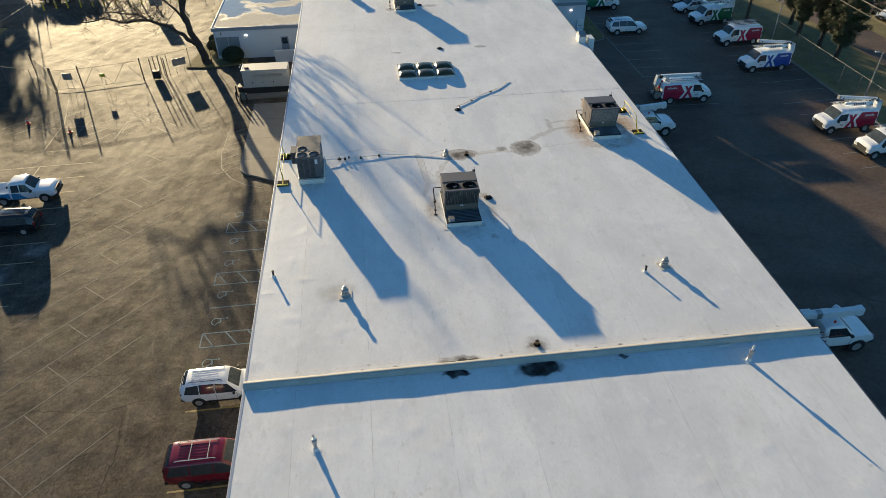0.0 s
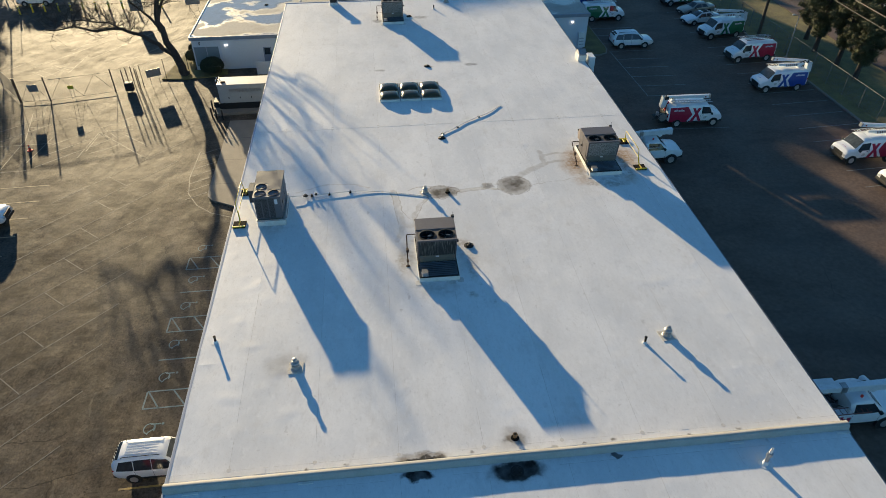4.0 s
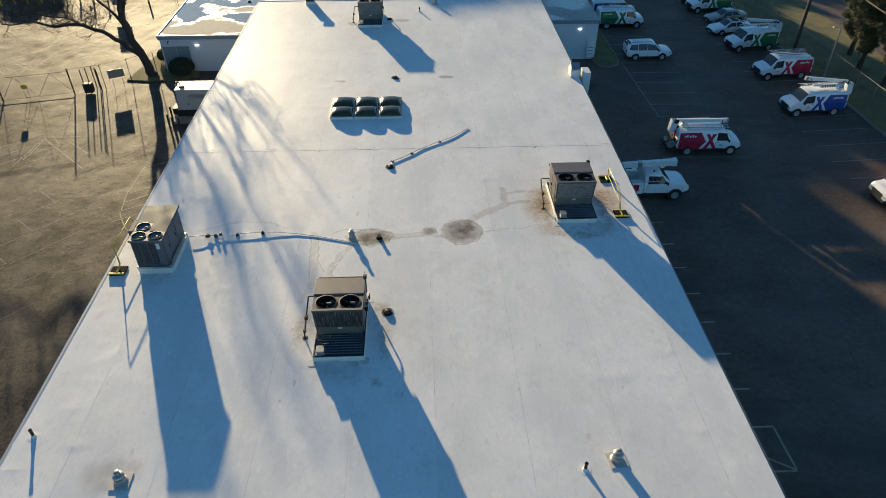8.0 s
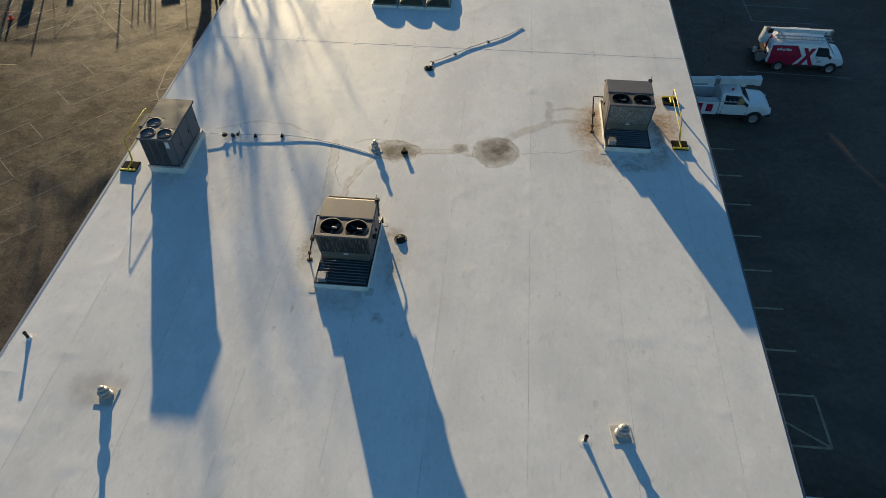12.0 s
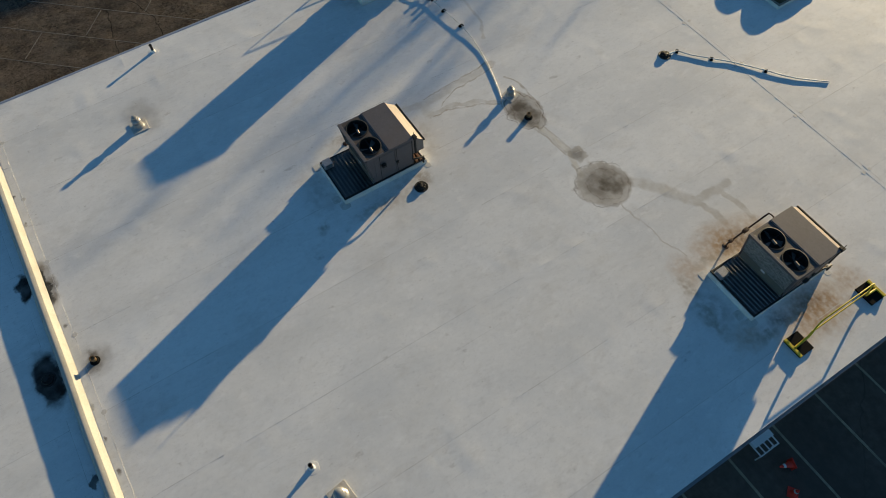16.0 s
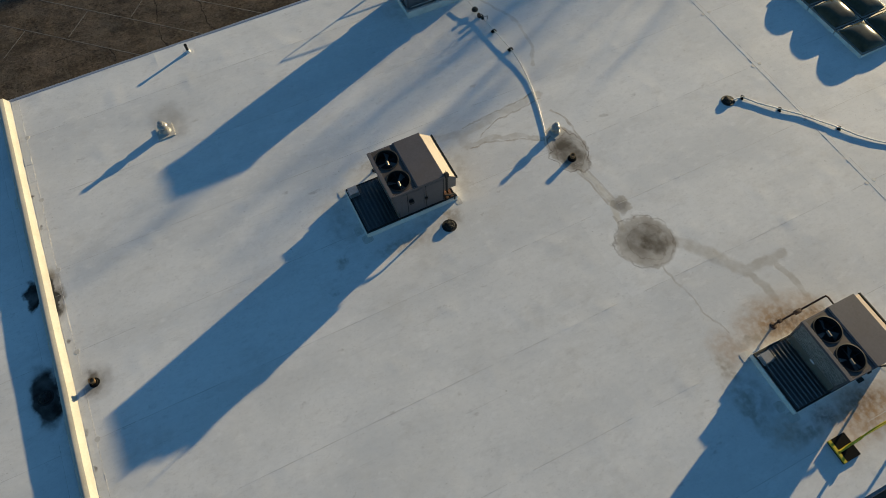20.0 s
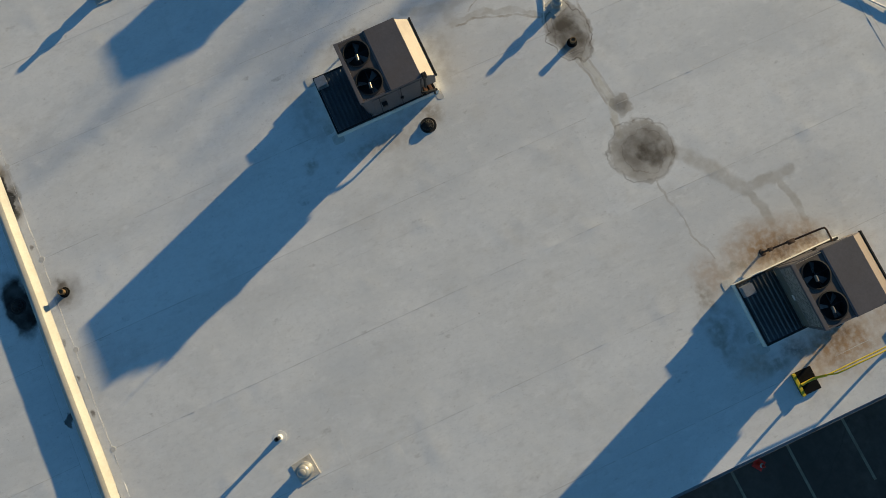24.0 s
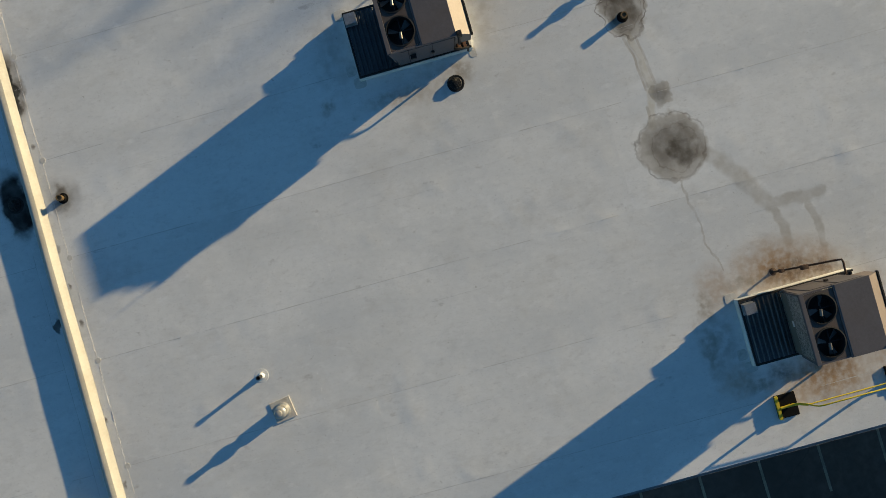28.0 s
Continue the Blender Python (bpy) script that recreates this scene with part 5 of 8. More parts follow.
# a small boxed vent on the edge of the roof, far end
v = thing("edge_vent", "white sheet-metal vent box standing at the roof edge", "vent", (26.55, 57.3, 0))
part("box", B(-0.35, 0.38, -0.5, 0.5, 0.0, 0.55, 0.02), M_CURB, v)
part("hood", prism(bmesh.new(), [(-0.55, 0.55), (-0.55, 0.62), (0.0, 0.95), (0.55, 0.62), (0.55, 0.55)], -0.32, 0.32), M_GALV, v)
part("duct", B(0.60, 1.15, -0.55, 0.55, -5.2, 0.35, 0.02), M_LABEL, v)

# ---- vehicles ----
def paint(name, c, rough=0.28, metal=0.0):
    return material(name, c, rough, metal, vary=0.05, scale=1.5, fine=20, coat=0.6, dirt=tuple(0.7 * v + 0.05 for v in c), dirt_amount=0.25, dirt_scale=2.0)


P_WHITE = paint("white_paint", (0.81, 0.82, 0.83))
P_RED = paint("red_wrap", (0.42, 0.012, 0.05))
P_BLUE = paint("blue_wrap", (0.015, 0.06, 0.30))
P_GREEN = paint("green_wrap", (0.012, 0.15, 0.06))
P_MAROON = paint("maroon_paint", (0.14, 0.004, 0.014), 0.2)
P_SILVER = paint("silver_paint", (0.36, 0.39, 0.43), 0.25, 0.5)
P_BEIGE = paint("beige_paint", (0.36, 0.33, 0.28), 0.3, 0.4)
P_DARK = paint("charcoal_paint", (0.020, 0.021, 0.024), 0.22, 0.2)
P_SKY = paint("light_blue_wrap", (0.05, 0.27, 0.50))
M_GLASS = material("dark_car_glass", (0.032, 0.038, 0.044), 0.05, vary=0.35, scale=1.6, fine=6, spec=0.6)
M_SCREEN = material("windscreen_glass", (0.105, 0.122, 0.132), 0.05, vary=0.4, scale=1.2, fine=5, spec=0.7)
M_TRIM = material("black_plastic_trim", (0.018, 0.018, 0.019), 0.6, vary=0.2, scale=5, fine=30)
M_TYRE = material("tyre_rubber", (0.016, 0.016, 0.016), 0.85, vary=0.2, scale=8, fine=40, bump=0.3, bump_scale=60)
M_RIM = material("alloy_rim", (0.50, 0.50, 0.50), 0.35, 0.7, vary=0.1, scale=6, fine=30)
M_LAMP = material("headlamp_lens", (0.55, 0.56, 0.58), 0.12, vary=0.05, scale=6, fine=30, spec=0.7)
M_TAIL = material("red_lamp_lens", (0.30, 0.012, 0.012), 0.15, vary=0.05, scale=6, fine=30)
M_ORANGE = material("red_orange_plastic", (0.80, 0.045, 0.025), 0.5, vary=0.1, scale=6, fine=30)
M_FIBRE = material("white_fibreglass", (0.74, 0.76, 0.77), 0.4, vary=0.06, scale=2, fine=15, dirt=(0.45, 0.44, 0.42), dirt_amount=0.35, dirt_scale=2.5)
M_ALU = material("aluminium_ladder", (0.50, 0.50, 0.49), 0.4, 0.7, vary=0.1, scale=6, fine=30)
M_LADDER = material("red_brown_ladder", (0.16, 0.045, 0.035), 0.6, vary=0.15, scale=6, fine=30)
M_WOOD = material("wooden_pole", (0.085, 0.062, 0.045), 0.9, vary=0.3, scale=2, fine=30, bump=0.5, bump_scale=40, stretch=(3, 3, 0.3))

# outlines along the body: x, sill, belt, roof, half width at the belt, half width at the roof
SHAPES = {
    "van": [(-2.80, .66, 1.20, 1.92, .92, .82), (-2.72, .52, 1.25, 2.06, .98, .87), (-0.9, .50, 1.28, 2.14, 1.0, .88), (0.85, .50, 1.28, 2.13, 1.0, .87), (1.02, .50, 1.28, 2.06, 1.0, .85), (1.62, .50, 1.26, 1.38, .99, .84), (2.10, .50, 1.20, 1.30, .98, .82), (2.28, .52, 1.14, 1.23, .97, .80), (2.37, .56, 1.00, 1.08, .95, .78), (2.40, .60, .82, .88, .94, .76)],
    "suv": [(-2.42, .60, .95, 1.30, .84, .66), (-2.32, .42, 1.02, 1.62, .92, .66), (-1.9, .36, 1.04, 1.74, .95, .68), (0.25, .34, 1.06, 1.78, .96, .69), (0.50, .34, 1.06, 1.72, .96, .68), (1.20, .34, 1.03, 1.12, .95, .74), (2.05, .36, .98, 1.05, .92, .70), (2.35, .42, .82, .90, .86, .62), (2.44, .50, .66, .72, .80, .58)],
    "sedan": [(-2.42, .50, .80, .90, .80, .60), (-2.32, .34, .92, 1.03, .88, .66), (-1.65, .28, .95, 1.09, .91, .66), (-0.85, .27, .96, 1.42, .92, .58), (0.10, .26, .95, 1.46, .92, .58), (0.30, .26, .95, 1.43, .92, .58), (1.15, .26, .92, 1.00, .91, .70), (2.05, .30, .82, .90, .88, .64), (2.36, .36, .66, .74, .80, .58), (2.44, .44, .56, .60, .74, .52)],
    "minivan": [(-2.48, .55, .95, 1.35, .88, .70), (-2.38, .38, 1.02, 1.66, .95, .72), (-2.0, .32, 1.04, 1.75, .98, .75), (0.20, .30, 1.05, 1.78, .98, .74), (0.55, .30, 1.04, 1.70, .98, .72), (1.62, .30, .98, 1.06, .96, .74), (2.22, .34, .86, .94, .92, .68), (2.48, .42, .66, .74, .84, .58)],
    "pickup_cab": [(-1.05, .45, 1.12, 1.70, .97, .74), (-0.95, .42, 1.12, 1.84, .98, .76), (0.02, .42, 1.12, 1.88, .99, .77), (0.25, .42, 1.12, 1.82, .99, .76), (0.95, .42, 1.11, 1.20, .98, .80), (1.95, .44, 1.07, 1.14, .96, .76), (2.28, .48, .92, .99, .92, .70), (2.36, .55, .76, .82, .88, .66)],
    "truck_cab": [(-0.85, .62, 1.40, 1.95, 1.0, .78), (-0.75, .58, 1.40, 2.14, 1.0, .80), (0.15, .58, 1.40, 2.18, 1.01, .80), (0.36, .58, 1.40, 2.10, 1.01, .79), (1.05, .58, 1.38, 1.48, 1.0, .82), (2.05, .60, 1.32, 1.40, .97, .78), (2.38, .64, 1.12, 1.20, .93, .72), (2.46, .72, .92, .98, .90, .68)],
}


class Body:
    """A body drawn along its outlines, with places on its sides and top."""

    def __init__(self, rows):
        self.rows = rows

    def at(self, x):
        xs = [r[0] for r in self.rows]
        near = [x - 0.10, x - 0.05, x, x + 0.05, x + 0.10]
        return [float(np.mean(np.interp(near, xs, [r[i] for r in self.rows]))) for i in range(1, 6)]

    def side(self, x, z, s, off=0.0):
        sill, belt, top, w, wr = self.at(x)
        y = w if z <= belt else w + (wr - w) * (z - belt) / max(top - belt, 0.02)
        return (x, s * (y + off), z)

    def top(self, x, y, off=0.0):
        sill, belt, top, w, wr = self.at(x)
        return (x, y, top + 0.05 * (1 - (y / max(wr, 0.1)) ** 2) + off)

    def mesh(self):
        bm = bmesh.new()
        rings = []
        cuts = set()
        for r in self.rows:
            cuts |= {round(min(max(r[0] + d, self.rows[0][0]), self.rows[-1][0]), 3) for d in (-0.10, -0.05, 0.0, 0.05, 0.10)}
        for x in sorted(cuts):
            sill, belt, top, w, wr = self.at(x)
            half = [(0, sill), (w * 0.86, sill), (w * 0.97, sill + 0.10), (w, (sill + belt) / 2), (w, belt - 0.04), (w * 0.985, belt + 0.01), (wr + (w - wr) * 0.15, top - 0.14 * (top - belt)), (wr * 0.97, top - 0.03 * (top - belt)), (wr * 0.88, top + 0.012), (wr * 0.5, top + 0.04), (0, top + 0.05)]
            rings.append([bm.verts.new((x, y, z)) for y, z in half] + [bm.verts.new((x, -y, z)) for y, z in half[-2:0:-1]])
        n = len(rings[0])
        for a, b in zip(rings, rings[1:]):
            for k in range(n):
                bm.faces.new((a[k], a[(k + 1) % n], b[(k + 1) % n], b[k]))
        bm.faces.new(rings[0]), bm.faces.new(rings[-1][::-1])
        return bm

    def plate(self, bm, poly, s, off, thick=0.014):
        """A thin panel that follows the side, from an outline of (x, z) pairs, cut into small strips."""

        def cut(pts, i, v, keep_low):
            out = []
            for p, q in zip(pts, pts[1:] + pts[:1]):
                ip, iq = (p[i] <= v) == keep_low, (q[i] <= v) == keep_low
                if ip:
                    out.append(p)
                if ip != iq:
                    f = (v - p[i]) / (q[i] - p[i])
                    out.append((p[0] + f * (q[0] - p[0]), p[1] + f * (q[1] - p[1])))
            return out

        belt = self.at(sum(p[0] for p in poly) / len(poly))[1]
        rest = list(poly)
        for xs in [r[0] for r in self.rows[1:-1]] + [99.0]:
            strip = cut(rest, 0, xs, True)
            rest = cut(rest, 0, xs, False)
            for low in (True, False):
                pts = cut(strip, 1, belt, low) if len(strip) > 2 else []
                if len(pts) < 3:
                    continue
                hi = [bm.verts.new(self.side(x, z, s, off + thick)) for x, z in pts]
                lo = [bm.verts.new(self.side(x, z, s, off - 0.03)) for x, z in pts]
                bm.faces.new(hi), bm.faces.new(lo[::-1])
                for k in range(len(pts)):
                    j = (k + 1) % len(pts)
                    bm.faces.new((hi[k], lo[k], lo[j], hi[j]))
            if len(rest) < 3:
                break
        return bm

    def pane(self, x0, x1, k0, k1, off=0.012):
        """A pane on the top between x0 and x1 (screens), k: share of the roof's half width."""
        bm = bmesh.new()
        grid = []
        for i in range(5):
            x = x0 + (x1 - x0) * i / 4
            wr = self.at(x)[4]
            k = k0 + (k1 - k0) * i / 4
            grid.append([bm.verts.new(self.top(x, wr * k * v, off)) for v in (-1, -0.5, 0, 0.5, 1)])
        for a, b in zip(grid, grid[1:]):
            for j in range(4):
                bm.faces.new((a[j], a[j + 1], b[j + 1], b[j]))
        bmesh.ops.solidify(bm, geom=bm.faces[:], thickness=0.02)
        return bm


WHEELS = {}


def wheel(parent, x, y, r, s, wide=0.24):
    key = (round(r, 3), s)
    if key not in WHEELS:
        turn = Matrix.Rotation(radians(90 * s), 4, "X")
        t = LA([(r * 0.60, -wide / 2), (r * 0.92, -wide / 2), (r, -wide / 2 + 0.04), (r, wide / 2 - 0.04), (r * 0.92, wide / 2), (r * 0.62, wide / 2), (r * 0.60, wide / 2 - 0.03)], 22, cap=False)
        bmesh.ops.transform(t, matrix=turn, verts=t.verts)
        w = LA([(r * 0.60, -0.10), (r * 0.62, -0.125), (r * 0.54, -0.115), (r * 0.46, -0.098), (r * 0.20, -0.105), (r * 0.16, -0.125), (0.01, -0.13)], 20)
        for k in range(5):
            a = 2 * math.pi * k / 5
            m = Matrix.Rotation(a, 4, "Z")
            box(w, r * 0.14, r * 0.58, -0.035, 0.035, -0.122, -0.09, 0.0, m)
        bmesh.ops.transform(w, matrix=turn, verts=w.verts)
        meshes = []
        for nm, b, mt in (("tyre", t, M_TYRE), ("rim", w, M_RIM)):
            bmesh.ops.recalc_face_normals(b, faces=b.faces)
            me = bpy.data.meshes.new(nm)
            b.to_mesh(me), b.free()
            me.materials.append(mt)
            me.polygons.foreach_set("use_smooth", [True] * len(me.polygons))
            me.set_sharp_from_angle(angle=radians(35))
            meshes.append(me)
        WHEELS[key] = meshes
    t = new("tyre", WHEELS[key][0])
    t.parent, t.location = parent, (x, y, r)
    w = new("rim", WHEELS[key][1])
    w.parent = t


def fit_out(v, b, mat, wheels, r, side_glass, screens, lamp_z=(0.62, 0.82), bumper=True, mirror=None, trim=M_TRIM, tail=True, seams=(), blunt=False):
    """The body with its wheels, panes, lamps, bumpers and mirrors."""
    body = part("body", b.mesh(), mat, v, smooth=38)
    front, back = b.rows[-1], b.rows[0]
    for x in wheels:
        for s in (-1, 1):
            w = b.at(x)[3]
            arch = T([(x, s * (w - 0.14), r), (x, s * (w + 0.006), r)], r * 1.16, 20)
            part("wheel_arch", arch, M_TRIM, v)
            wheel(v, x, s * (w - 0.085), r, s)
    for poly in side_glass:
        for s in (-1, 1):
            part("side_window", b.plate(bmesh.new(), poly, s, 0.0), M_GLASS, v, "dark tinted side glass")
    for nm, x0, x1, k0, k1 in screens:
        part(nm, b.pane(x0, x1, k0, k1), M_SCREEN if nm == "windscreen" else M_GLASS, v, "sloping glass screen")
    for s in (-1, 1):
        w = front[4]
        if blunt:
            part("headlight", B(front[0] - 0.16, front[0] + 0.015, s * w * 0.78 - 0.14, s * w * 0.78 + 0.14, *lamp_z, 0.02), M_LAMP, v)
        else:
            hx = front[0] - 0.20
            hw = b.at(hx)[3]
            lamp = part("headlight", b.plate(bmesh.new(), [(hx - 0.26, lamp_z[1] - 0.02), (hx + 0.14, lamp_z[0]), (hx + 0.14, lamp_z[1] - 0.05), (hx - 0.20, lamp_z[1] + 0.05)], s, 0.0), M_LAMP, v, "clear swept headlight")
            part("lamp_bowl", B(hx + 0.02, hx + 0.16, s * hw * 0.80 - 0.10, s * hw * 0.80 + 0.10, lamp_z[0] + 0.02, lamp_z[1] - 0.04, 0.02), M_LAMP, lamp)
        for x in seams:
            part("door_seam", b.plate(bmesh.new(), [(x - 0.006, b.at(x)[0] + 0.12), (x + 0.006, b.at(x)[0] + 0.12), (x + 0.006, b.at(x)[1]), (x - 0.006, b.at(x)[1])], s, 0.0, 0.003), M_TRIM, v)
            part("door_handle", b.plate(bmesh.new(), [(x + 0.05, b.at(x)[1] - 0.13), (x + 0.23, b.at(x)[1] - 0.13), (x + 0.23, b.at(x)[1] - 0.09), (x + 0.05, b.at(x)[1] - 0.09)], s, 0.0, 0.025), mat, v)
        part("sill_trim", b.plate(bmesh.new(), [(wheels[0] + 0.5, b.at(0)[0] + 0.01), (1.0, b.at(0)[0] + 0.01), (1.0, b.at(0)[0] + 0.11), (wheels[0] + 0.5, b.at(0)[0] + 0.11)], s, -0.02, 0.028) if len(wheels) > 1 else B(-0.6, 0.9, s * 0.9 - 0.05, s * 0.9 + 0.05, 0.45, 0.52), M_TRIM, v)
        if tail:
            part("tail_light", B(back[0] - 0.012, back[0] + 0.14, s * back[4] * 0.93 - 0.07, s * back[4] * 0.93 + 0.09, back[2] - 0.20, back[2] + 0.16, 0.015), M_TAIL, v)
        if mirror:
            x, z = mirror
            y = abs(b.side(x, z, 1)[1])
            part("mirror", B(x - 0.05, x + 0.09, s * (y + 0.13) - 0.10, s * (y + 0.13) + 0.10, z, z + 0.17, 0.03), trim, v)
    if blunt:
        part("grille", B(front[0] - 0.1, front[0] + 0.02, -front[4] * 0.62, front[4] * 0.62, lamp_z[0] - 0.14, lamp_z[1] + 0.04, 0.02), M_TRIM, v)
    else:
        part("grille", B(front[0] - 0.1, front[0] + 0.012, -front[4] * 0.55, front[4] * 0.55, front[1] + 0.02, front[3] + 0.02, 0.02), M_TRIM, v)
        part("number_plate", B(front[0] + 0.01, front[0] + 0.075, -0.15, 0.15, front[1] - 0.06, front[1] + 0.04), M_LABEL, v)
    if bumper:
        part("front_bumper", B(front[0] - 0.22, front[0] + 0.07, -front[4] * 1.0, front[4] * 1.0, front[1] - 0.14, front[1] + 0.08, 0.04), trim, v)
        part("rear_bumper", B(back[0] - 0.08, back[0] + 0.18, -back[4] * 1.0, back[4] * 1.0, back[1] - 0.16, back[1] + 0.06, 0.04), trim, v)
    return body


def ladder(parent, p, q, wide, mat=M_ALU, rungs=14, name="ladder"):
    p, q = Vector(p), Vector(q)
    d = q - p
    side = Vector((-d.y, d.x, 0)).normalized() * wide / 2
    bm = bmesh.new()
    for s in (-1, 1):
        tube(bm, [p + s * side, q + s * side], 0.035, 4)
    for k in range(rungs):
        c = p + d * (k + 0.5) / rungs
        tube(bm, [c - side, c + side], 0.016, 5)
    return part(name, bm, mat, parent)


def arm(x0, x1, w0, w1, h0, h1, m):
    """A boxed lift arm that tapers from one end to the other."""
    bm = bmesh.new()
    vs = [bm.verts.new(m @ Vector((x, sy * w / 2, sz * h / 2))) for x, w, h in ((x0, w0, h0), (x1, w1, h1)) for sy, sz in ((-1, -1), (1, -1), (1, 1), (-1, 1))]
    for f in ((3, 2, 1, 0), (4, 5, 6, 7), (0, 1, 5, 4), (1, 2, 6, 5), (2, 3, 7, 6), (3, 0, 4, 7)):
        bm.faces.new([vs[k] for k in f])
    bmesh.ops.bevel(bm, geom=bm.edges[:], offset=0.03, segments=2, affect="EDGES", profile=0.5)
    return bm


def lift_boom(parent, zr, rear, reach, tilt=0.12):
    """A folded lift on the roof: turret, two arms, rams, hoses and the bucket behind."""
    ped = part("turret", LA([(0.26, zr - 0.05), (0.26, zr + 0.12), (0.18, zr + 0.16), (0.18, zr + 0.40)], 16, (rear + 0.35, 0, 0)), M_FIBRE, parent, "white lift turret", smooth=40)
    m = Matrix.Translation((rear + 0.3, 0.12, zr + 0.34)) @ Matrix.Rotation(-tilt * 0.3, 4, "Y")
    part("lower_arm", arm(-0.2, reach * 0.66, 0.26, 0.18, 0.26, 0.20, m), M_FIBRE, ped)
    m = Matrix.Translation((rear - 0.35, -0.16, zr + 0.55)) @ Matrix.Rotation(-tilt, 4, "Y")
    part("upper_arm", arm(-0.1, reach, 0.22, 0.27, 0.20, 0.32, m), M_FIBRE, ped)
    part("arm_end_cap", B(reach - 0.14, reach + 0.03, -0.15, 0.15, -0.175, 0.175, 0.02, m), M_GALV, ped)
    bm = bmesh.new()
    tube(bm, [m @ Vector((reach - 0.45, -0.155, -0.02)), m @ Vector((reach - 0.45, 0.155, -0.02))], 0.06, 10)
    part("arm_pin", bm, M_TAIL, ped)
    for k in range(6):
        x = rear + 1.0 + 0.22 * k
        mm = Matrix.Translation((x, 0.30, zr + 0.36)) @ Matrix.Rotation(0.5, 4, "Y")
        part("guard_stripe", B(-0.04, 0.04, -0.012, 0.012, -0.11, 0.11, 0.0, mm), M_LADDER, ped)
    part("guard_plate", B(rear + 0.85, rear + 2.3, 0.262, 0.286, zr + 0.22, zr + 0.50, 0.006), M_FIBRE, ped)
    bm = tube(bmesh.new(), [(rear - 0.3, -0.16, zr + 0.5), (rear - 0.1, 0.0, zr + 0.62), (rear + 0.7, 0.12, zr + 0.42)], 0.045, 6)
    part("hydraulic_ram", bm, M_BLACK, ped, smooth=50)
    part("ram_rod", T([(rear + 0.7, 0.12, zr + 0.42), (rear + 1.5, 0.12, zr + 0.40)], 0.025, 6), M_ALU, ped, smooth=50)
    for k, y in enumerate((-0.05, 0.02, 0.28)):
        part("hose", T([(rear + 0.4, y, zr + 0.1), (rear - 0.05, y - 0.1, zr + 0.5 + 0.07 * k), (rear - 0.45, y - 0.1, zr + 0.35), (rear - 0.5, y, zr - 0.2)], 0.018, 5), M_RUBBER, ped, smooth=60)
    bk = LA([(0.30, 0), (0.34, 0.15), (0.36, 0.95), (0.39, 1.0), (0.36, 1.02), (0.33, 0.98), (0.30, 0.2)], 4, (0, 0, 0))
    bmesh.ops.transform(bk, matrix=Matrix.Translation((rear - 0.66, 0.05, zr - 0.55)) @ Matrix.Rotation(0.16, 4, "Y") @ Matrix.Rotation(radians(45), 4, "Z"), verts=bk.verts)
    part("bucket", bk, M_FIBRE, ped, "white fibreglass work bucket")
    part("controls", B(rear - 0.62, rear - 0.28, -0.32, -0.12, zr + 0.30, zr + 0.62, 0.03), M_TRIM, ped)


def rear_gear(v):
    """The working platform behind a lift van: slatted deck, guard, reel and cones."""
    deck = part("rear_platform", B(-3.62, -2.80, -0.92, 0.92, 0.50, 0.545, 0.01), M_BLACK, v, "black slatted rear platform")
    for k in range(6):
        part("slat", B(-3.60, -2.82, -0.86 + 0.33 * k, -0.78 + 0.33 * k, 0.549, 0.575), M_TRIM, deck)
    part("tow_bar", B(-3.85, -3.60, -0.05, 0.05, 0.42, 0.50, 0.01), M_BLACK, deck)
    part("guard_rail", T([(-3.58, -0.9, 0.55), (-3.58, -0.9, 0.95), (-3.58, -0.2, 0.95), (-3.58, -0.2, 0.55)], 0.022, 6), M_TRIM, deck, smooth=50)
    reel = part("cable_reel", T([(-3.2, -0.72, 0.93), (-3.2, -0.46, 0.93)], 0.24, 16), M_RUBBER, v, "black coil of cable on a reel")
    for y in (-0.75, -0.45):
        part("reel_flange", T([(-3.2, y - 0.012, 0.93), (-3.2, y + 0.012, 0.93)], 0.36, 18), M_GALV, reel)
    part("rear_locker", B(-2.98, -2.70, -0.55, 0.75, 0.60, 1.30, 0.03), M_TRIM, v, "black rear locker")
    part("tool_bucket", LA([(0.13, 0.58), (0.16, 0.92), (0.145, 0.92), (0.12, 0.60)], 12, (-3.25, 0.45, 0)), M_FIBRE, v, smooth=40)
    part("turret_post", B(-2.86, -2.60, -0.20, 0.20, 1.28, 2.2, 0.03), M_TAIL, v, "red turret post")


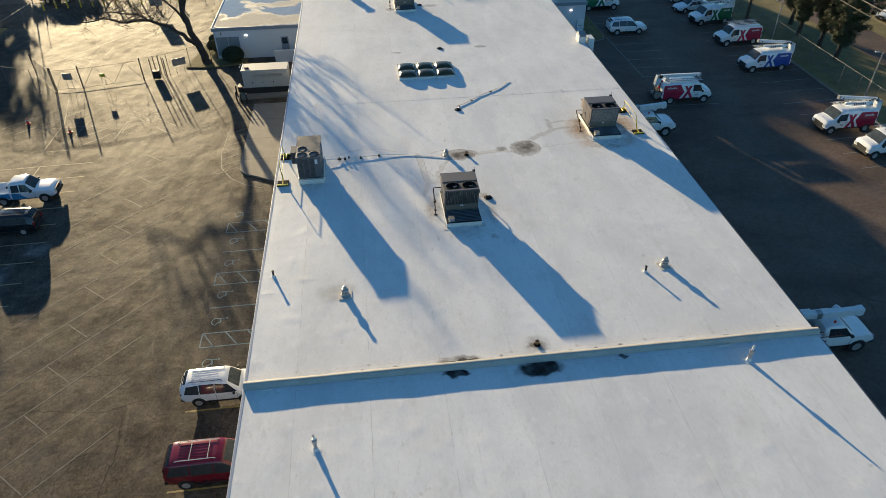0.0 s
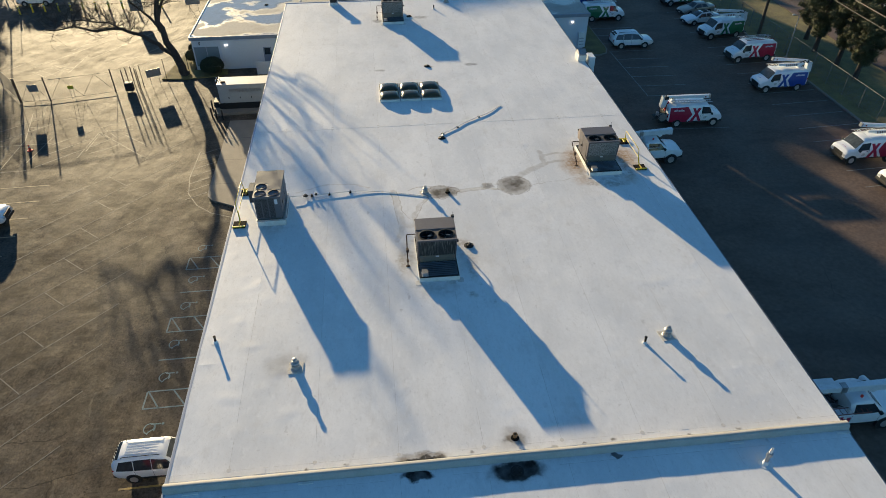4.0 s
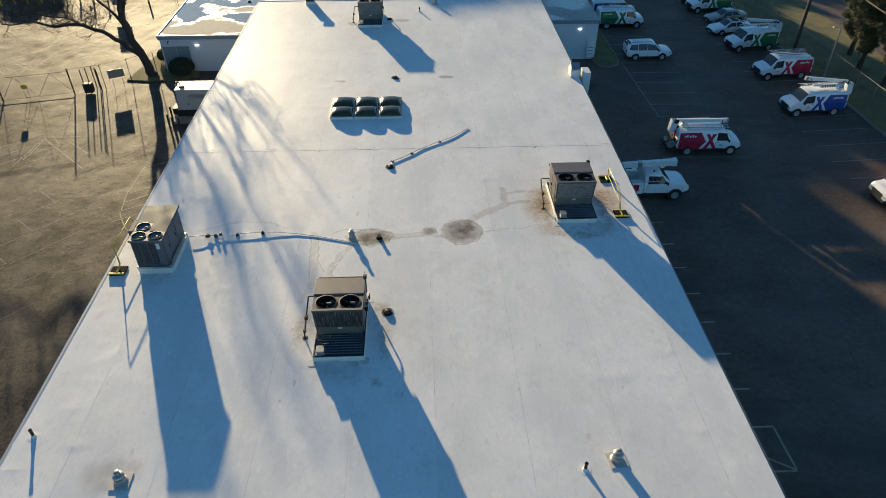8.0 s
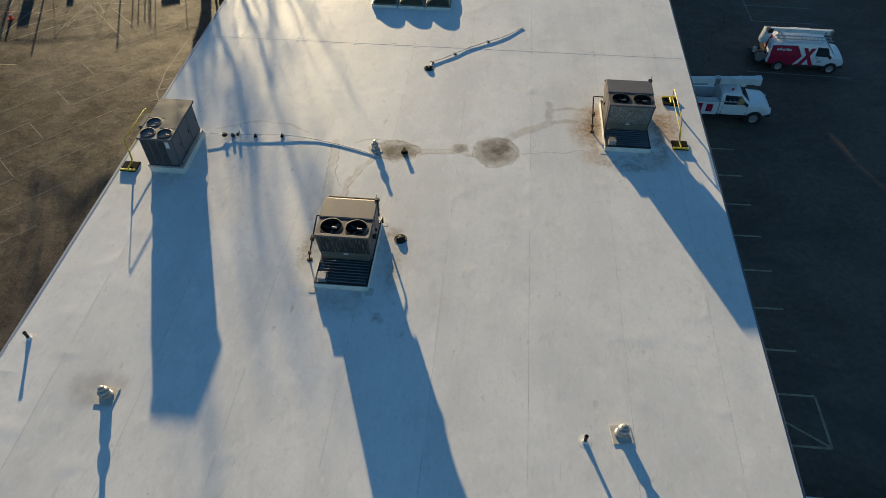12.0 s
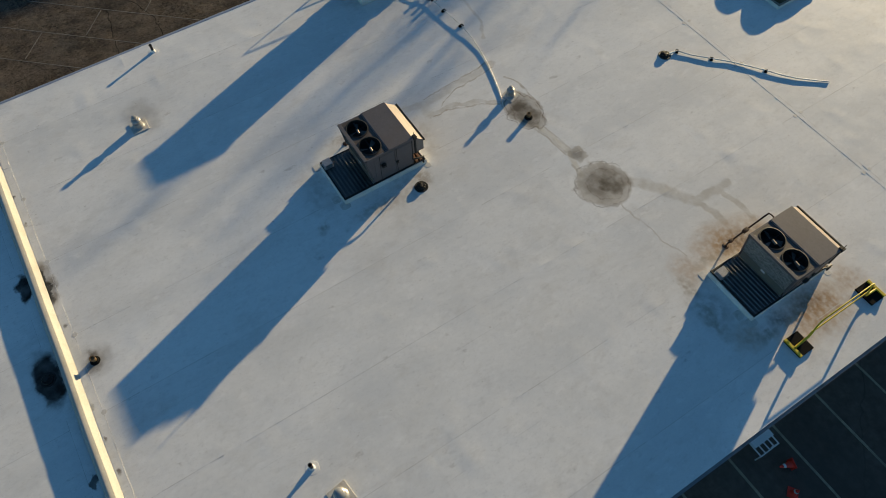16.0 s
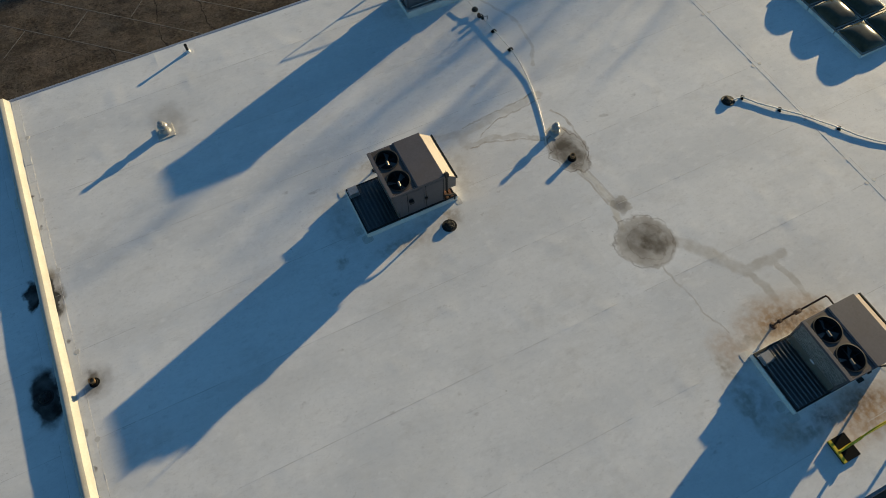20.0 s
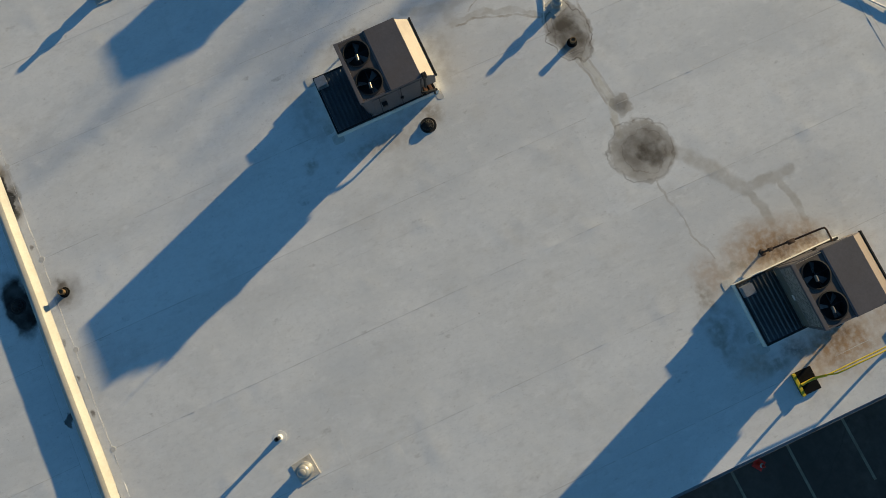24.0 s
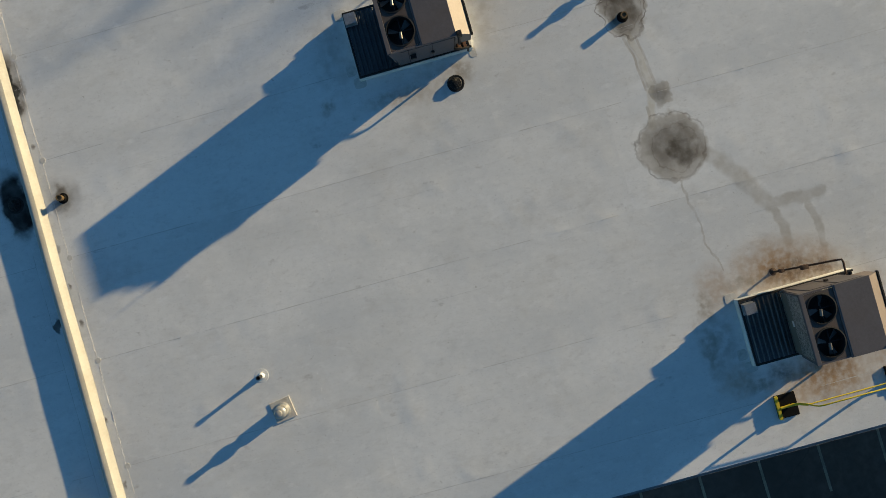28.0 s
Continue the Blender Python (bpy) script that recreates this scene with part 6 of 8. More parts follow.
def cargo_van(loc, heading, wrap, label, lift=True, group="service vans", rack=True, tilt=0.11, gear=False):
    """A full-size panel van; wrap colours its rear half."""
    v = thing("service_van", label, "van", loc, heading, group)
    b = Body(SHAPES["van"])
    fit_out(v, b, P_WHITE, (-1.83, 1.67), 0.40, [[(0.36, 1.31), (1.36, 1.31), (1.08, 1.90), (0.36, 1.96)]], [("windscreen", 1.0, 1.60, 0.93, 0.98)], (0.76, 0.98), mirror=(1.28, 1.26), seams=(0.32,), blunt=True)
    part("bonnet_seam", B(1.76, 2.10, -0.012, 0.012, 1.2, 1.345), M_TRIM, v)
    if wrap:
        for s in (-1, 1):
            part("wrap_panel", b.plate(bmesh.new(), [(-2.66, 0.56), (-1.00, 0.56), (-0.52, 1.26), (-1.00, 2.0), (-2.66, 1.94)], s, 0.0), wrap, v, "coloured rear wrap with an arrow-shaped edge")
            bm = bmesh.new()
            b.plate(bm, [(-0.66, 0.56), (-0.38, 0.56), (0.26, 1.86), (-0.02, 1.86)], s, 0.004)
            part("cross_bar", bm, wrap, v)
            bm = bmesh.new()
            b.plate(bm, [(0.16, 0.56), (0.44, 0.56), (-0.30, 1.86), (-0.56, 1.86)], s, 0.002)
            part("cross_bar", bm, wrap, v)
            for d, wd, ht in ((0.0, 0.14, 0.13), (0.18, 0.10, 0.19), (0.32, 0.04, 0.17), (0.40, 0.14, 0.13), (0.58, 0.04, 0.17), (0.66, 0.10, 0.18), (0.80, 0.14, 0.13)):
                part("letter_bar", b.plate(bmesh.new(), [(-2.30 + d, 1.60), (-2.30 + d + wd, 1.60), (-2.30 + d + wd, 1.60 + ht), (-2.30 + d, 1.60 + ht)], s, 0.006), M_LABEL, v, "plain white bar of lettering")
            part("chevron_gap", b.plate(bmesh.new(), [(-0.92, 0.56), (-0.82, 0.56), (-0.36, 1.26), (-0.48, 1.26)], s, 0.008), P_WHITE, v)
            for k, (wd, z) in enumerate(((0.34, 0.98), (0.26, 0.91), (0.30, 0.84))):
                part("letter_bar", b.plate(bmesh.new(), [(0.62, z), (0.62 + wd, z), (0.62 + wd, z + 0.035), (0.62, z + 0.035)], s, 0.004), M_GALV, v, "plain grey bar of small lettering")
            part("door_handle", b.plate(bmesh.new(), [(0.42, 1.16), (0.56, 1.16), (0.56, 1.20), (0.42, 1.20)], s, 0.02), M_TRIM, v)
        part("bonnet_badge", B(1.86, 2.04, -0.24, 0.24, 1.27, 1.362), wrap, v)
    if rack:
        for x in (-2.2, -0.8, 0.5):
            part("rack_bar", T([(x, -0.88, 2.04), (x, -0.86, 2.34), (x, 0.86, 2.34), (x, 0.88, 2.04)], 0.025, 6), M_FIBRE, v, smooth=50)
        ladder(v, (-2.6, -0.58, 2.40), (1.2, -0.58, 2.40), 0.42)
        if not lift:
            ladder(v, (-2.5, 0.35, 2.40), (0.9, 0.35, 2.40), 0.42, M_LADDER)
    if lift:
        lift_boom(v, 2.20, -2.5, 4.0, tilt)
        rear_gear(v) if gear else part("step_bumper", B(-3.35, -2.86, -0.8, 0.8, 0.46, 0.54, 0.02), M_TRIM, v)
    return v


def wagon(loc, heading, kind, mat, label, cat="car", scale=1.0, rails=True, group="parked cars"):
    v = thing({"suv": "parked_car", "minivan": "minivan"}.get(kind, "parked_car"), label, cat, loc, heading, group)
    v.scale = (scale, scale, scale)
    b = Body(SHAPES[kind])
    if kind == "suv":
        fit_out(v, b, mat, (-1.42, 1.40), 0.36, [[(-2.18, 1.12), (-1.27, 1.09), (-1.27, 1.66), (-1.98, 1.61)], [(-1.22, 1.09), (-0.30, 1.09), (-0.30, 1.69), (-1.22, 1.67)], [(-0.26, 1.09), (1.02, 1.08), (0.50, 1.60), (-0.26, 1.69)]], [("windscreen", 0.54, 1.14, 0.88, 0.93), ("rear_window", -2.37, -2.02, 0.86, 0.88)], (0.68, 0.88), mirror=(0.85, 1.06), seams=(-0.28, -1.24, 0.98))
    else:
        fit_out(v, b, mat, (-1.50, 1.53), 0.35, [[(-2.28, 1.12), (-1.16, 1.09), (-1.16, 1.66), (-2.08, 1.60)], [(-1.11, 1.09), (0.02, 1.09), (0.02, 1.68), (-1.11, 1.67)], [(0.07, 1.09), (1.30, 1.06), (0.62, 1.56), (0.07, 1.68)]], [("windscreen", 0.60, 1.54, 0.88, 0.94), ("rear_window", -2.43, -2.12, 0.86, 0.88)], (0.60, 0.78), mirror=(1.05, 1.04), seams=(0.04, -1.14, 1.25))
    if rails:
        for s in (-1, 1):
            part("roof_rail", T([(-1.85, s * 0.58, 1.76), (-1.75, s * 0.58, 1.85), (0.1, s * 0.58, 1.87), (0.2, s * 0.58, 1.80)], 0.022, 6), M_TRIM if kind == "suv" else M_RIM, v, smooth=50)
        for x in ((-1.1, -0.2) if kind == "minivan" else ()):
            part("rack_bar", T([(x, -0.58, 1.88), (x, 0.58, 1.88)], 0.02, 6), M_RIM, v)
    for k in range(5):
        part("roof_rib", B(-1.7, 0.0, -0.36 + 0.18 * k - 0.012, -0.36 + 0.18 * k + 0.012, 1.78, 1.832), mat, v)
    return v


def sedan(loc, heading, mat, label, soft_top=False):
    v = thing("parked_car", label, "car", loc, heading, "parked cars")
    b = Body(SHAPES["sedan"])
    fit_out(v, b, mat, (-1.38, 1.42), 0.33, [[(-1.25, 0.98), (-0.30, 0.98), (-0.30, 1.34), (-0.86, 1.33)], [(-0.22, 0.98), (0.92, 0.98), (0.36, 1.33), (-0.22, 1.35)]], [("windscreen", 0.36, 1.10, 0.90, 0.96), ("rear_window", -1.58, -0.92, 0.92, 0.88)], (0.56, 0.70), mirror=(0.80, 0.96), seams=(-0.26, 0.95))
    if soft_top:
        part("fabric_top", b.pane(-0.95, 0.34, 0.96, 0.96, 0.014), M_TRIM, v, "black fabric top")
    return v


def pickup(loc, heading, label):
    v = thing("pickup_truck", label, "truck", loc, heading, "parked cars")
    b = Body(SHAPES["pickup_cab"])
    fit_out(v, b, P_WHITE, (1.45,), 0.39, [[(-0.88, 1.16), (-0.28, 1.16), (-0.28, 1.74), (-0.85, 1.72)], [(-0.20, 1.16), (0.75, 1.16), (0.28, 1.70), (-0.20, 1.75)]], [("windscreen", 0.29, 0.90, 0.88, 0.94)], (0.80, 0.98), mirror=(0.62, 1.14), tail=False, seams=(-0.24, 0.80), blunt=True)
    bm = bmesh.new()
    for y0, y1 in ((-0.97, -0.89), (0.89, 0.97)):
        box(bm, -2.95, -1.06, y0, y1, 0.55, 1.16, 0.03)
    box(bm, -2.98, -2.90, -0.885, 0.885, 0.55, 1.16, 0.03)
    box(bm, -2.9, -1.06, -0.885, 0.885, 0.55, 0.62)
    part("load_bed", bm, P_WHITE, v, "open white load bed")
    for s in (-1, 1):
        y = s * 0.975
        part("wrap_panel", slab(bmesh.new(), [(-2.9, min(y, y + s * 0.012)), (-1.1, min(y, y + s * 0.012)), (-1.1, max(y, y + s * 0.012)), (-2.9, max(y, y + s * 0.012))], 0.60, 1.08), P_SKY, v, "light blue side wrap")
        part("wrap_panel", b.plate(bmesh.new(), [(-0.95, 0.52), (0.2, 0.52), (-0.4, 1.05), (-0.95, 1.05)], s, 0.0), P_SKY, v)
        part("wheel_arch", T([(-1.75, s * 0.86, 0.39), (-1.75, s * 0.991, 0.39)], 0.455, 20), M_TRIM, v)
        wheel(v, -1.75, s * 0.90, 0.39, s)
        part("tail_light", B(-2.995, -2.92, s * 0.93 - 0.06, s * 0.93 + 0.05, 0.75, 1.1, 0.01), M_TAIL, v)
    return v


def bucket_truck(loc, heading, label, reel=False):
    """A heavy service truck: cab, boxed body with side ladders, folded lift."""
    v = thing("bucket_truck", label, "truck", loc, heading, "bucket trucks")
    b = Body(SHAPES["truck_cab"])
    fit_out(v, b, P_WHITE, (1.52,), 0.46, [[(-0.62, 1.44), (0.86, 1.44), (0.40, 1.98), (-0.62, 2.02)]], [("windscreen", 0.40, 1.0, 0.88, 0.94)], (0.92, 1.14), mirror=(0.74, 1.44), tail=False, seams=(-0.66, 0.9), blunt=True)
    part("chassis", B(-4.6, -0.8, -0.55, 0.55, 0.5, 0.78), M_BLACK, v)
    for s in (-1, 1):
        y0, y1 = (-1.12, -0.62) if s < 0 else (0.62, 1.12)
        part("side_locker", B(-4.7, -0.95, y0, y1, 0.72, 1.62, 0.03), P_WHITE, v, "white side lockers")
        ys = s * 1.125
        for k in range(4):
            x = -4.6 + k * 0.9
            part("locker_door", B(x, x + 0.84, min(ys, ys + s * 0.012), max(ys, ys + s * 0.012), 0.86, 1.56, 0.004), P_WHITE if (k != 2 or reel) else P_RED, v)
        part("cross_bar", slab(bmesh.new(), [(-1.7, min(ys + s * 0.014, ys + s * 0.024)), (-1.3, min(ys + s * 0.014, ys + s * 0.024)), (-1.3, max(ys + s * 0.014, ys + s * 0.024)), (-1.7, max(ys + s * 0.014, ys + s * 0.024))], 0.95, 1.5), P_RED, v)
        for x in (-2.9,):
            part("wheel_arch", T([(x, s * 0.9, 0.46), (x, s * 1.132, 0.46)], 0.54, 20), M_TRIM, v)
            wheel(v, x, s * 1.04, 0.46, s)
    part("deck", B(-4.7, -0.95, -0.615, 0.615, 0.80, 0.90), M_DECK, v)
    ladder(v, (-4.4, -0.98, 1.72), (0.1, -0.98, 1.78), 0.40, M_LADDER if reel else M_ALU, 16)
    for x in (-3.6, -0.9):
        part("ladder_bracket", T([(x, -1.1, 1.60), (x, -1.1, 1.80), (x, -0.72, 1.80)], 0.03, 5), M_FIBRE, v)
    if reel:
        for x in (-2.1, -1.45):
            r = T([(x, -0.30, 1.25), (x, 0.30, 1.25)], 0.30, 18)
            rl = part("cable_reel", r, M_BLACK, v, "black coil of cable on a reel")
            for s in (-1, 1):
                part("reel_flange", T([(x, s * 0.31, 1.25), (x, s * 0.34, 1.25)], 0.38, 18), M_GALV, rl)
        part("tool_tray", B(-4.2, -0.75, 0.66, 1.10, 1.64, 1.92, 0.03), M_FIBRE, v, "long white tool tray")
        rndc = random.Random(4)
        for k in range(7):
            c = Vector((-1.2 + rndc.uniform(-0.5, 0.6), rndc.uniform(-0.35, 0.4), 1.0 + 0.06 * k))
            rr = rndc.uniform(0.22, 0.36)
            part("cable_loop", T([(c.x + rr * math.cos(a), c.y + rr * math.sin(a), c.z + 0.08 * math.sin(2 * a + k)) for a in np.linspace(0, 6.28, 13)], 0.022, 5), M_BLACK, v)
        for k, w_ in enumerate((0.22, 0.16, 0.10, 0.16, 0.10, 0.16, 0.2)):
            x = -2.5 + 0.24 * k
            part("letter_bar", B(x, x + w_, -1.150, -1.139, 0.95 + 0.03 * (k % 2), 1.42 - 0.05 * (k % 3)), P_RED, v)
    ped = part("turret", LA([(0.40, 0.9), (0.40, 1.3), (0.28, 1.4), (0.28, 2.25)], 18, (-3.9, 0.1, 0)), M_FIBRE, v, "white lift turret", smooth=40)
    m = Matrix.Translation((-3.9, 0.30, 2.25)) @ Matrix.Rotation(-0.02, 4, "Y")
    part("lower_arm", arm(-0.3, 4.3, 0.38, 0.26, 0.42, 0.28, m), M_FIBRE, ped)
    m = Matrix.Translation((-3.6, -0.12, 2.55)) @ Matrix.Rotation(-0.07, 4, "Y") @ Matrix.Rotation(-0.05, 4, "Z")
    part("upper_arm", arm(-0.6, 4.9, 0.24, 0.38, 0.26, 0.46, m), M_FIBRE, ped)
    part("arm_end_cap", B(4.6, 4.95, -0.21, 0.21, -0.25, 0.25, 0.03, m), M_FIBRE, ped)
    part("arm_band", B(2.2, 2.5, -0.185, 0.185, -0.215, 0.215, 0.01, m), M_GALV, ped)
    part("hydraulic_ram", T([(-3.4, 0.30, 1.95), (-1.6, 0.30, 2.06)], 0.07, 10), M_BLACK, ped, smooth=50)
    part("arm_joint", T([(0.35, -0.42, 2.62), (0.35, 0.5, 2.42)], 0.20, 14), M_FIBRE, ped)
    part("hose", T([(-3.2, -0.1, 2.3), (-1.5, 0.05, 2.5), (0.2, 0.1, 2.7), (0.4, 0.0, 2.4)], 0.03, 5), M_BLACK, ped)
    bk = LA([(0.42, 0), (0.50, 0.15), (0.53, 1.05), (0.56, 1.1), (0.52, 1.1), (0.48, 0.2)], 4)
    bmesh.ops.transform(bk, matrix=Matrix.Translation((-4.75, -0.1, 1.6)) @ Matrix.Rotation(radians(45), 4, "Z"), verts=bk.verts)
    part("bucket", bk, M_FIBRE, ped, "white fibreglass work bucket")
    for s in (-1, 1):
        part("beacon", LA([(0.07, 2.2), (0.07, 2.3), (0.03, 2.34)], 10, (-0.2, s * 0.5, 0)), M_ORANGE, v, "orange beacon")
    return v


# east lot
cargo_van((38.37, 57.88, GE), -1, P_RED, "white van with red rear wrap, ladders and folded lift", tilt=-0.015, gear=True)
cargo_van((50.07, 64.27, GE), 183.8, P_BLUE, "white service van with a blue rear wrap and a folded lift")
cargo_van((50.82, 72.14, GE), 185.5, P_RED, "white service van with a red rear wrap and a roof rack", lift=False)
cargo_van((50.73, 79.44, GE), 189.5, P_GREEN, "white service van with a green rear wrap and a folded lift")
cargo_van((50.33, 49.80, GE), 182.6, P_RED, "white service van with a red rear wrap parked by the fence")
cargo_van((51.45, 45.00, GE), 183, None, "plain white service van with a ladder rack", lift=False)
cargo_van((50.66, 92.00, GE), 189, P_GREEN, "white service van with a green rear wrap at the far kerb", lift=False)
cargo_van((38.66, 86.97, GE), 0, P_GREEN, "green and white service van with ladders beside the low building", lift=False)
cargo_van((38.55, 89.85, GE), 0, P_BLUE, "blue and white service van with ladders beside the low building", lift=False)
wagon((39.05, 77.48, GE), 0, "suv", P_WHITE, "white sport utility vehicle parked in the east lot")
sedan((50.55, 84.35, GE), 190, P_WHITE, "white convertible with a black fabric top", True)
sedan((51.45, 87.95, GE), 193, P_BEIGE, "beige sedan parked along the fence")
sedan((50.9, 95.7, GE), 188, P_DARK, "black sedan at the far end of the fence row")
bucket_truck((31.90, 51.45, GE), 0, "white bucket truck with a red cross and side ladder")
bucket_truck((32.80, 23.80, GE), 0, "white bucket truck with cable reels and a red-brown ladder", True)
# west lot
wagon((-3.30, 25.12, G), 0, "suv", P_WHITE, "white compact sport utility vehicle nosed up to the building", scale=0.92)
wagon((-2.85, 19.85, G), 0, "minivan", P_MAROON, "dark red minivan with roof rails nosed up to the building", "minivan")
wagon((-22.30, 43.95, G), 180, "suv", P_DARK, "dark grey wagon parked in the shade", scale=0.93)
wagon((-22.20, 25.80, G), 0, "suv", P_SILVER, "silver compact sport utility vehicle in a marked stall", scale=0.95)
sedan((-22.55, 31.0, G), 0, P_SILVER, "silver sedan in a marked stall")
pickup((-22.45, 48.65, G), 3, "white pickup truck with a light blue wrap")
wagon((-37.8, 103.8, G), 180, "suv", P_WHITE, "white and green utility vehicle on the road behind the lot", rails=False)
# beyond the road
wagon((75.1, 77.4, GE), 200, "suv", P_WHITE, "white vehicle parked beyond the road", rails=False)
sedan((75.6, 73.0, GE), 200, P_MAROON, "red car parked beyond the road")
cargo_van((77.5, 84.7, GE), 200, None, "white van parked beyond the road", lift=False, group="parked cars", rack=False)

# ---- painted lines of the lots ----
def lines(name, segs, mat, label, w=0.10, z=G):
    t = thing(name, label, "road marking", kind="structure")
    for p, q in segs:
        part("line", stripe(bmesh.new(), p, q, w, z + 0.001), mat, t)
    return t


# east lot
lines("stall_lines_east", [((26.85, 40.22 - 2.49 * k), (31.85, 40.3 - 2.49 * k)) for k in range(-3, 4)], M_EASTLINE, "faded yellow stall lines beside the building", 0.11, GE)
lines("stall_lines_east", [((36.2, 76.0 - 2.43 * k), (41.25, 75.85 - 2.42 * k)) for k in range(0, 6)] + [((36.13, 76.0), (36.35, 63.8)), ((34.46, 56.7), (41.56, 56.44)), ((36.1, 78.6), (41.2, 78.5)), ((36.1, 81.1), (41.2, 81.0)), ((36.1, 83.6), (41.2, 83.5))], M_GREYLINE, "faded white stall lines in the dark lot", 0.10, GE)
lines("stall_lines_east", [((47.9, 42.7 + 2.55 * k), (54.0, 43.1 + 2.55 * k)) for k in range(0, 22)], M_GREYLINE, "faded stall lines along the fence", 0.10, GE)
lines("hatched_bay", [((26.85, 27.92), (32.1, 27.93)), ((32.1, 27.95), (32.05, 30.43)), ((32.05, 30.43), (26.85, 30.4)), ((32.05, 28.0), (28.2, 30.4)), ((26.85, 22.75), (32.0, 22.8))], M_EASTLINE, "faded yellow hatched bay beside the building", 0.11, GE)
# west lot
segs = [((-28.45, 27.15 + 2.41 * k), (-19.08, 27.37 + 2.425 * k)) for k in range(0, 12)] + [((-23.85, 25.0), (-23.6, 54.0))]
lines("stall_lines_west", segs, M_TANLINE, "faded yellow stall lines of the double parking row", 0.10)
lines("stall_lines_west", [((-40.0, 17.35 + 2.415 * k), (-35.1, 17.4 + 2.415 * k)) for k in range(0, 9)], M_TANLINE, "faded stall lines along the west edge of the lot", 0.10)
curve = [(-27.2, 15.2), (-26.3, 17.2), (-25.4, 19.4), (-24.75, 20.95), (-23.85, 22.25), (-22.76, 23.05), (-21.4, 23.42), (-20.2, 23.6), (-19.4, 23.85), (-19.1, 24.3), (-19.35, 24.8), (-20.0, 25.02)]
hatch = list(zip(curve, curve[1:])) + [((-28.6, 24.82), (-20.0, 25.04)), ((-29.6, 16.5), (-28.6, 24.82))]
hatch += [((-20.58, 24.98), (-19.75, 23.85)), ((-22.0, 24.98), (-21.15, 23.55)), ((-23.25, 24.92), (-22.1, 23.35)), ((-24.5, 24.9), (-23.1, 23.0)), ((-25.75, 24.88), (-23.8, 22.45)), ((-27.0, 24.85), (-24.2, 21.9)), ((-28.2, 24.4), (-24.75, 20.95)), ((-28.8, 23.05), (-25.35, 19.6)), ((-29.1, 21.1), (-26.1, 17.8)), ((-29.3, 19.0), (-26.8, 16.2))]
lines("hatched_island", hatch, M_TANLINE, "faded yellow hatched end of a parking row", 0.10)
diag = []
for k in range(-1, 10):
    y = 51.16 - 3.755 * k
    diag += [((-18.0, y - 3.8), (-9.2, y + 5.85)), ((-14.5, y - 0.05), (-12.75, y - 1.55))]
lines("stall_lines_west", diag, M_WHITELINE, "worn white slanted stall lines on sunlit asphalt", 0.06)
diag = [((-21.5, 57.2 + 0.1 * k + 1.9 * k), (-15.0, 62.9 + 1.9 * k)) for k in range(3)] + [((-17.9, 59.6), (-17.6, 63.2)), ((-17.6, 63.2), (-12.4, 58.0)), ((-24.5, 82.0), (-17.5, 92.5)), ((-20.5, 80.0), (-13.5, 90.5)), ((-27.5, 85.0), (-22.5, 92.5)), ((-30, 80), (-24, 88)), ((-32.5, 80), (-30.5, 83)), ((-31.0, 79), (-29.0, 82)), ((-29.5, 78), (-27.5, 81)), ((-28, 77), (-26, 80)), ((-30.0, 62.0), (-24.5, 66.8)), ((-28.5, 60.5), (-23.0, 65.5))]
diag += [((-18.3, 58.5), (-17.8, 63.3)), ((-17.8, 63.3), (-14.7, 63.6)), ((-17.6, 63.1), (-16.7, 62.1)), ((-17.2, 63.7), (-15.7, 61.9)), ((-15.5, 62.8), (-12.6, 60.2)), ((-17.5, 59.2), (-16.0, 60.0)), ((-16.0, 60.0), (-14.9, 61.1)), ((-22.5, 58.0), (-21.8, 62.9)), ((-24.3, 56.8), (-24.2, 62.5)), ((-24.2, 62.5), (-25.6, 68.3)), ((-25.0, 65.1), (-23.8, 65.0)), ((-26.7, 61.4), (-21.1, 61.6)), ((-24.4, 56.6), (-22.0, 56.7)), ((-29.6, 79.0), (-27.5, 77.2)), ((-29.1, 79.5), (-26.6, 77.7)), ((-28.3, 80.4), (-25.8, 78.5)), ((-27.7, 80.6), (-25.6, 79.1)), ((-27.0, 80.6), (-24.6, 82.9)), ((-25.5, 78.2), (-24.9, 83.5)), ((-22.1, 80.9), (-20.4, 82.7)), ((-27.9, 79.8), (-24.5, 79.9)), ((-22.2, 66.4), (-20.6, 66.8))]
lines("worn_lines_west", diag, M_CREAMLINE, "worn white lines in the gated yard", 0.09)
for y0, y1 in ((41.35, 42.68), (35.1, 36.4), (29.0, 30.25)):
    lines("access_aisle", [((-5.46, y0), (-0.9, y0 + 0.05)), ((-5.46, y1), (-0.9, y1 + 0.05)), ((-5.46, y0), (-5.46, y1)), ((-5.4, y1), (-4.6, y0)), ((-4.0, y1), (-3.1, y0)), ((-2.6, y1), (-1.7, y0))], M_BLUELINE, "worn blue access aisle beside the building", 0.09)
lines("stall_lines_blue", [((-5.4, 32.7), (-0.9, 32.75)), ((-5.4, 38.9), (-0.9, 38.95))], M_BLUELINE, "worn blue stall lines beside the building", 0.09)


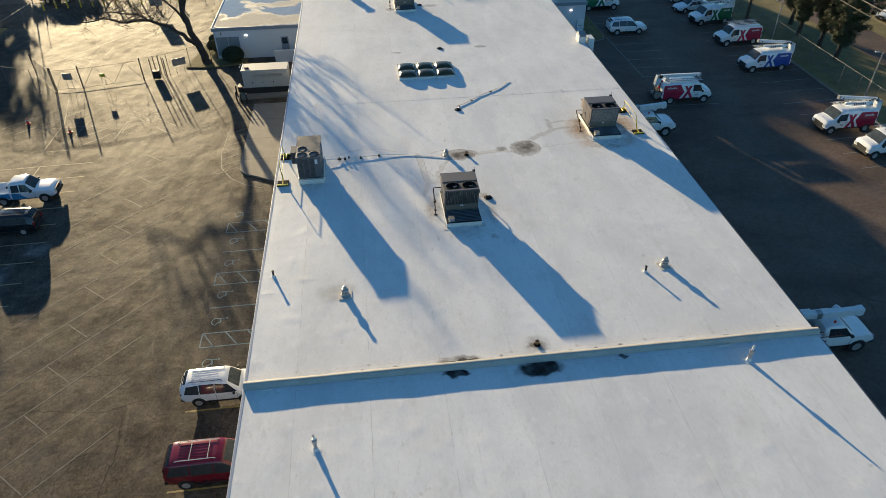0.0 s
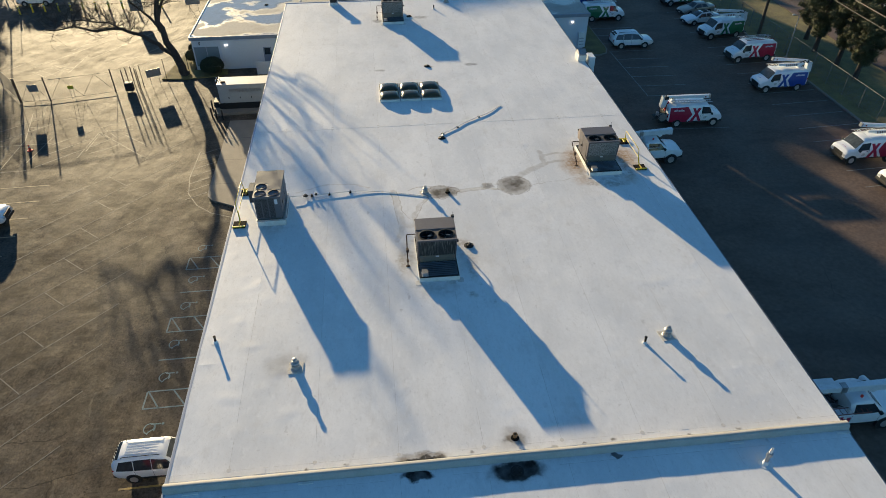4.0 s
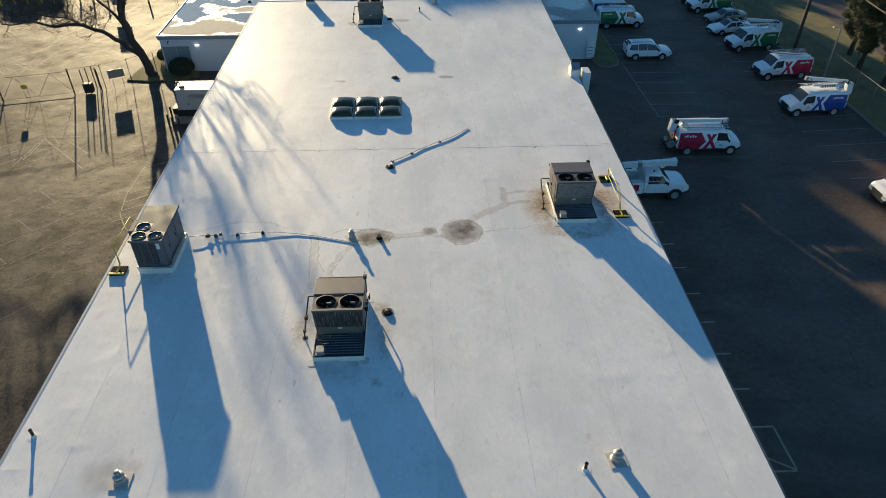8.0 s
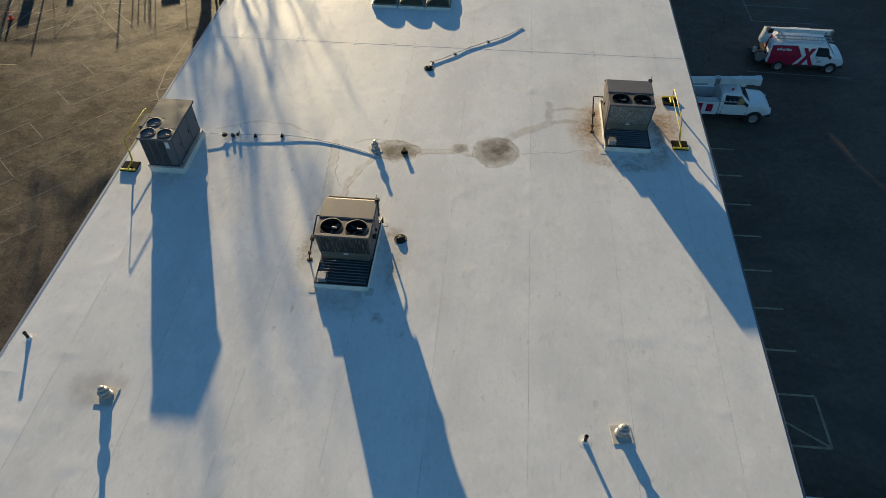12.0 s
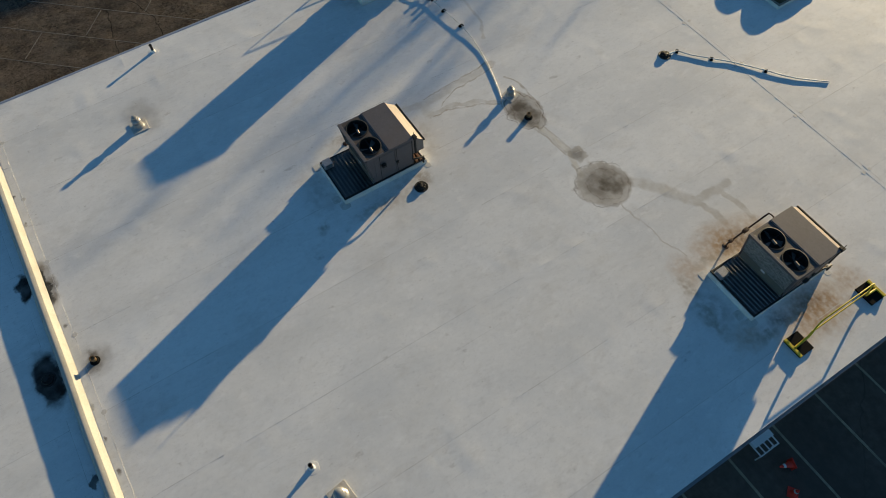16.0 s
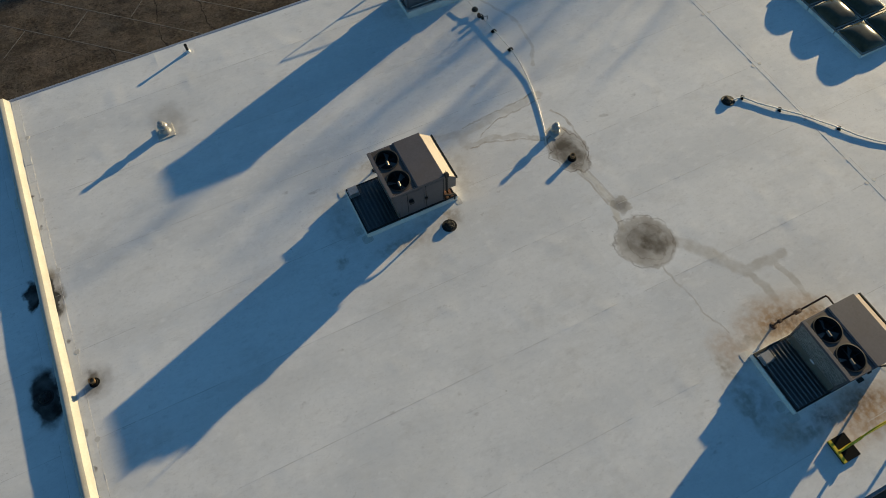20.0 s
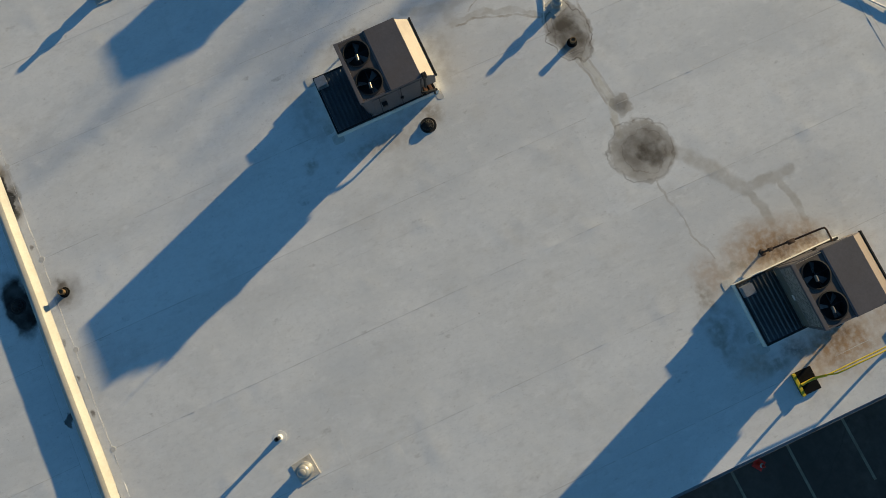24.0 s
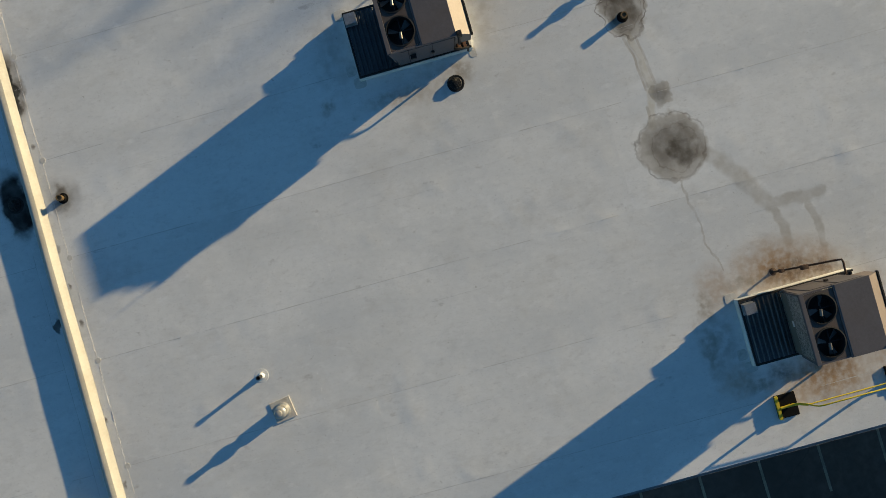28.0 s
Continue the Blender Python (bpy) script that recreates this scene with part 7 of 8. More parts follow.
def wheelchair_mark(x, y):
    t = thing("wheelchair_mark", "worn blue wheelchair symbol painted on asphalt", "road marking", (x, y, G), 0, "wheelchair marks", "structure")
    bm = bmesh.new()
    pts = [(0.42 * math.cos(a), 0.42 * math.sin(a)) for a in np.linspace(-0.6, 4.6, 14)]
    for p, q in zip(pts, pts[1:]):
        stripe(bm, p, q, 0.09, 0.001)
    for p, q in (((0.05, 0.35), (0.75, 0.35)), ((0.35, 0.35), (0.35, -0.05)), ((0.35, -0.05), (0.0, -0.3)), ((0.0, -0.3), (-0.1, -0.5))):
        stripe(bm, p, q, 0.10, 0.0055)
    lathe(bm, [(0.11, 0.001), (0.11, 0.005)], 10, (0.92, 0.35, 0))
    bmesh.ops.scale(bm, vec=(0.72, 0.8, 1), verts=bm.verts)
    part("symbol", bm, M_BLUELINE, t)


for y in (27.6, 31.3, 34.0, 37.5, 40.2, 43.8):
    wheelchair_mark(-4.75, y)
lines("stall_lines_yellow", [((-5.4, 23.95), (-0.9, 24.0)), ((-5.4, 18.8), (-0.9, 18.85)), ((-5.4, 13.6), (-0.9, 13.65)), ((-5.4, 21.35), (-0.9, 21.4))], M_YELLOWLINE, "yellow stall lines beside the building", 0.11)
curve = [(-7.5, 58.5), (-7.6, 54.0), (-7.2, 51.4), (-6.2, 49.6), (-4.9, 48.4), (-3.2, 47.6)]
hatch = list(zip(curve, curve[1:])) + [((-7.4, 58.0 - 1.25 * k), (-5.75, 59.0 - 1.25 * k)) for k in range(7)]
lines("hatched_kerb", hatch, M_WHITELINE, "worn hatched strip round the concrete apron", 0.08)

# ---- aprons, kerbs, islands ----
pts = [(-5.65, 64.2), (-5.6, 52.3)] + [(-5.6 + 1.4 * (1 - math.cos(a)), 51.3 - 1.6 * math.sin(a)) for a in np.linspace(0, 1.4, 6)] + [(-2.5, 48.6), (0.0, 47.6), (0.0, 64.2)]
apron = flat("pavement_apron", pts, G - 0.02, G + 0.14, M_CONC, "raised concrete apron beside the building", "pavement")
for k in range(3):
    part("control_joint", B(-5.55, 0.0, 52.5 + 4 * k, 52.53 + 4 * k, G + 0.139, G + 0.143), M_TRIM, apron)
flat("pavement_pad", [(-7.4, 65.6), (-0.1, 66.0), (-0.1, 70.6), (-7.4, 70.4)], G - 0.02, G + 0.25, M_CONC, "concrete pad under the generator", "pavement")
flat("kerb_east", [(54.38, -60), (54.58, -60), (54.58, 140), (54.38, 140)], GE - 0.05, GE + 0.14, M_CONC, "concrete kerb along the fence", "kerb")
isl = [(33.2, 75.93), (33.49, 74.91), (34.47, 74.66), (35.54, 75.25), (35.97, 76.51), (36.02, 85.65), (33.2, 85.65)]
flat("kerb_island", isl, GE - 0.02, GE + 0.13, M_CONC, "concrete kerb round a small grass island", "kerb")
c = Vector((34.6, 80.3))
flat("island_grass", [(c.x + (x - c.x) * 0.90, c.y + (y - c.y) * 0.96) for x, y in isl], GE + 0.10, GE + 0.17, M_GRASS, "small island of worn grass", "grass")
bed = [(-14.6, 75.3), (-12.0, 75.0), (-9.0, 75.4), (-7.6, 76.0), (-7.8, 77.4), (-11.5, 77.4), (-12.0, 83.5), (-13.4, 83.2)]
flat("planting_bed", bed, G - 0.02, G + 0.10, M_GRASS, "mossy bed round the bare tree", "grass")

# ---- the low wings ----
M_LOWROOF = material("ponded_grey_roof", (0.40, 0.38, 0.34), 0.9, spec=0.5, vary=0.15, scale=0.3, fine=4, dirt=(0.27, 0.23, 0.18), dirt_amount=0.8, dirt_scale=0.3)
n_, l_ = M_LOWROOF.node_tree.nodes, M_LOWROOF.node_tree.links
geo_ = n_.new("ShaderNodeNewGeometry")
nz_ = n_.new("ShaderNodeTexNoise")
nz_.inputs["Scale"].default_value, nz_.inputs["Detail"].default_value = 0.22, 4
mr_ = n_.new("ShaderNodeMapRange")
mr_.inputs["From Min"].default_value, mr_.inputs["From Max"].default_value = 0.47, 0.55
mr_.inputs["To Min"].default_value, mr_.inputs["To Max"].default_value = 0.85, 0.05
l_.new(geo_.outputs["Position"], nz_.inputs["Vector"]), l_.new(nz_.outputs["Fac"], mr_.inputs["Value"])
l_.new(mr_.outputs["Result"], n_["Principled BSDF"].inputs["Roughness"])
M_LIT = bpy.data.materials.new("lit_lamp")
M_LIT.use_nodes = True
M_LIT.node_tree.nodes["Principled BSDF"].inputs["Emission Color"].default_value = (1, 0.97, 0.9, 1)
M_LIT.node_tree.nodes["Principled BSDF"].inputs["Emission Strength"].default_value = 1.1
M_PANE = material("pale_window_pane", (0.20, 0.25, 0.28), 0.15, vary=0.1, scale=1, fine=8, spec=0.6)
M_GREYTRIM = material("blue_grey_fascia", (0.24, 0.27, 0.32), 0.6, vary=0.06, scale=1, fine=12)


def wing(name, x0, x1, y0, y1, top, label):
    w = thing(name, label, "building")
    bm = bmesh.new()
    for a in ((x0 + 0.15, x0 + 0.4, y0 + 0.15, y1), (x1 - 0.4, x1 - 0.15, y0 + 0.15, y1), (x0 + 0.4, x1 - 0.4, y0 + 0.15, y0 + 0.4)):
        box(bm, a[0], a[1], a[2], a[3], G, top - 0.35)
    part("wall", bm, M_WALL2, w, "pale blue-grey painted wall")
    part("fascia", B(x0, x1, y0, y1, top - 0.35, top - 0.03), M_GREYTRIM, w)
    part("roof_deck", B(x0 + 0.05, x1 - 0.05, y0 + 0.05, y1, top - 0.03, top), M_LOWROOF, w, "pale flat roof with ponded water")
    bm = bmesh.new()
    box(bm, x0 - 0.03, x0 + 0.10, y0 - 0.03, y1, top - 0.02, top + 0.06, 0.01)
    box(bm, x0 + 0.10, x1, y0 - 0.03, y0 + 0.10, top - 0.02, top + 0.06, 0.01)
    part("coping", bm, M_EDGE, w)
    return w


w = wing("low_wing", -11.35, -0.02, 77.4, 112.0, -4.0, "low pale blue-grey wing with a ponded flat roof")
yw = 77.4 + 0.15
part("white_panel", B(-8.1, -0.3, yw - 0.03, yw - 0.002, G + 0.3, -4.55), M_LABEL, w, "white painted wall panel")
for k in range(2):
    win = part("window", B(-11.0 + 1.35 * k, -9.75 + 1.35 * k, yw - 0.05, yw - 0.002, G + 0.5, -5.1), M_PANE, w, "pale frosted pane")
    part("window_frame", B(-11.05 + 1.35 * k, -11.0 + 1.35 * k, yw - 0.07, yw - 0.002, G + 0.45, -5.05), M_GREYTRIM, win)
d = part("door", B(-3.55, -2.65, yw - 0.06, yw - 0.032, G + 0.32, G + 2.40), M_GREYTRIM, w, "grey door with a dark upper pane")
part("door_pane", B(-3.42, -2.78, yw - 0.075, yw - 0.062, G + 1.55, G + 2.28), M_GLASS, d)
part("wall_lamp", B(-7.70, -7.34, yw - 0.18, yw - 0.034, -5.03, -4.90, 0.02), M_LIT, w, "lit rectangular wall lamp")
part("camera_bracket", T([(-10.3, yw - 0.02, -4.55), (-10.3, yw - 0.3, -4.5), (-10.3, yw - 0.3, -4.75)], 0.05, 6), M_BLACK, w)
part("low_screen", B(-4.3, -0.2, 75.6, 75.8, G, G + 1.45, 0.02), M_LABEL, w, "low white screen wall")
for x, y in ((-7.9, 95.5), (-4.0, 88.0)):
    copy_thing(drain, pose(x, y, -4.0, 0, 0, 0))

w = wing("low_wing", 27.15, 33.61, 77.1, 118.0, -2.8, "low pale wing beside the grass island")
ye = 77.25
part("wall_lamp", B(31.45, 31.75, ye - 0.16, ye - 0.002, -3.80, -3.68, 0.02), M_LIT, w, "lit rectangular wall lamp")
m_ = part("meter_cabinet", B(32.5, 33.25, ye - 0.30, ye - 0.002, GE + 0.3, GE + 2.0, 0.02), M_FIBRE, w, "pale utility cabinet")
for k in range(3):
    part("cabinet_vent", B(32.6, 33.15, ye - 0.315, ye - 0.302, GE + 0.6 + 0.35 * k, GE + 0.68 + 0.35 * k), M_GREYTRIM, m_)

w = wing("low_wing", 0.02, 27.12, 75.50, 112.0, -3.9, "low wing with a stained flat roof behind the main roof")
vt = thing("rooftop_unit", "small brown boxed unit on the low roof", "air conditioner", (5.1, 89.6, -3.9))
part("cabinet", B(-1.3, 1.3, -0.9, 0.9, 0.12, 1.15, 0.03), M_FANDECK, vt)
part("base_rail", B(-1.35, 1.35, -0.95, 0.95, 0.001, 0.119), M_GALV, vt)
part("top_panel", B(-1.34, 1.34, -0.94, 0.94, 1.152, 1.20, 0.01), M_FANDECK, vt)
for k in range(3):
    part("access_panel", B(-1.2 + 0.82 * k, -0.45 + 0.82 * k, -0.915, -0.902, 0.25, 1.05), M_FANDECK, vt)
copy_thing(vt, pose(21.6, 90.2, -3.9, 0, 0, 4))
copy_thing(drain, pose(15.7, 88.3, -3.9))
copy_thing(vent, pose(20.0, 88.0, -3.9))
ms2 = thing("roof_mast", "thin mast with a small white fitting on the low roof", "mast", (1.0, 87.4, -3.9))
part("post", T([(0, 0, 0), (0.1, 0, 1.3)], 0.03, 6), M_GALV, ms2)
part("fitting", B(-0.1, 0.25, -0.1, 0.1, 1.3, 1.45, 0.02), M_LABEL, ms2)

# ---- an unseen block added to shade the west row ----
nb = thing("neighbour_building", "plain grey unseen block added to shade the west row", "building")
part("wall", B(-70, -41.3, -40, 89.1, G, G + 10.0), M_WALL, nb)
part("coping", B(-70.1, -41.15, -40.1, 89.2, G + 10.0, G + 10.2), M_EDGE, nb)

# ---- generator on its pad ----
M_GENSET = material("dull_white_enamel", (0.40, 0.40, 0.39), 0.5, vary=0.08, scale=1.5, fine=14, dirt=(0.25, 0.23, 0.20), dirt_amount=0.4, dirt_scale=1.5)
g = thing("generator", "white standby generator enclosure on a black skid", "generator", (-4.6, 67.6, G + 0.25))
part("skid", B(-2.35, 2.6, -1.0, 1.0, 0.002, 0.62, 0.03), M_BLACK, g)
part("enclosure", B(-2.2, 2.6, -0.95, 0.95, 0.622, 2.42, 0.05), M_GENSET, g, "grey-white louvred enclosure", smooth=40)
part("roof_cap", B(-2.25, 2.6, -0.98, 0.98, 2.422, 2.56, 0.03), M_GENSET, g)
part("exhaust_cowl", LA([(0.24, 2.56), (0.24, 2.62), (0.16, 2.66)], 16, (-1.7, -0.35, 0)), M_RUST, g)
part("louvre_panel", B(-1.1, 0.4, -0.975, -0.952, 1.75, 2.15), M_GALV, g)
part("louvre_panel", B(0.5, 2.0, -0.975, -0.952, 1.75, 2.15), M_GALV, g)
for k in range(3):
    part("latch", B(-1.3 + 1.1 * k, -1.22 + 1.1 * k, -0.985, -0.952, 1.1, 1.25), M_BLACK, g)
part("battery_box", B(-2.95, -2.40, -0.6, 0.5, 0.0, 0.6, 0.03), M_TRIM, g)
ms = thing("equipment_mast", "black mast with small white sensors by the generator", "mast", (-7.0, 68.2, G))
part("post", T([(0, 0, 0), (0, 0, 2.9)], 0.05, 8), M_BLACK, ms)
for k in range(4):
    part("sensor", B(-0.22 + 0.13 * k, -0.14 + 0.13 * k, -0.05, 0.05, 2.55 + 0.25 * (k % 2), 2.72 + 0.25 * (k % 2), 0.02), M_LABEL, ms)
bo = thing("bollard", "dark steel bollard guarding the generator", "bollard", (-7.55, 65.4, G), 0, "generator bollards")
part("post", LA([(0.08, 0), (0.08, 1.05), (0.05, 1.10)], 12), M_BLACK, bo, smooth=40)
for x, y in ((-7.0, 64.9), (-7.75, 67.0), (-6.4, 64.75)):
    copy_thing(bo, pose(x, y, G))


# ---- fences ----
M_FENCE = material("dull_galvanised_wire", (0.16, 0.155, 0.145), 0.6, 0.3, vary=0.2, scale=3, fine=20)

def wires(x0, x1, z0, z1, step, parent, name="wire_mesh"):
    """Woven diagonal wire between two posts, in the plane of x and z."""
    verts, faces = [], []
    w, h, r = x1 - x0, z1 - z0, 0.004
    for s in (1, -1):
        k = -h
        while k < w:
            a, b = max(0, k), min(w, k + h)
            if b > a:
                za, zb = a - k, b - k
                if s < 0:
                    za, zb = h - za, h - zb
                i = len(verts)
                verts += [(x0 + a, -r, z0 + za), (x0 + a + 2 * r, r, z0 + za), (x0 + b + 2 * r, r, z0 + zb), (x0 + b, -r, z0 + zb)]
                faces.append((i, i + 1, i + 2, i + 3))
            k += step
    ob = raw(name, verts, faces, M_FENCE, parent, "woven diagonal fence wire")
    return tagged(ob, kind="stuff")


def fence(name, label, posts, h, step=0.16, mat=None, z=G):
    """Posts on the ground with rails and wire between them."""
    f = thing(name, label, "fence", (*posts[0], z))
    base = Vector((*posts[0], 0))
    for x, y in posts:
        part("post", T([(x - base.x, y - base.y, 0), (x - base.x, y - base.y, h + 0.05)], 0.032, 8), mat or M_FENCE, f)
    for p, q in zip(posts, posts[1:]):
        a, b = Vector((*p, 0)) - base, Vector((*q, 0)) - base
        part("top_rail", T([(a.x, a.y, h), (b.x, b.y, h)], 0.016, 6), mat or M_FENCE, f)
        ob = wires(0.0, (b - a).length, 0.05, h - 0.02, step, f)
        ob.matrix_basis = Matrix.Translation(a) @ Matrix.Rotation(math.atan2(b.y - a.y, b.x - a.x), 4, "Z")
    return f


fence("chain_link_fence", "tall grey chain-link fence on the grass strip", [(56.05, 41.8 + 2.87 * k) for k in range(22)], 2.25, 0.2, z=GE)
fence("chain_link_fence", "chain-link yard fence joining the bare tree", [(-18.65, 72.38), (-16.04, 73.47), (-13.92, 74.83), (-11.8, 76.4)], 2.5, 0.2, mat=M_BLACK)
fence("chain_link_fence", "chain-link yard fence at the open gate", [(-36.5, 74.0), (-33.0, 72.2), (-29.8, 71.0), (-27.76, 70.84)], 2.5, 0.2)
fence("chain_link_fence", "chain-link fence behind the yard", [(-40.5 + 0.6 * k, 78.0 + 5.0 * k) for k in range(5)], 2.3, 0.25)


def gate(loc, heading, length, h, label):
    """A framed gate leaf with slanted braces."""
    g = thing("yard_gate", label, "gate", loc, heading)
    for x in (0.0, length):
        part("gate_post", T([(x, 0, 0), (x, 0, h + 0.35)], 0.06, 8), M_BLACK, g)
    for z in (0.15, h):
        part("gate_rail", T([(0, 0, z), (length, 0, z)], 0.022, 6), M_FENCE, g)
    n = max(2, round(length / 1.5))
    for k in range(n):
        x, x2 = length * k / n, length * (k + 1) / n
        za, zb = (0.15, h) if k % 2 == 0 else (h, 0.15)
        part("brace", T([(x, 0, za), (x2, 0, zb)], 0.016, 5), M_FENCE, g)
    wires(0, length, 0.15, h, 0.25, g)
    return g


gate((-24.79, 70.91, G), math.degrees(math.atan2(1.47, 6.14)), 6.3, 2.3, "sliding chain-link yard gate with slanted braces")
gate((-27.76, 70.84, G), 128, 5.6, 2.3, "open chain-link gate leaf")
gate((-27.6, 70.8, G), 2, 2.8, 2.3, "narrow chain-link gate panel beside the sliding gate")


def board(name, label, loc, heading, w, h, z, mat):
    s = thing(name, label, "sign", loc, heading, "yard signs")
    part("panel", B(-w / 2, w / 2, -0.015, 0.015, z, z + h, 0.004), mat, s)
    for x in (-w * 0.3, w * 0.3):
        part("leg", T([(x, 0.03, 0), (x, 0.03, z + h * 0.6)], 0.02, 5), M_GALV, s)
    return s


board("yard_sign", "pale blank sign panel at the fence", (-26.0, 70.72, G), 2, 0.95, 0.75, 1.2, M_GALV)
board("yard_sign", "pale sign panel beside the tree fence", (-14.9, 74.0, G), 28, 1.5, 0.8, 0.95, M_GALV)
board("yard_sign", "small sign with yellow and dark halves on the gate", (-22.6, 71.3, G), 13, 0.55, 0.35, 1.1, M_YELLOW)
board("road_sign", "pale sign board on two posts behind the yard", (-22.3, 96.5, G), 5, 1.7, 1.4, 0.9, M_GALV)
board("road_sign", "pale sign board on posts beside the low wing", (-15.4, 98.5, G), 5, 1.9, 1.4, 0.9, M_GALV)
ss = thing("stop_sign", "red octagonal stop sign on a post", "sign", (-16.4, 100.3, G))
part("post", T([(0, 0, 0), (0, 0, 2.5)], 0.03, 6), M_GALV, ss)
oc = LA([(0.38, -0.01), (0.38, 0.01)], 8)
bmesh.ops.transform(oc, matrix=Matrix.Translation((0, -0.05, 2.3)) @ Matrix.Rotation(radians(90), 4, "X") @ Matrix.Rotation(radians(22.5), 4, "Z"), verts=oc.verts)
part("plate", oc, M_TAIL, ss)
op = thing("gate_operator", "black gate operator box between steel posts", "gate operator", (-17.2, 72.6, G))
part("housing", B(-0.45, 0.35, -0.3, 0.3, 0.1, 1.0, 0.05), M_TRIM, op)
for x, y in ((-0.3, 0.9), (0.1, 1.3), (0.6, 0.9), (0.9, 0.5), (-0.6, 0.4)):
    part("guard_post", T([(x, y, 0), (x, y, 2.2)], 0.05, 8), M_RUST, op)


def bollard(x, y):
    b = thing("bollard", "yellow steel bollard at the road's edge", "bollard", (x, y, G), 0, "yellow bollards")
    part("post", LA([(0.11, 0), (0.11, 1.05), (0.07, 1.12), (0.02, 1.14)], 12), M_YELLOW, b, smooth=40)
    part("reflector", LA([(0.115, 0.85), (0.115, 0.95)], 12, cap=False), M_LABEL, b)
    return b


first_b = bollard(-38.6, 99.5)
for x in (-37.2, -35.6, -33.8, -32.2, -30.6, -28.9, -27.2, -25.4, -23.6, -20.2):
    copy_thing(first_b, pose(x, 100.2 + 0.02 * (x + 38), G))


def cone(x, y, z=G, turn=0, lying=False):
    c = thing("traffic_cone", "orange traffic cone on a square foot", "cone", (x, y, z), turn, "traffic cones")
    if lying:
        c.matrix_basis = pose(x, y, z + 0.2, 85, 0, turn)
    part("foot", B(-0.21, 0.21, -0.21, 0.21, 0.002, 0.045, 0.01), M_ORANGE, c)
    part("cone", LA([(0.14, 0.045), (0.10, 0.28), (0.04, 0.55), (0.03, 0.56)], 16), M_ORANGE, c, smooth=40)
    part("band", LA([(0.094, 0.33), (0.074, 0.43)], 16, cap=False), M_LABEL, c)
    return c


cone(-23.0, 60.4), cone(-27.8, 62.9)
cone(28.62, 39.62, GE, turn=-20, lying=True), cone(29.42, 38.88, GE, turn=35)
wv = thing("wall_vent", "white louvred hood fixed low on the building's wall", "vent", (26.80, 39.05, GE))
part("hood", prism(bmesh.new(), [(-0.5, 0.62), (-0.5, 0.80), (0.5, 0.80), (0.5, 0.62)], 0.0, 0.58), M_LABEL, wv)
for k in range(5):
    part("divider", B(0.585, 0.90, -0.5 + 0.24 * k, -0.46 + 0.24 * k, 0.62, 0.68), M_LABEL, wv)
part("front_bar", B(0.90, 0.95, -0.5, 0.5, 0.62, 0.68), M_LABEL, wv)
part("leg", B(0.90, 0.95, -0.48, -0.43, 0.0, 0.618), M_LABEL, wv)
part("leg", B(0.90, 0.95, 0.43, 0.48, 0.0, 0.618), M_LABEL, wv)
tb = thing("picnic_table", "round dark green mesh picnic table with seats", "table", (31.26, 70.58, GE))
M_DKGREEN = material("dark_green_steel", (0.015, 0.04, 0.025), 0.5, 0.3, vary=0.2, scale=5, fine=30)
part("tabletop", LA([(0.58, 0.72), (0.60, 0.74), (0.58, 0.76)], 24), M_DKGREEN, tb)
part("pedestal", T([(0, 0, 0), (0, 0, 0.72)], 0.06, 8), M_DKGREEN, tb)
for k in range(4):
    a = math.pi / 4 + k * math.pi / 2
    part("seat", LA([(0.22, 0.43), (0.22, 0.46)], 14, (0.95 * math.cos(a), 0.95 * math.sin(a), 0)), M_DKGREEN, tb)
    part("seat_arm", T([(0, 0, 0.2), (0.95 * math.cos(a), 0.95 * math.sin(a), 0.2), (0.95 * math.cos(a), 0.95 * math.sin(a), 0.43)], 0.03, 6), M_DKGREEN, tb)


# ---- lamp posts, pole and cables ----
def lamp_post(x, y, h, z=G):
    p = thing("street_lamp", "slim grey lamp post", "lamp post", (x, y, z), 0, "lamp posts")
    part("pole", T([(0, 0, 0), (0, 0, h)], [0.09, 0.06], 10), M_GALV, p, smooth=40)
    part("arm", T([(0, 0, h - 0.05), (-0.5, 0, h + 0.08)], 0.03, 6), M_GALV, p)
    part("head", B(-0.85, -0.45, -0.14, 0.14, h + 0.02, h + 0.14, 0.03), M_GALV, p)
    part("footing", LA([(0.22, 0), (0.22, 0.3), (0.1, 0.32)], 14), M_CONC, p)
    return p


lamp_post(-40.6, 101.2, 5.5), lamp_post(55.2, 71.5, 5.0, GE), lamp_post(55.85, 54.5, 5.3, GE)
up = thing("utility_pole", "dark wooden utility pole with crossarm", "utility pole", (55.6, 78.75, GE))
part("pole", T([(0, 0, 0), (0, 0, 12.0)], [0.19, 0.13], 12), M_WOOD, up, smooth=40)
part("crossarm", B(-1.2, 1.2, -0.06, 0.06, 11.0, 11.15), M_WOOD, up)
copy_thing(up, pose(56.7, 24.2, GE))
ca = thing("overhead_cables", "thick and thin overhead cables between poles", "cable")
for x0, z0, x1, z1, r in ((55.7, 9.4, 56.8, 9.4, 0.05), (55.7, 8.4, 56.8, 8.4, 0.035)):
    pts = []
    for k in range(21):
        s = k / 20
        pts.append((x0 + (x1 - x0) * s, 78.75 + (24.2 - 78.75) * s, GE + z0 + (z1 - z0) * s - 1.0 * 4 * s * (1 - s)))
    part("cable", T(pts, r, 6), M_TRIM, ca)


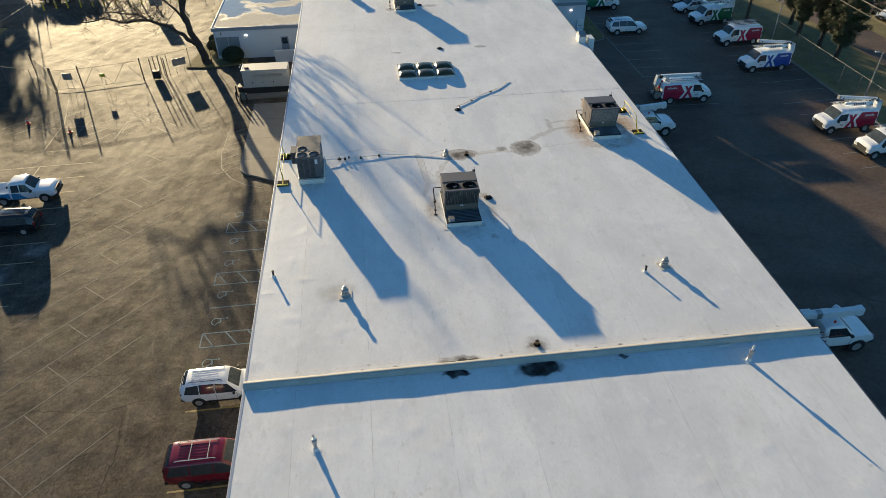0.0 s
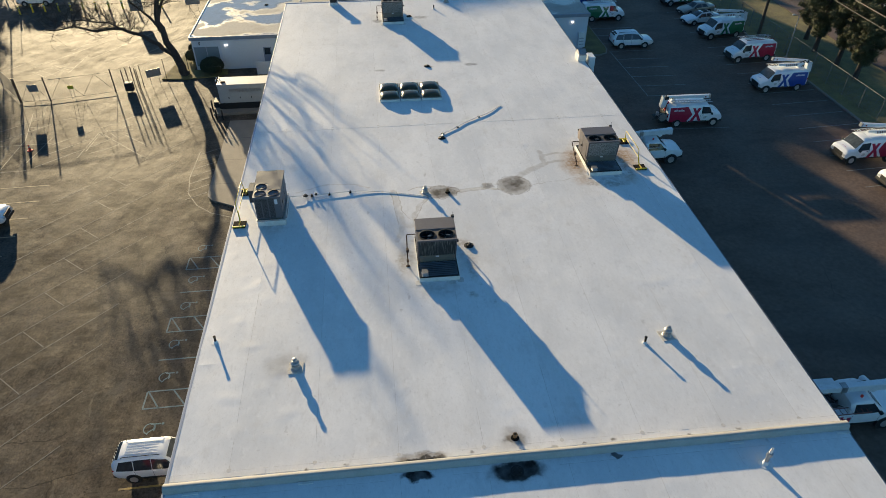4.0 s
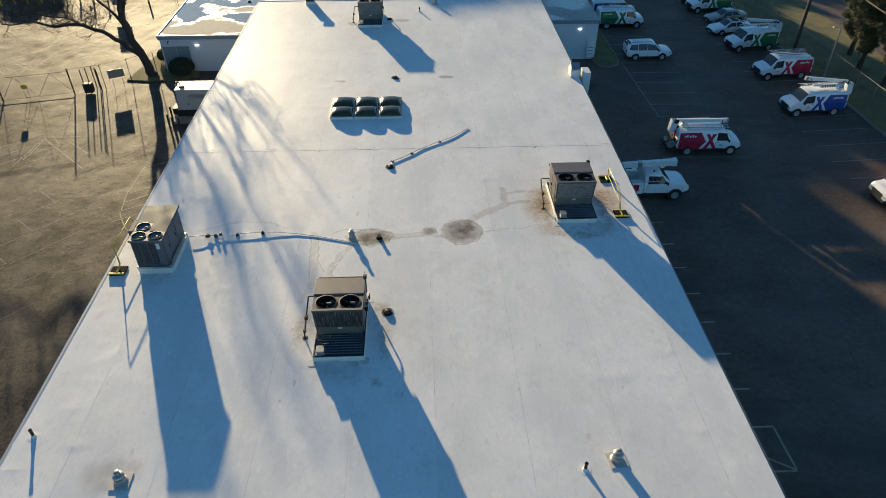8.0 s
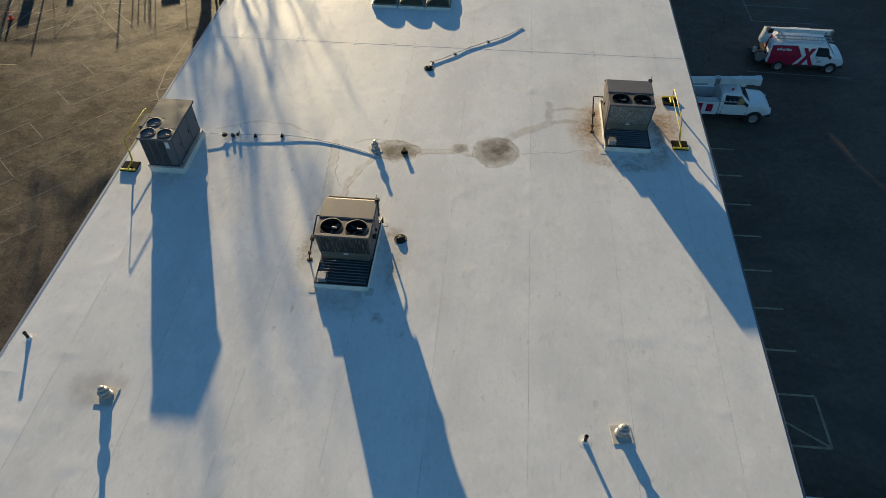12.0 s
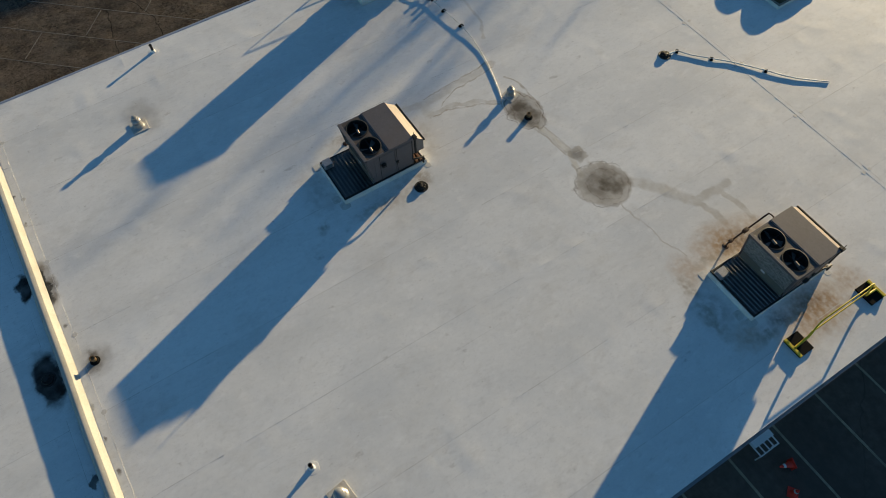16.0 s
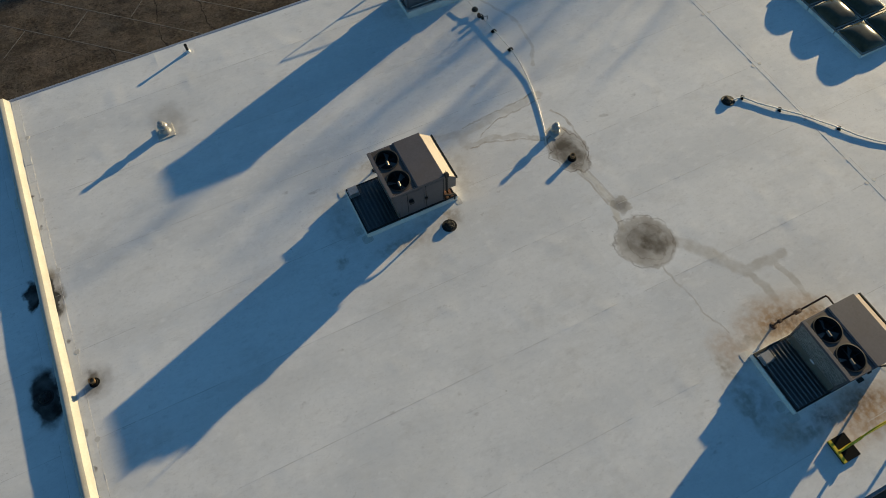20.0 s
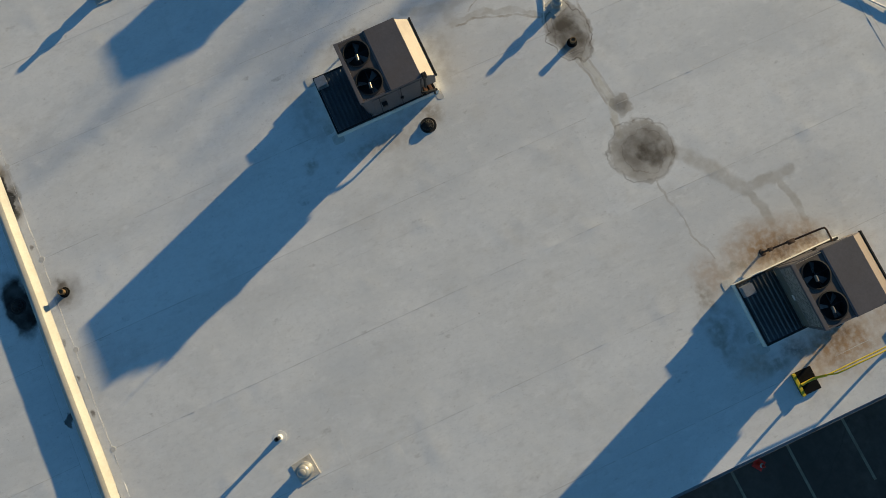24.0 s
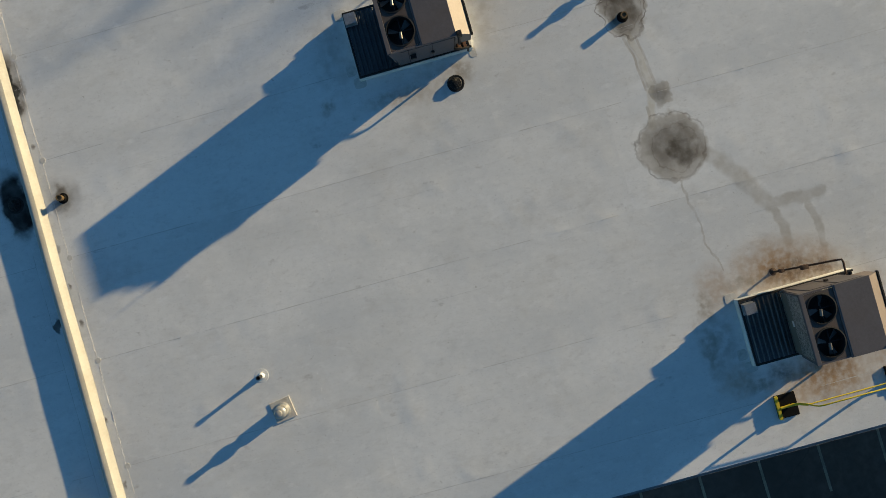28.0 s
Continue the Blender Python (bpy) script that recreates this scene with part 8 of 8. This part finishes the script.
# ---- trees ----
M_BARK = material("dark_bark", (0.055, 0.042, 0.033), 0.95, vary=0.35, scale=2, fine=18, bump=0.9, bump_scale=22)
M_NEEDLE = material("pine_needles", (0.066, 0.074, 0.030), 0.8, vary=0.5, scale=0.9, fine=6, dirt=(0.085, 0.062, 0.028), dirt_amount=0.6, dirt_scale=1.4)
M_HEDGE = material("hedge_leaves", (0.030, 0.038, 0.016), 0.8, vary=0.4, scale=2, fine=9)


def limb(verts, faces, pts, r0, r1, seg):
    pts = [Vector(p) for p in pts]
    base = len(verts)
    for i, p in enumerate(pts):
        d = (pts[min(i + 1, len(pts) - 1)] - pts[max(i - 1, 0)]).normalized()
        u = d.cross(Vector((0.31, 0.57, 0.76))).normalized()
        v = d.cross(u)
        r = r0 + (r1 - r0) * i / (len(pts) - 1)
        verts += [tuple(p + r * (math.cos(2 * math.pi * k / seg) * u + math.sin(2 * math.pi * k / seg) * v)) for k in range(seg)]
    for i in range(len(pts) - 1):
        for k in range(seg):
            a, b = base + i * seg + k, base + i * seg + (k + 1) % seg
            faces.append((a, b, b + seg, a + seg))


def grow(rnd, verts, faces, start, way, length, r, depth):
    """A limb that wanders, with smaller ones off its sides."""
    pts, d, p = [Vector(start)], Vector(way).normalized(), Vector(start)
    steps = 6 if depth > 1 else 4
    for k in range(steps):
        d = (d + Vector((rnd.uniform(-1, 1), rnd.uniform(-1, 1), rnd.uniform(-0.75, 0.95))) * (0.26 if depth > 1 else 0.34)).normalized()
        p = p + d * length / steps
        pts.append(p.copy())
    limb(verts, faces, pts, r, max(0.007, r * 0.32), 7 if r > 0.1 else (5 if r > 0.03 else 3))
    if depth <= 0:
        return
    for k in range({4: 6, 3: 6, 2: 6, 1: 5}[depth]):
        i = rnd.uniform(0.25, 1.0) * steps
        a = pts[min(int(i), steps - 1)].lerp(pts[min(int(i) + 1, steps)], i - int(i))
        side = Vector((rnd.uniform(-1, 1), rnd.uniform(-1, 1), rnd.uniform(-0.5, 1.0))).normalized()
        grow(rnd, verts, faces, a, d * 0.55 + side * 0.85, length * rnd.uniform(0.38, 0.62), max(0.009, r * rnd.uniform(0.30, 0.48)), depth - 1)


rnd = random.Random(7)
tree = thing("bare_tree", "large leafless tree leaning over the yard fence", "tree", (-12.3, 76.3, G))
verts, faces = [], []
trunk = [(0.2, 0.0, -0.05), (-0.15, 0.0, 1.0), (-0.6, 0.1, 2.6), (-1.2, 0.2, 4.4), (-1.5, 0.4, 6.8), (-1.0, 0.5, 9.2), (0.3, 0.5, 11.2), (1.4, 0.6, 12.8), (2.5, 0.6, 15.0)]
left_limb = [(-0.6, 0.05, 2.2), (-1.9, -0.2, 3.7), (-3.4, -0.5, 4.9), (-5.8, -0.8, 5.7), (-8.0, -0.9, 5.6), (-10.0, -0.6, 6.0), (-12.8, -0.4, 5.7)]
right_limb = [(-1.6, 0.2, 5.0), (-0.9, 0.6, 7.6), (0.8, 1.0, 9.6), (3.4, 1.0, 10.8), (6.4, 0.4, 11.4)]
far_limb = [(-1.4, 0.4, 7.5), (0.4, 0.2, 9.6), (2.6, -0.4, 11.2), (4.2, -0.8, 12.6), (4.6, -0.9, 14.8)]
high_limb = [(-1.3, 0.4, 7.6), (-1.5, 0.7, 10.2), (-0.6, 0.7, 12.6), (-0.2, 0.6, 15.2)]
mid_limb = [(-1.5, 0.3, 4.8), (-2.8, 0.6, 6.8), (-4.2, 0.6, 8.6), (-5.2, 0.3, 11.4)]
low_limb = [(-4.4, -0.6, 5.2), (-6.0, -1.4, 6.6), (-8.4, -1.6, 7.0), (-10.6, -1.2, 6.7)]
for path, r0, r1, sg in ((trunk, 0.50, 0.03, 12), (left_limb, 0.26, 0.05, 9), (right_limb, 0.15, 0.03, 9), (far_limb, 0.075, 0.02, 8), (high_limb, 0.075, 0.02, 8), (mid_limb, 0.16, 0.05, 8), (low_limb, 0.11, 0.035, 7)):
    bent = []
    for p, q in zip(path, path[1:]):
        for k in range(3):
            c = Vector(p).lerp(Vector(q), k / 3)
            bent.append(c + Vector((rnd.uniform(-1, 1), rnd.uniform(-1, 1), rnd.uniform(-1, 1))) * (0.16 if k else 0.0))
    bent.append(Vector(path[-1]))
    limb(verts, faces, bent, r0, r1, sg)
raw("trunk", verts, faces, M_BARK, tree, smooth=60)
verts, faces = [], []
for path, n, ln, r, dp in ((trunk[4:], 34, 2.4, 0.045, 3), (left_limb[2:], 40, 2.3, 0.034, 3), (right_limb[1:], 30, 2.7, 0.04, 3), (far_limb, 40, 2.4, 0.032, 3), (high_limb, 40, 2.4, 0.032, 3), (mid_limb[1:], 14, 2.4, 0.034, 3), (low_limb, 22, 2.4, 0.034, 3)):
    for k in range(n):
        i = (k + 0.5) / n * (len(path) - 1)
        a = Vector(path[int(i)]).lerp(Vector(path[min(int(i) + 1, len(path) - 1)]), i - int(i))
        w = Vector((rnd.uniform(-1, 1), rnd.uniform(-1, 1), rnd.uniform(-0.1, 1.1)))
        grow(rnd, verts, faces, a, w, ln * rnd.uniform(0.7, 1.2), r, dp - 1)
raw("crown", verts, faces, M_BARK, tree, "bare tangled branches and twigs", smooth=60)


def leaf_cloud(rnd, spots, count, size, verts, faces, flat_=0.5, slim=0.45):
    """Many small leaf blades round each spot of (centre, radius)."""
    for c, rad in spots:
        for k in range(count):
            v = Vector((rnd.gauss(0, 1), rnd.gauss(0, 1), rnd.gauss(0, 1))).normalized()
            p = Vector(c) + Vector((v.x, v.y, v.z * flat_)) * rad * rnd.uniform(0.55, 1.05)
            a = Vector((rnd.uniform(-1, 1), rnd.uniform(-1, 1), rnd.uniform(-1, 1))).normalized()
            b = a.cross(v if abs(a.dot(v)) < 0.9 else Vector((0, 0, 1))).normalized()
            s = size * rnd.uniform(0.6, 1.4)
            i = len(verts)
            verts += [tuple(p - a * s), tuple(p + b * s * slim), tuple(p + a * s), tuple(p - b * s * slim)]
            faces.append((i, i + 1, i + 2, i + 3))


def pine(x, y, h, rad, seed, label, coarse=1.0, low=0.20, blade=0.12, z=G, slim=0.45):
    """A trunk, boughs that reach out and rise at the tips, and tufts along each bough."""
    rnd = random.Random(seed)
    t = thing("pine_tree", label, "tree", (x, y, z), 0, "pine trees")
    verts, faces = [], []
    limb(verts, faces, [(0, 0, -0.05), (0.06, 0.02, h * 0.12), (0.12, 0, h * 0.3), (-0.1, 0.1, h * 0.65), (0, 0, h * 0.97)], 0.30, 0.05, 9)
    spots = []
    n = int(44 * coarse)
    for k in range(n):
        f = low + (1.0 - low) * (k + rnd.uniform(0, 1)) / n
        rr = rad * (0.30 + 0.70 * math.sin(math.pi * min(1, (1.12 - f) * 1.05))) * (1.0 if f < 0.85 else 0.6) * rnd.uniform(0.55, 1.12)
        a = k * 2.4 + rnd.uniform(-0.5, 0.5)
        out = Vector((math.cos(a), math.sin(a), 0))
        side = Vector((-out.y, out.x, 0))
        bough = [Vector((0, 0, h * f * 0.95)), out * rr * 0.5 + Vector((0, 0, h * f - 0.1)), out * rr + side * rnd.uniform(-0.3, 0.3) + Vector((0, 0, h * f + 0.25))]
        limb(verts, faces, [tuple(p) for p in bough], 0.06, 0.015, 4)
        for q in (0.35, 0.62, 0.85, 1.0):
            p = bough[0].lerp(bough[1], q * 2) if q < 0.5 else bough[1].lerp(bough[2], q * 2 - 1)
            spots.append((p + side * rnd.uniform(-0.5, 0.5) * (1.2 - q) * rr + Vector((0, 0, rnd.uniform(-0.15, 0.3))), rnd.uniform(0.26, 0.58)))
    raw("trunk", verts, faces, M_BARK, t, smooth=60)
    verts, faces = [], []
    leaf_cloud(rnd, spots, int(78 * coarse), blade, verts, faces, 0.7, slim)
    raw("crown", verts, faces, M_NEEDLE, t, "uneven tufts of dark green needles")


for i, (x, y, h, r) in enumerate(((59.9, 73.6, 11.5, 2.9), (60.3, 69.7, 12.5, 3.2), (60.0, 65.8, 11.0, 2.9), (61.1, 77.5, 11.0, 2.7))):
    pine(x, y, h, r, 20 + i, "tall dense pine on the grass strip beside the fence", 1.9, 0.16, 0.13, GE, 0.2)
# unseen trees added behind the view to shade the road and the east lot
for i, (x, y, h, r) in enumerate(((-2, 129, 11.0, 5.0), (3, 133, 12.0, 5.0), (21, 128, 9.0, 4.0), (27, 131, 9.5, 4.5), (33, 129, 8.4, 3.6), (41, 132, 7.0, 3.2), (49, 128, 6.0, 3.0))):
    pine(x, y, h, r, 60 + i, "dense unseen evergreen added beyond the road for its shade", 0.9, 0.04, 0.34)

# an unseen dense belt of woods added for shade, one body with a ragged top
rnd = random.Random(12)
woods = tagged(new("woods"), "dense dark unseen woods added beyond the road for their shade", "woods", kind="stuff")
verts, faces = [], []
nx, nz = 220, 14


def crest(x):
    """Height of the added woods' ragged top, shaped for the east lot's shade: two gaps, and lower growth to the east.
    """
    h = float(np.interp(x, [-14, -2.3, -2.1, -0.9, -0.7, 0.1, 3.8, 4.1, 7.7, 8.1, 10.2, 12.5, 25.7, 29.5, 33.0, 35.0, 62], [21.0, 20.7, 17.2, 17.0, 18.1, 18.9, 19.4, 17.9, 17.65, 19.0, 18.4, 17.1, 16.4, 15.3, 14.2, 11.0, 9.5]))
    return h + (0.25 if x < 14 else 1.5) * noise.noise((x * 0.5, 0, 1)) + 0.35 * noise.noise((x * 1.7, 0, 5))


for side in (0, 1):
    for i in range(nx + 1):
        x = -14 + 76 * i / nx
        top = crest(x)
        for k in range(nz + 1):
            h = top * k / nz
            y = (149.0 if side == 0 else 153.0) + (1.2 if side == 0 else -1.2) * (k / nz) ** 3 + 0.9 * noise.noise((x * 0.6, h * 0.6, side * 9))
            verts.append((x, y, G - 0.1 + h))
w = nz + 1
for side in (0, 1):
    o = side * (nx + 1) * w
    for i in range(nx):
        for k in range(nz):
            a = o + i * w + k
            faces.append((a, a + w, a + w + 1, a + 1))
o = (nx + 1) * w
for i in range(nx):
    a = i * w + nz
    faces.append((a, a + w, a + w + o, a + o))
spots = []
for k in range(420):
    x = rnd.uniform(-4, 62)
    h = rnd.uniform(1.0, min(crest(x - 1.3), crest(x), crest(x + 1.3)) - 0.9)
    spots.append(((x, 149.0 - rnd.uniform(0, 0.8) + 1.2 * (h / 16.5) ** 3, G + h), rnd.uniform(0.6, 1.1)))
leaf_cloud(rnd, spots, 40, 0.4, verts, faces, 0.7)
raw("foliage", verts, faces, M_NEEDLE, woods)
# unseen foliage added beyond the road to shade the yard's far left
hedge = tagged(new("hedge"), "dense dark unseen hedge added beyond the road to shade the lot", "hedge", kind="stuff")
verts, faces = [], []
for k in range(260):
    x = rnd.uniform(-76, -41)
    leaf_cloud(rnd, [((x, 127 + rnd.uniform(-0.8, 0.8), G + rnd.uniform(0.3, 5.2)), rnd.uniform(0.6, 1.0))], 45, 0.34, verts, faces, 0.8)
for k in range(520):
    x = rnd.uniform(-84, -52.6)
    leaf_cloud(rnd, [((x, 128.5 + rnd.uniform(-1.2, 1.2), G + rnd.uniform(2.0, 12.4) * (0.86 + 0.2 * noise.noise((x * 0.4, 0, 3)))), rnd.uniform(0.8, 1.3))], 42, 0.36, verts, faces, 0.8)
raw("foliage", verts, faces, M_NEEDLE, hedge)


def bush(x, y, r, h, seed):
    rnd = random.Random(seed)
    b = thing("clipped_bush", "rounded dark clipped bush by the low wing", "bush", (x, y, G), 0, "clipped bushes")
    verts, faces = [], []
    for k in range(9):
        a = 2 * math.pi * k / 9
        limb(verts, faces, [(0.05 * math.cos(a), 0.05 * math.sin(a), 0), (0.4 * r * math.cos(a), 0.4 * r * math.sin(a), 0.45 * h), (0.75 * r * math.cos(a), 0.75 * r * math.sin(a), 0.75 * h)], 0.04, 0.012, 4)
    raw("stems", verts, faces, M_BARK, b)
    verts, faces = [], []
    for k in range(5200):
        v = Vector((rnd.gauss(0, 1), rnd.gauss(0, 1), abs(rnd.gauss(0, 1)) - 0.25)).normalized()
        p = Vector((v.x * r, v.y * r, max(0.12, h * (0.48 + 0.5 * v.z)))) * rnd.uniform(0.88, 1.03)
        a = Vector((rnd.uniform(-1, 1), rnd.uniform(-1, 1), rnd.uniform(-1, 1))).normalized()
        c = a.cross(v).normalized()
        i = len(verts)
        verts += [tuple(p - a * 0.08), tuple(p + c * 0.045), tuple(p + a * 0.08), tuple(p - c * 0.045)]
        faces.append((i, i + 1, i + 2, i + 3))
    raw("leaves", verts, faces, M_HEDGE, b)


bush(-9.2, 76.3, 1.25, 1.9, 3)
bush(-12.1, 80.4, 0.8, 1.3, 4)
bush(-12.2, 82.6, 0.8, 1.3, 5)
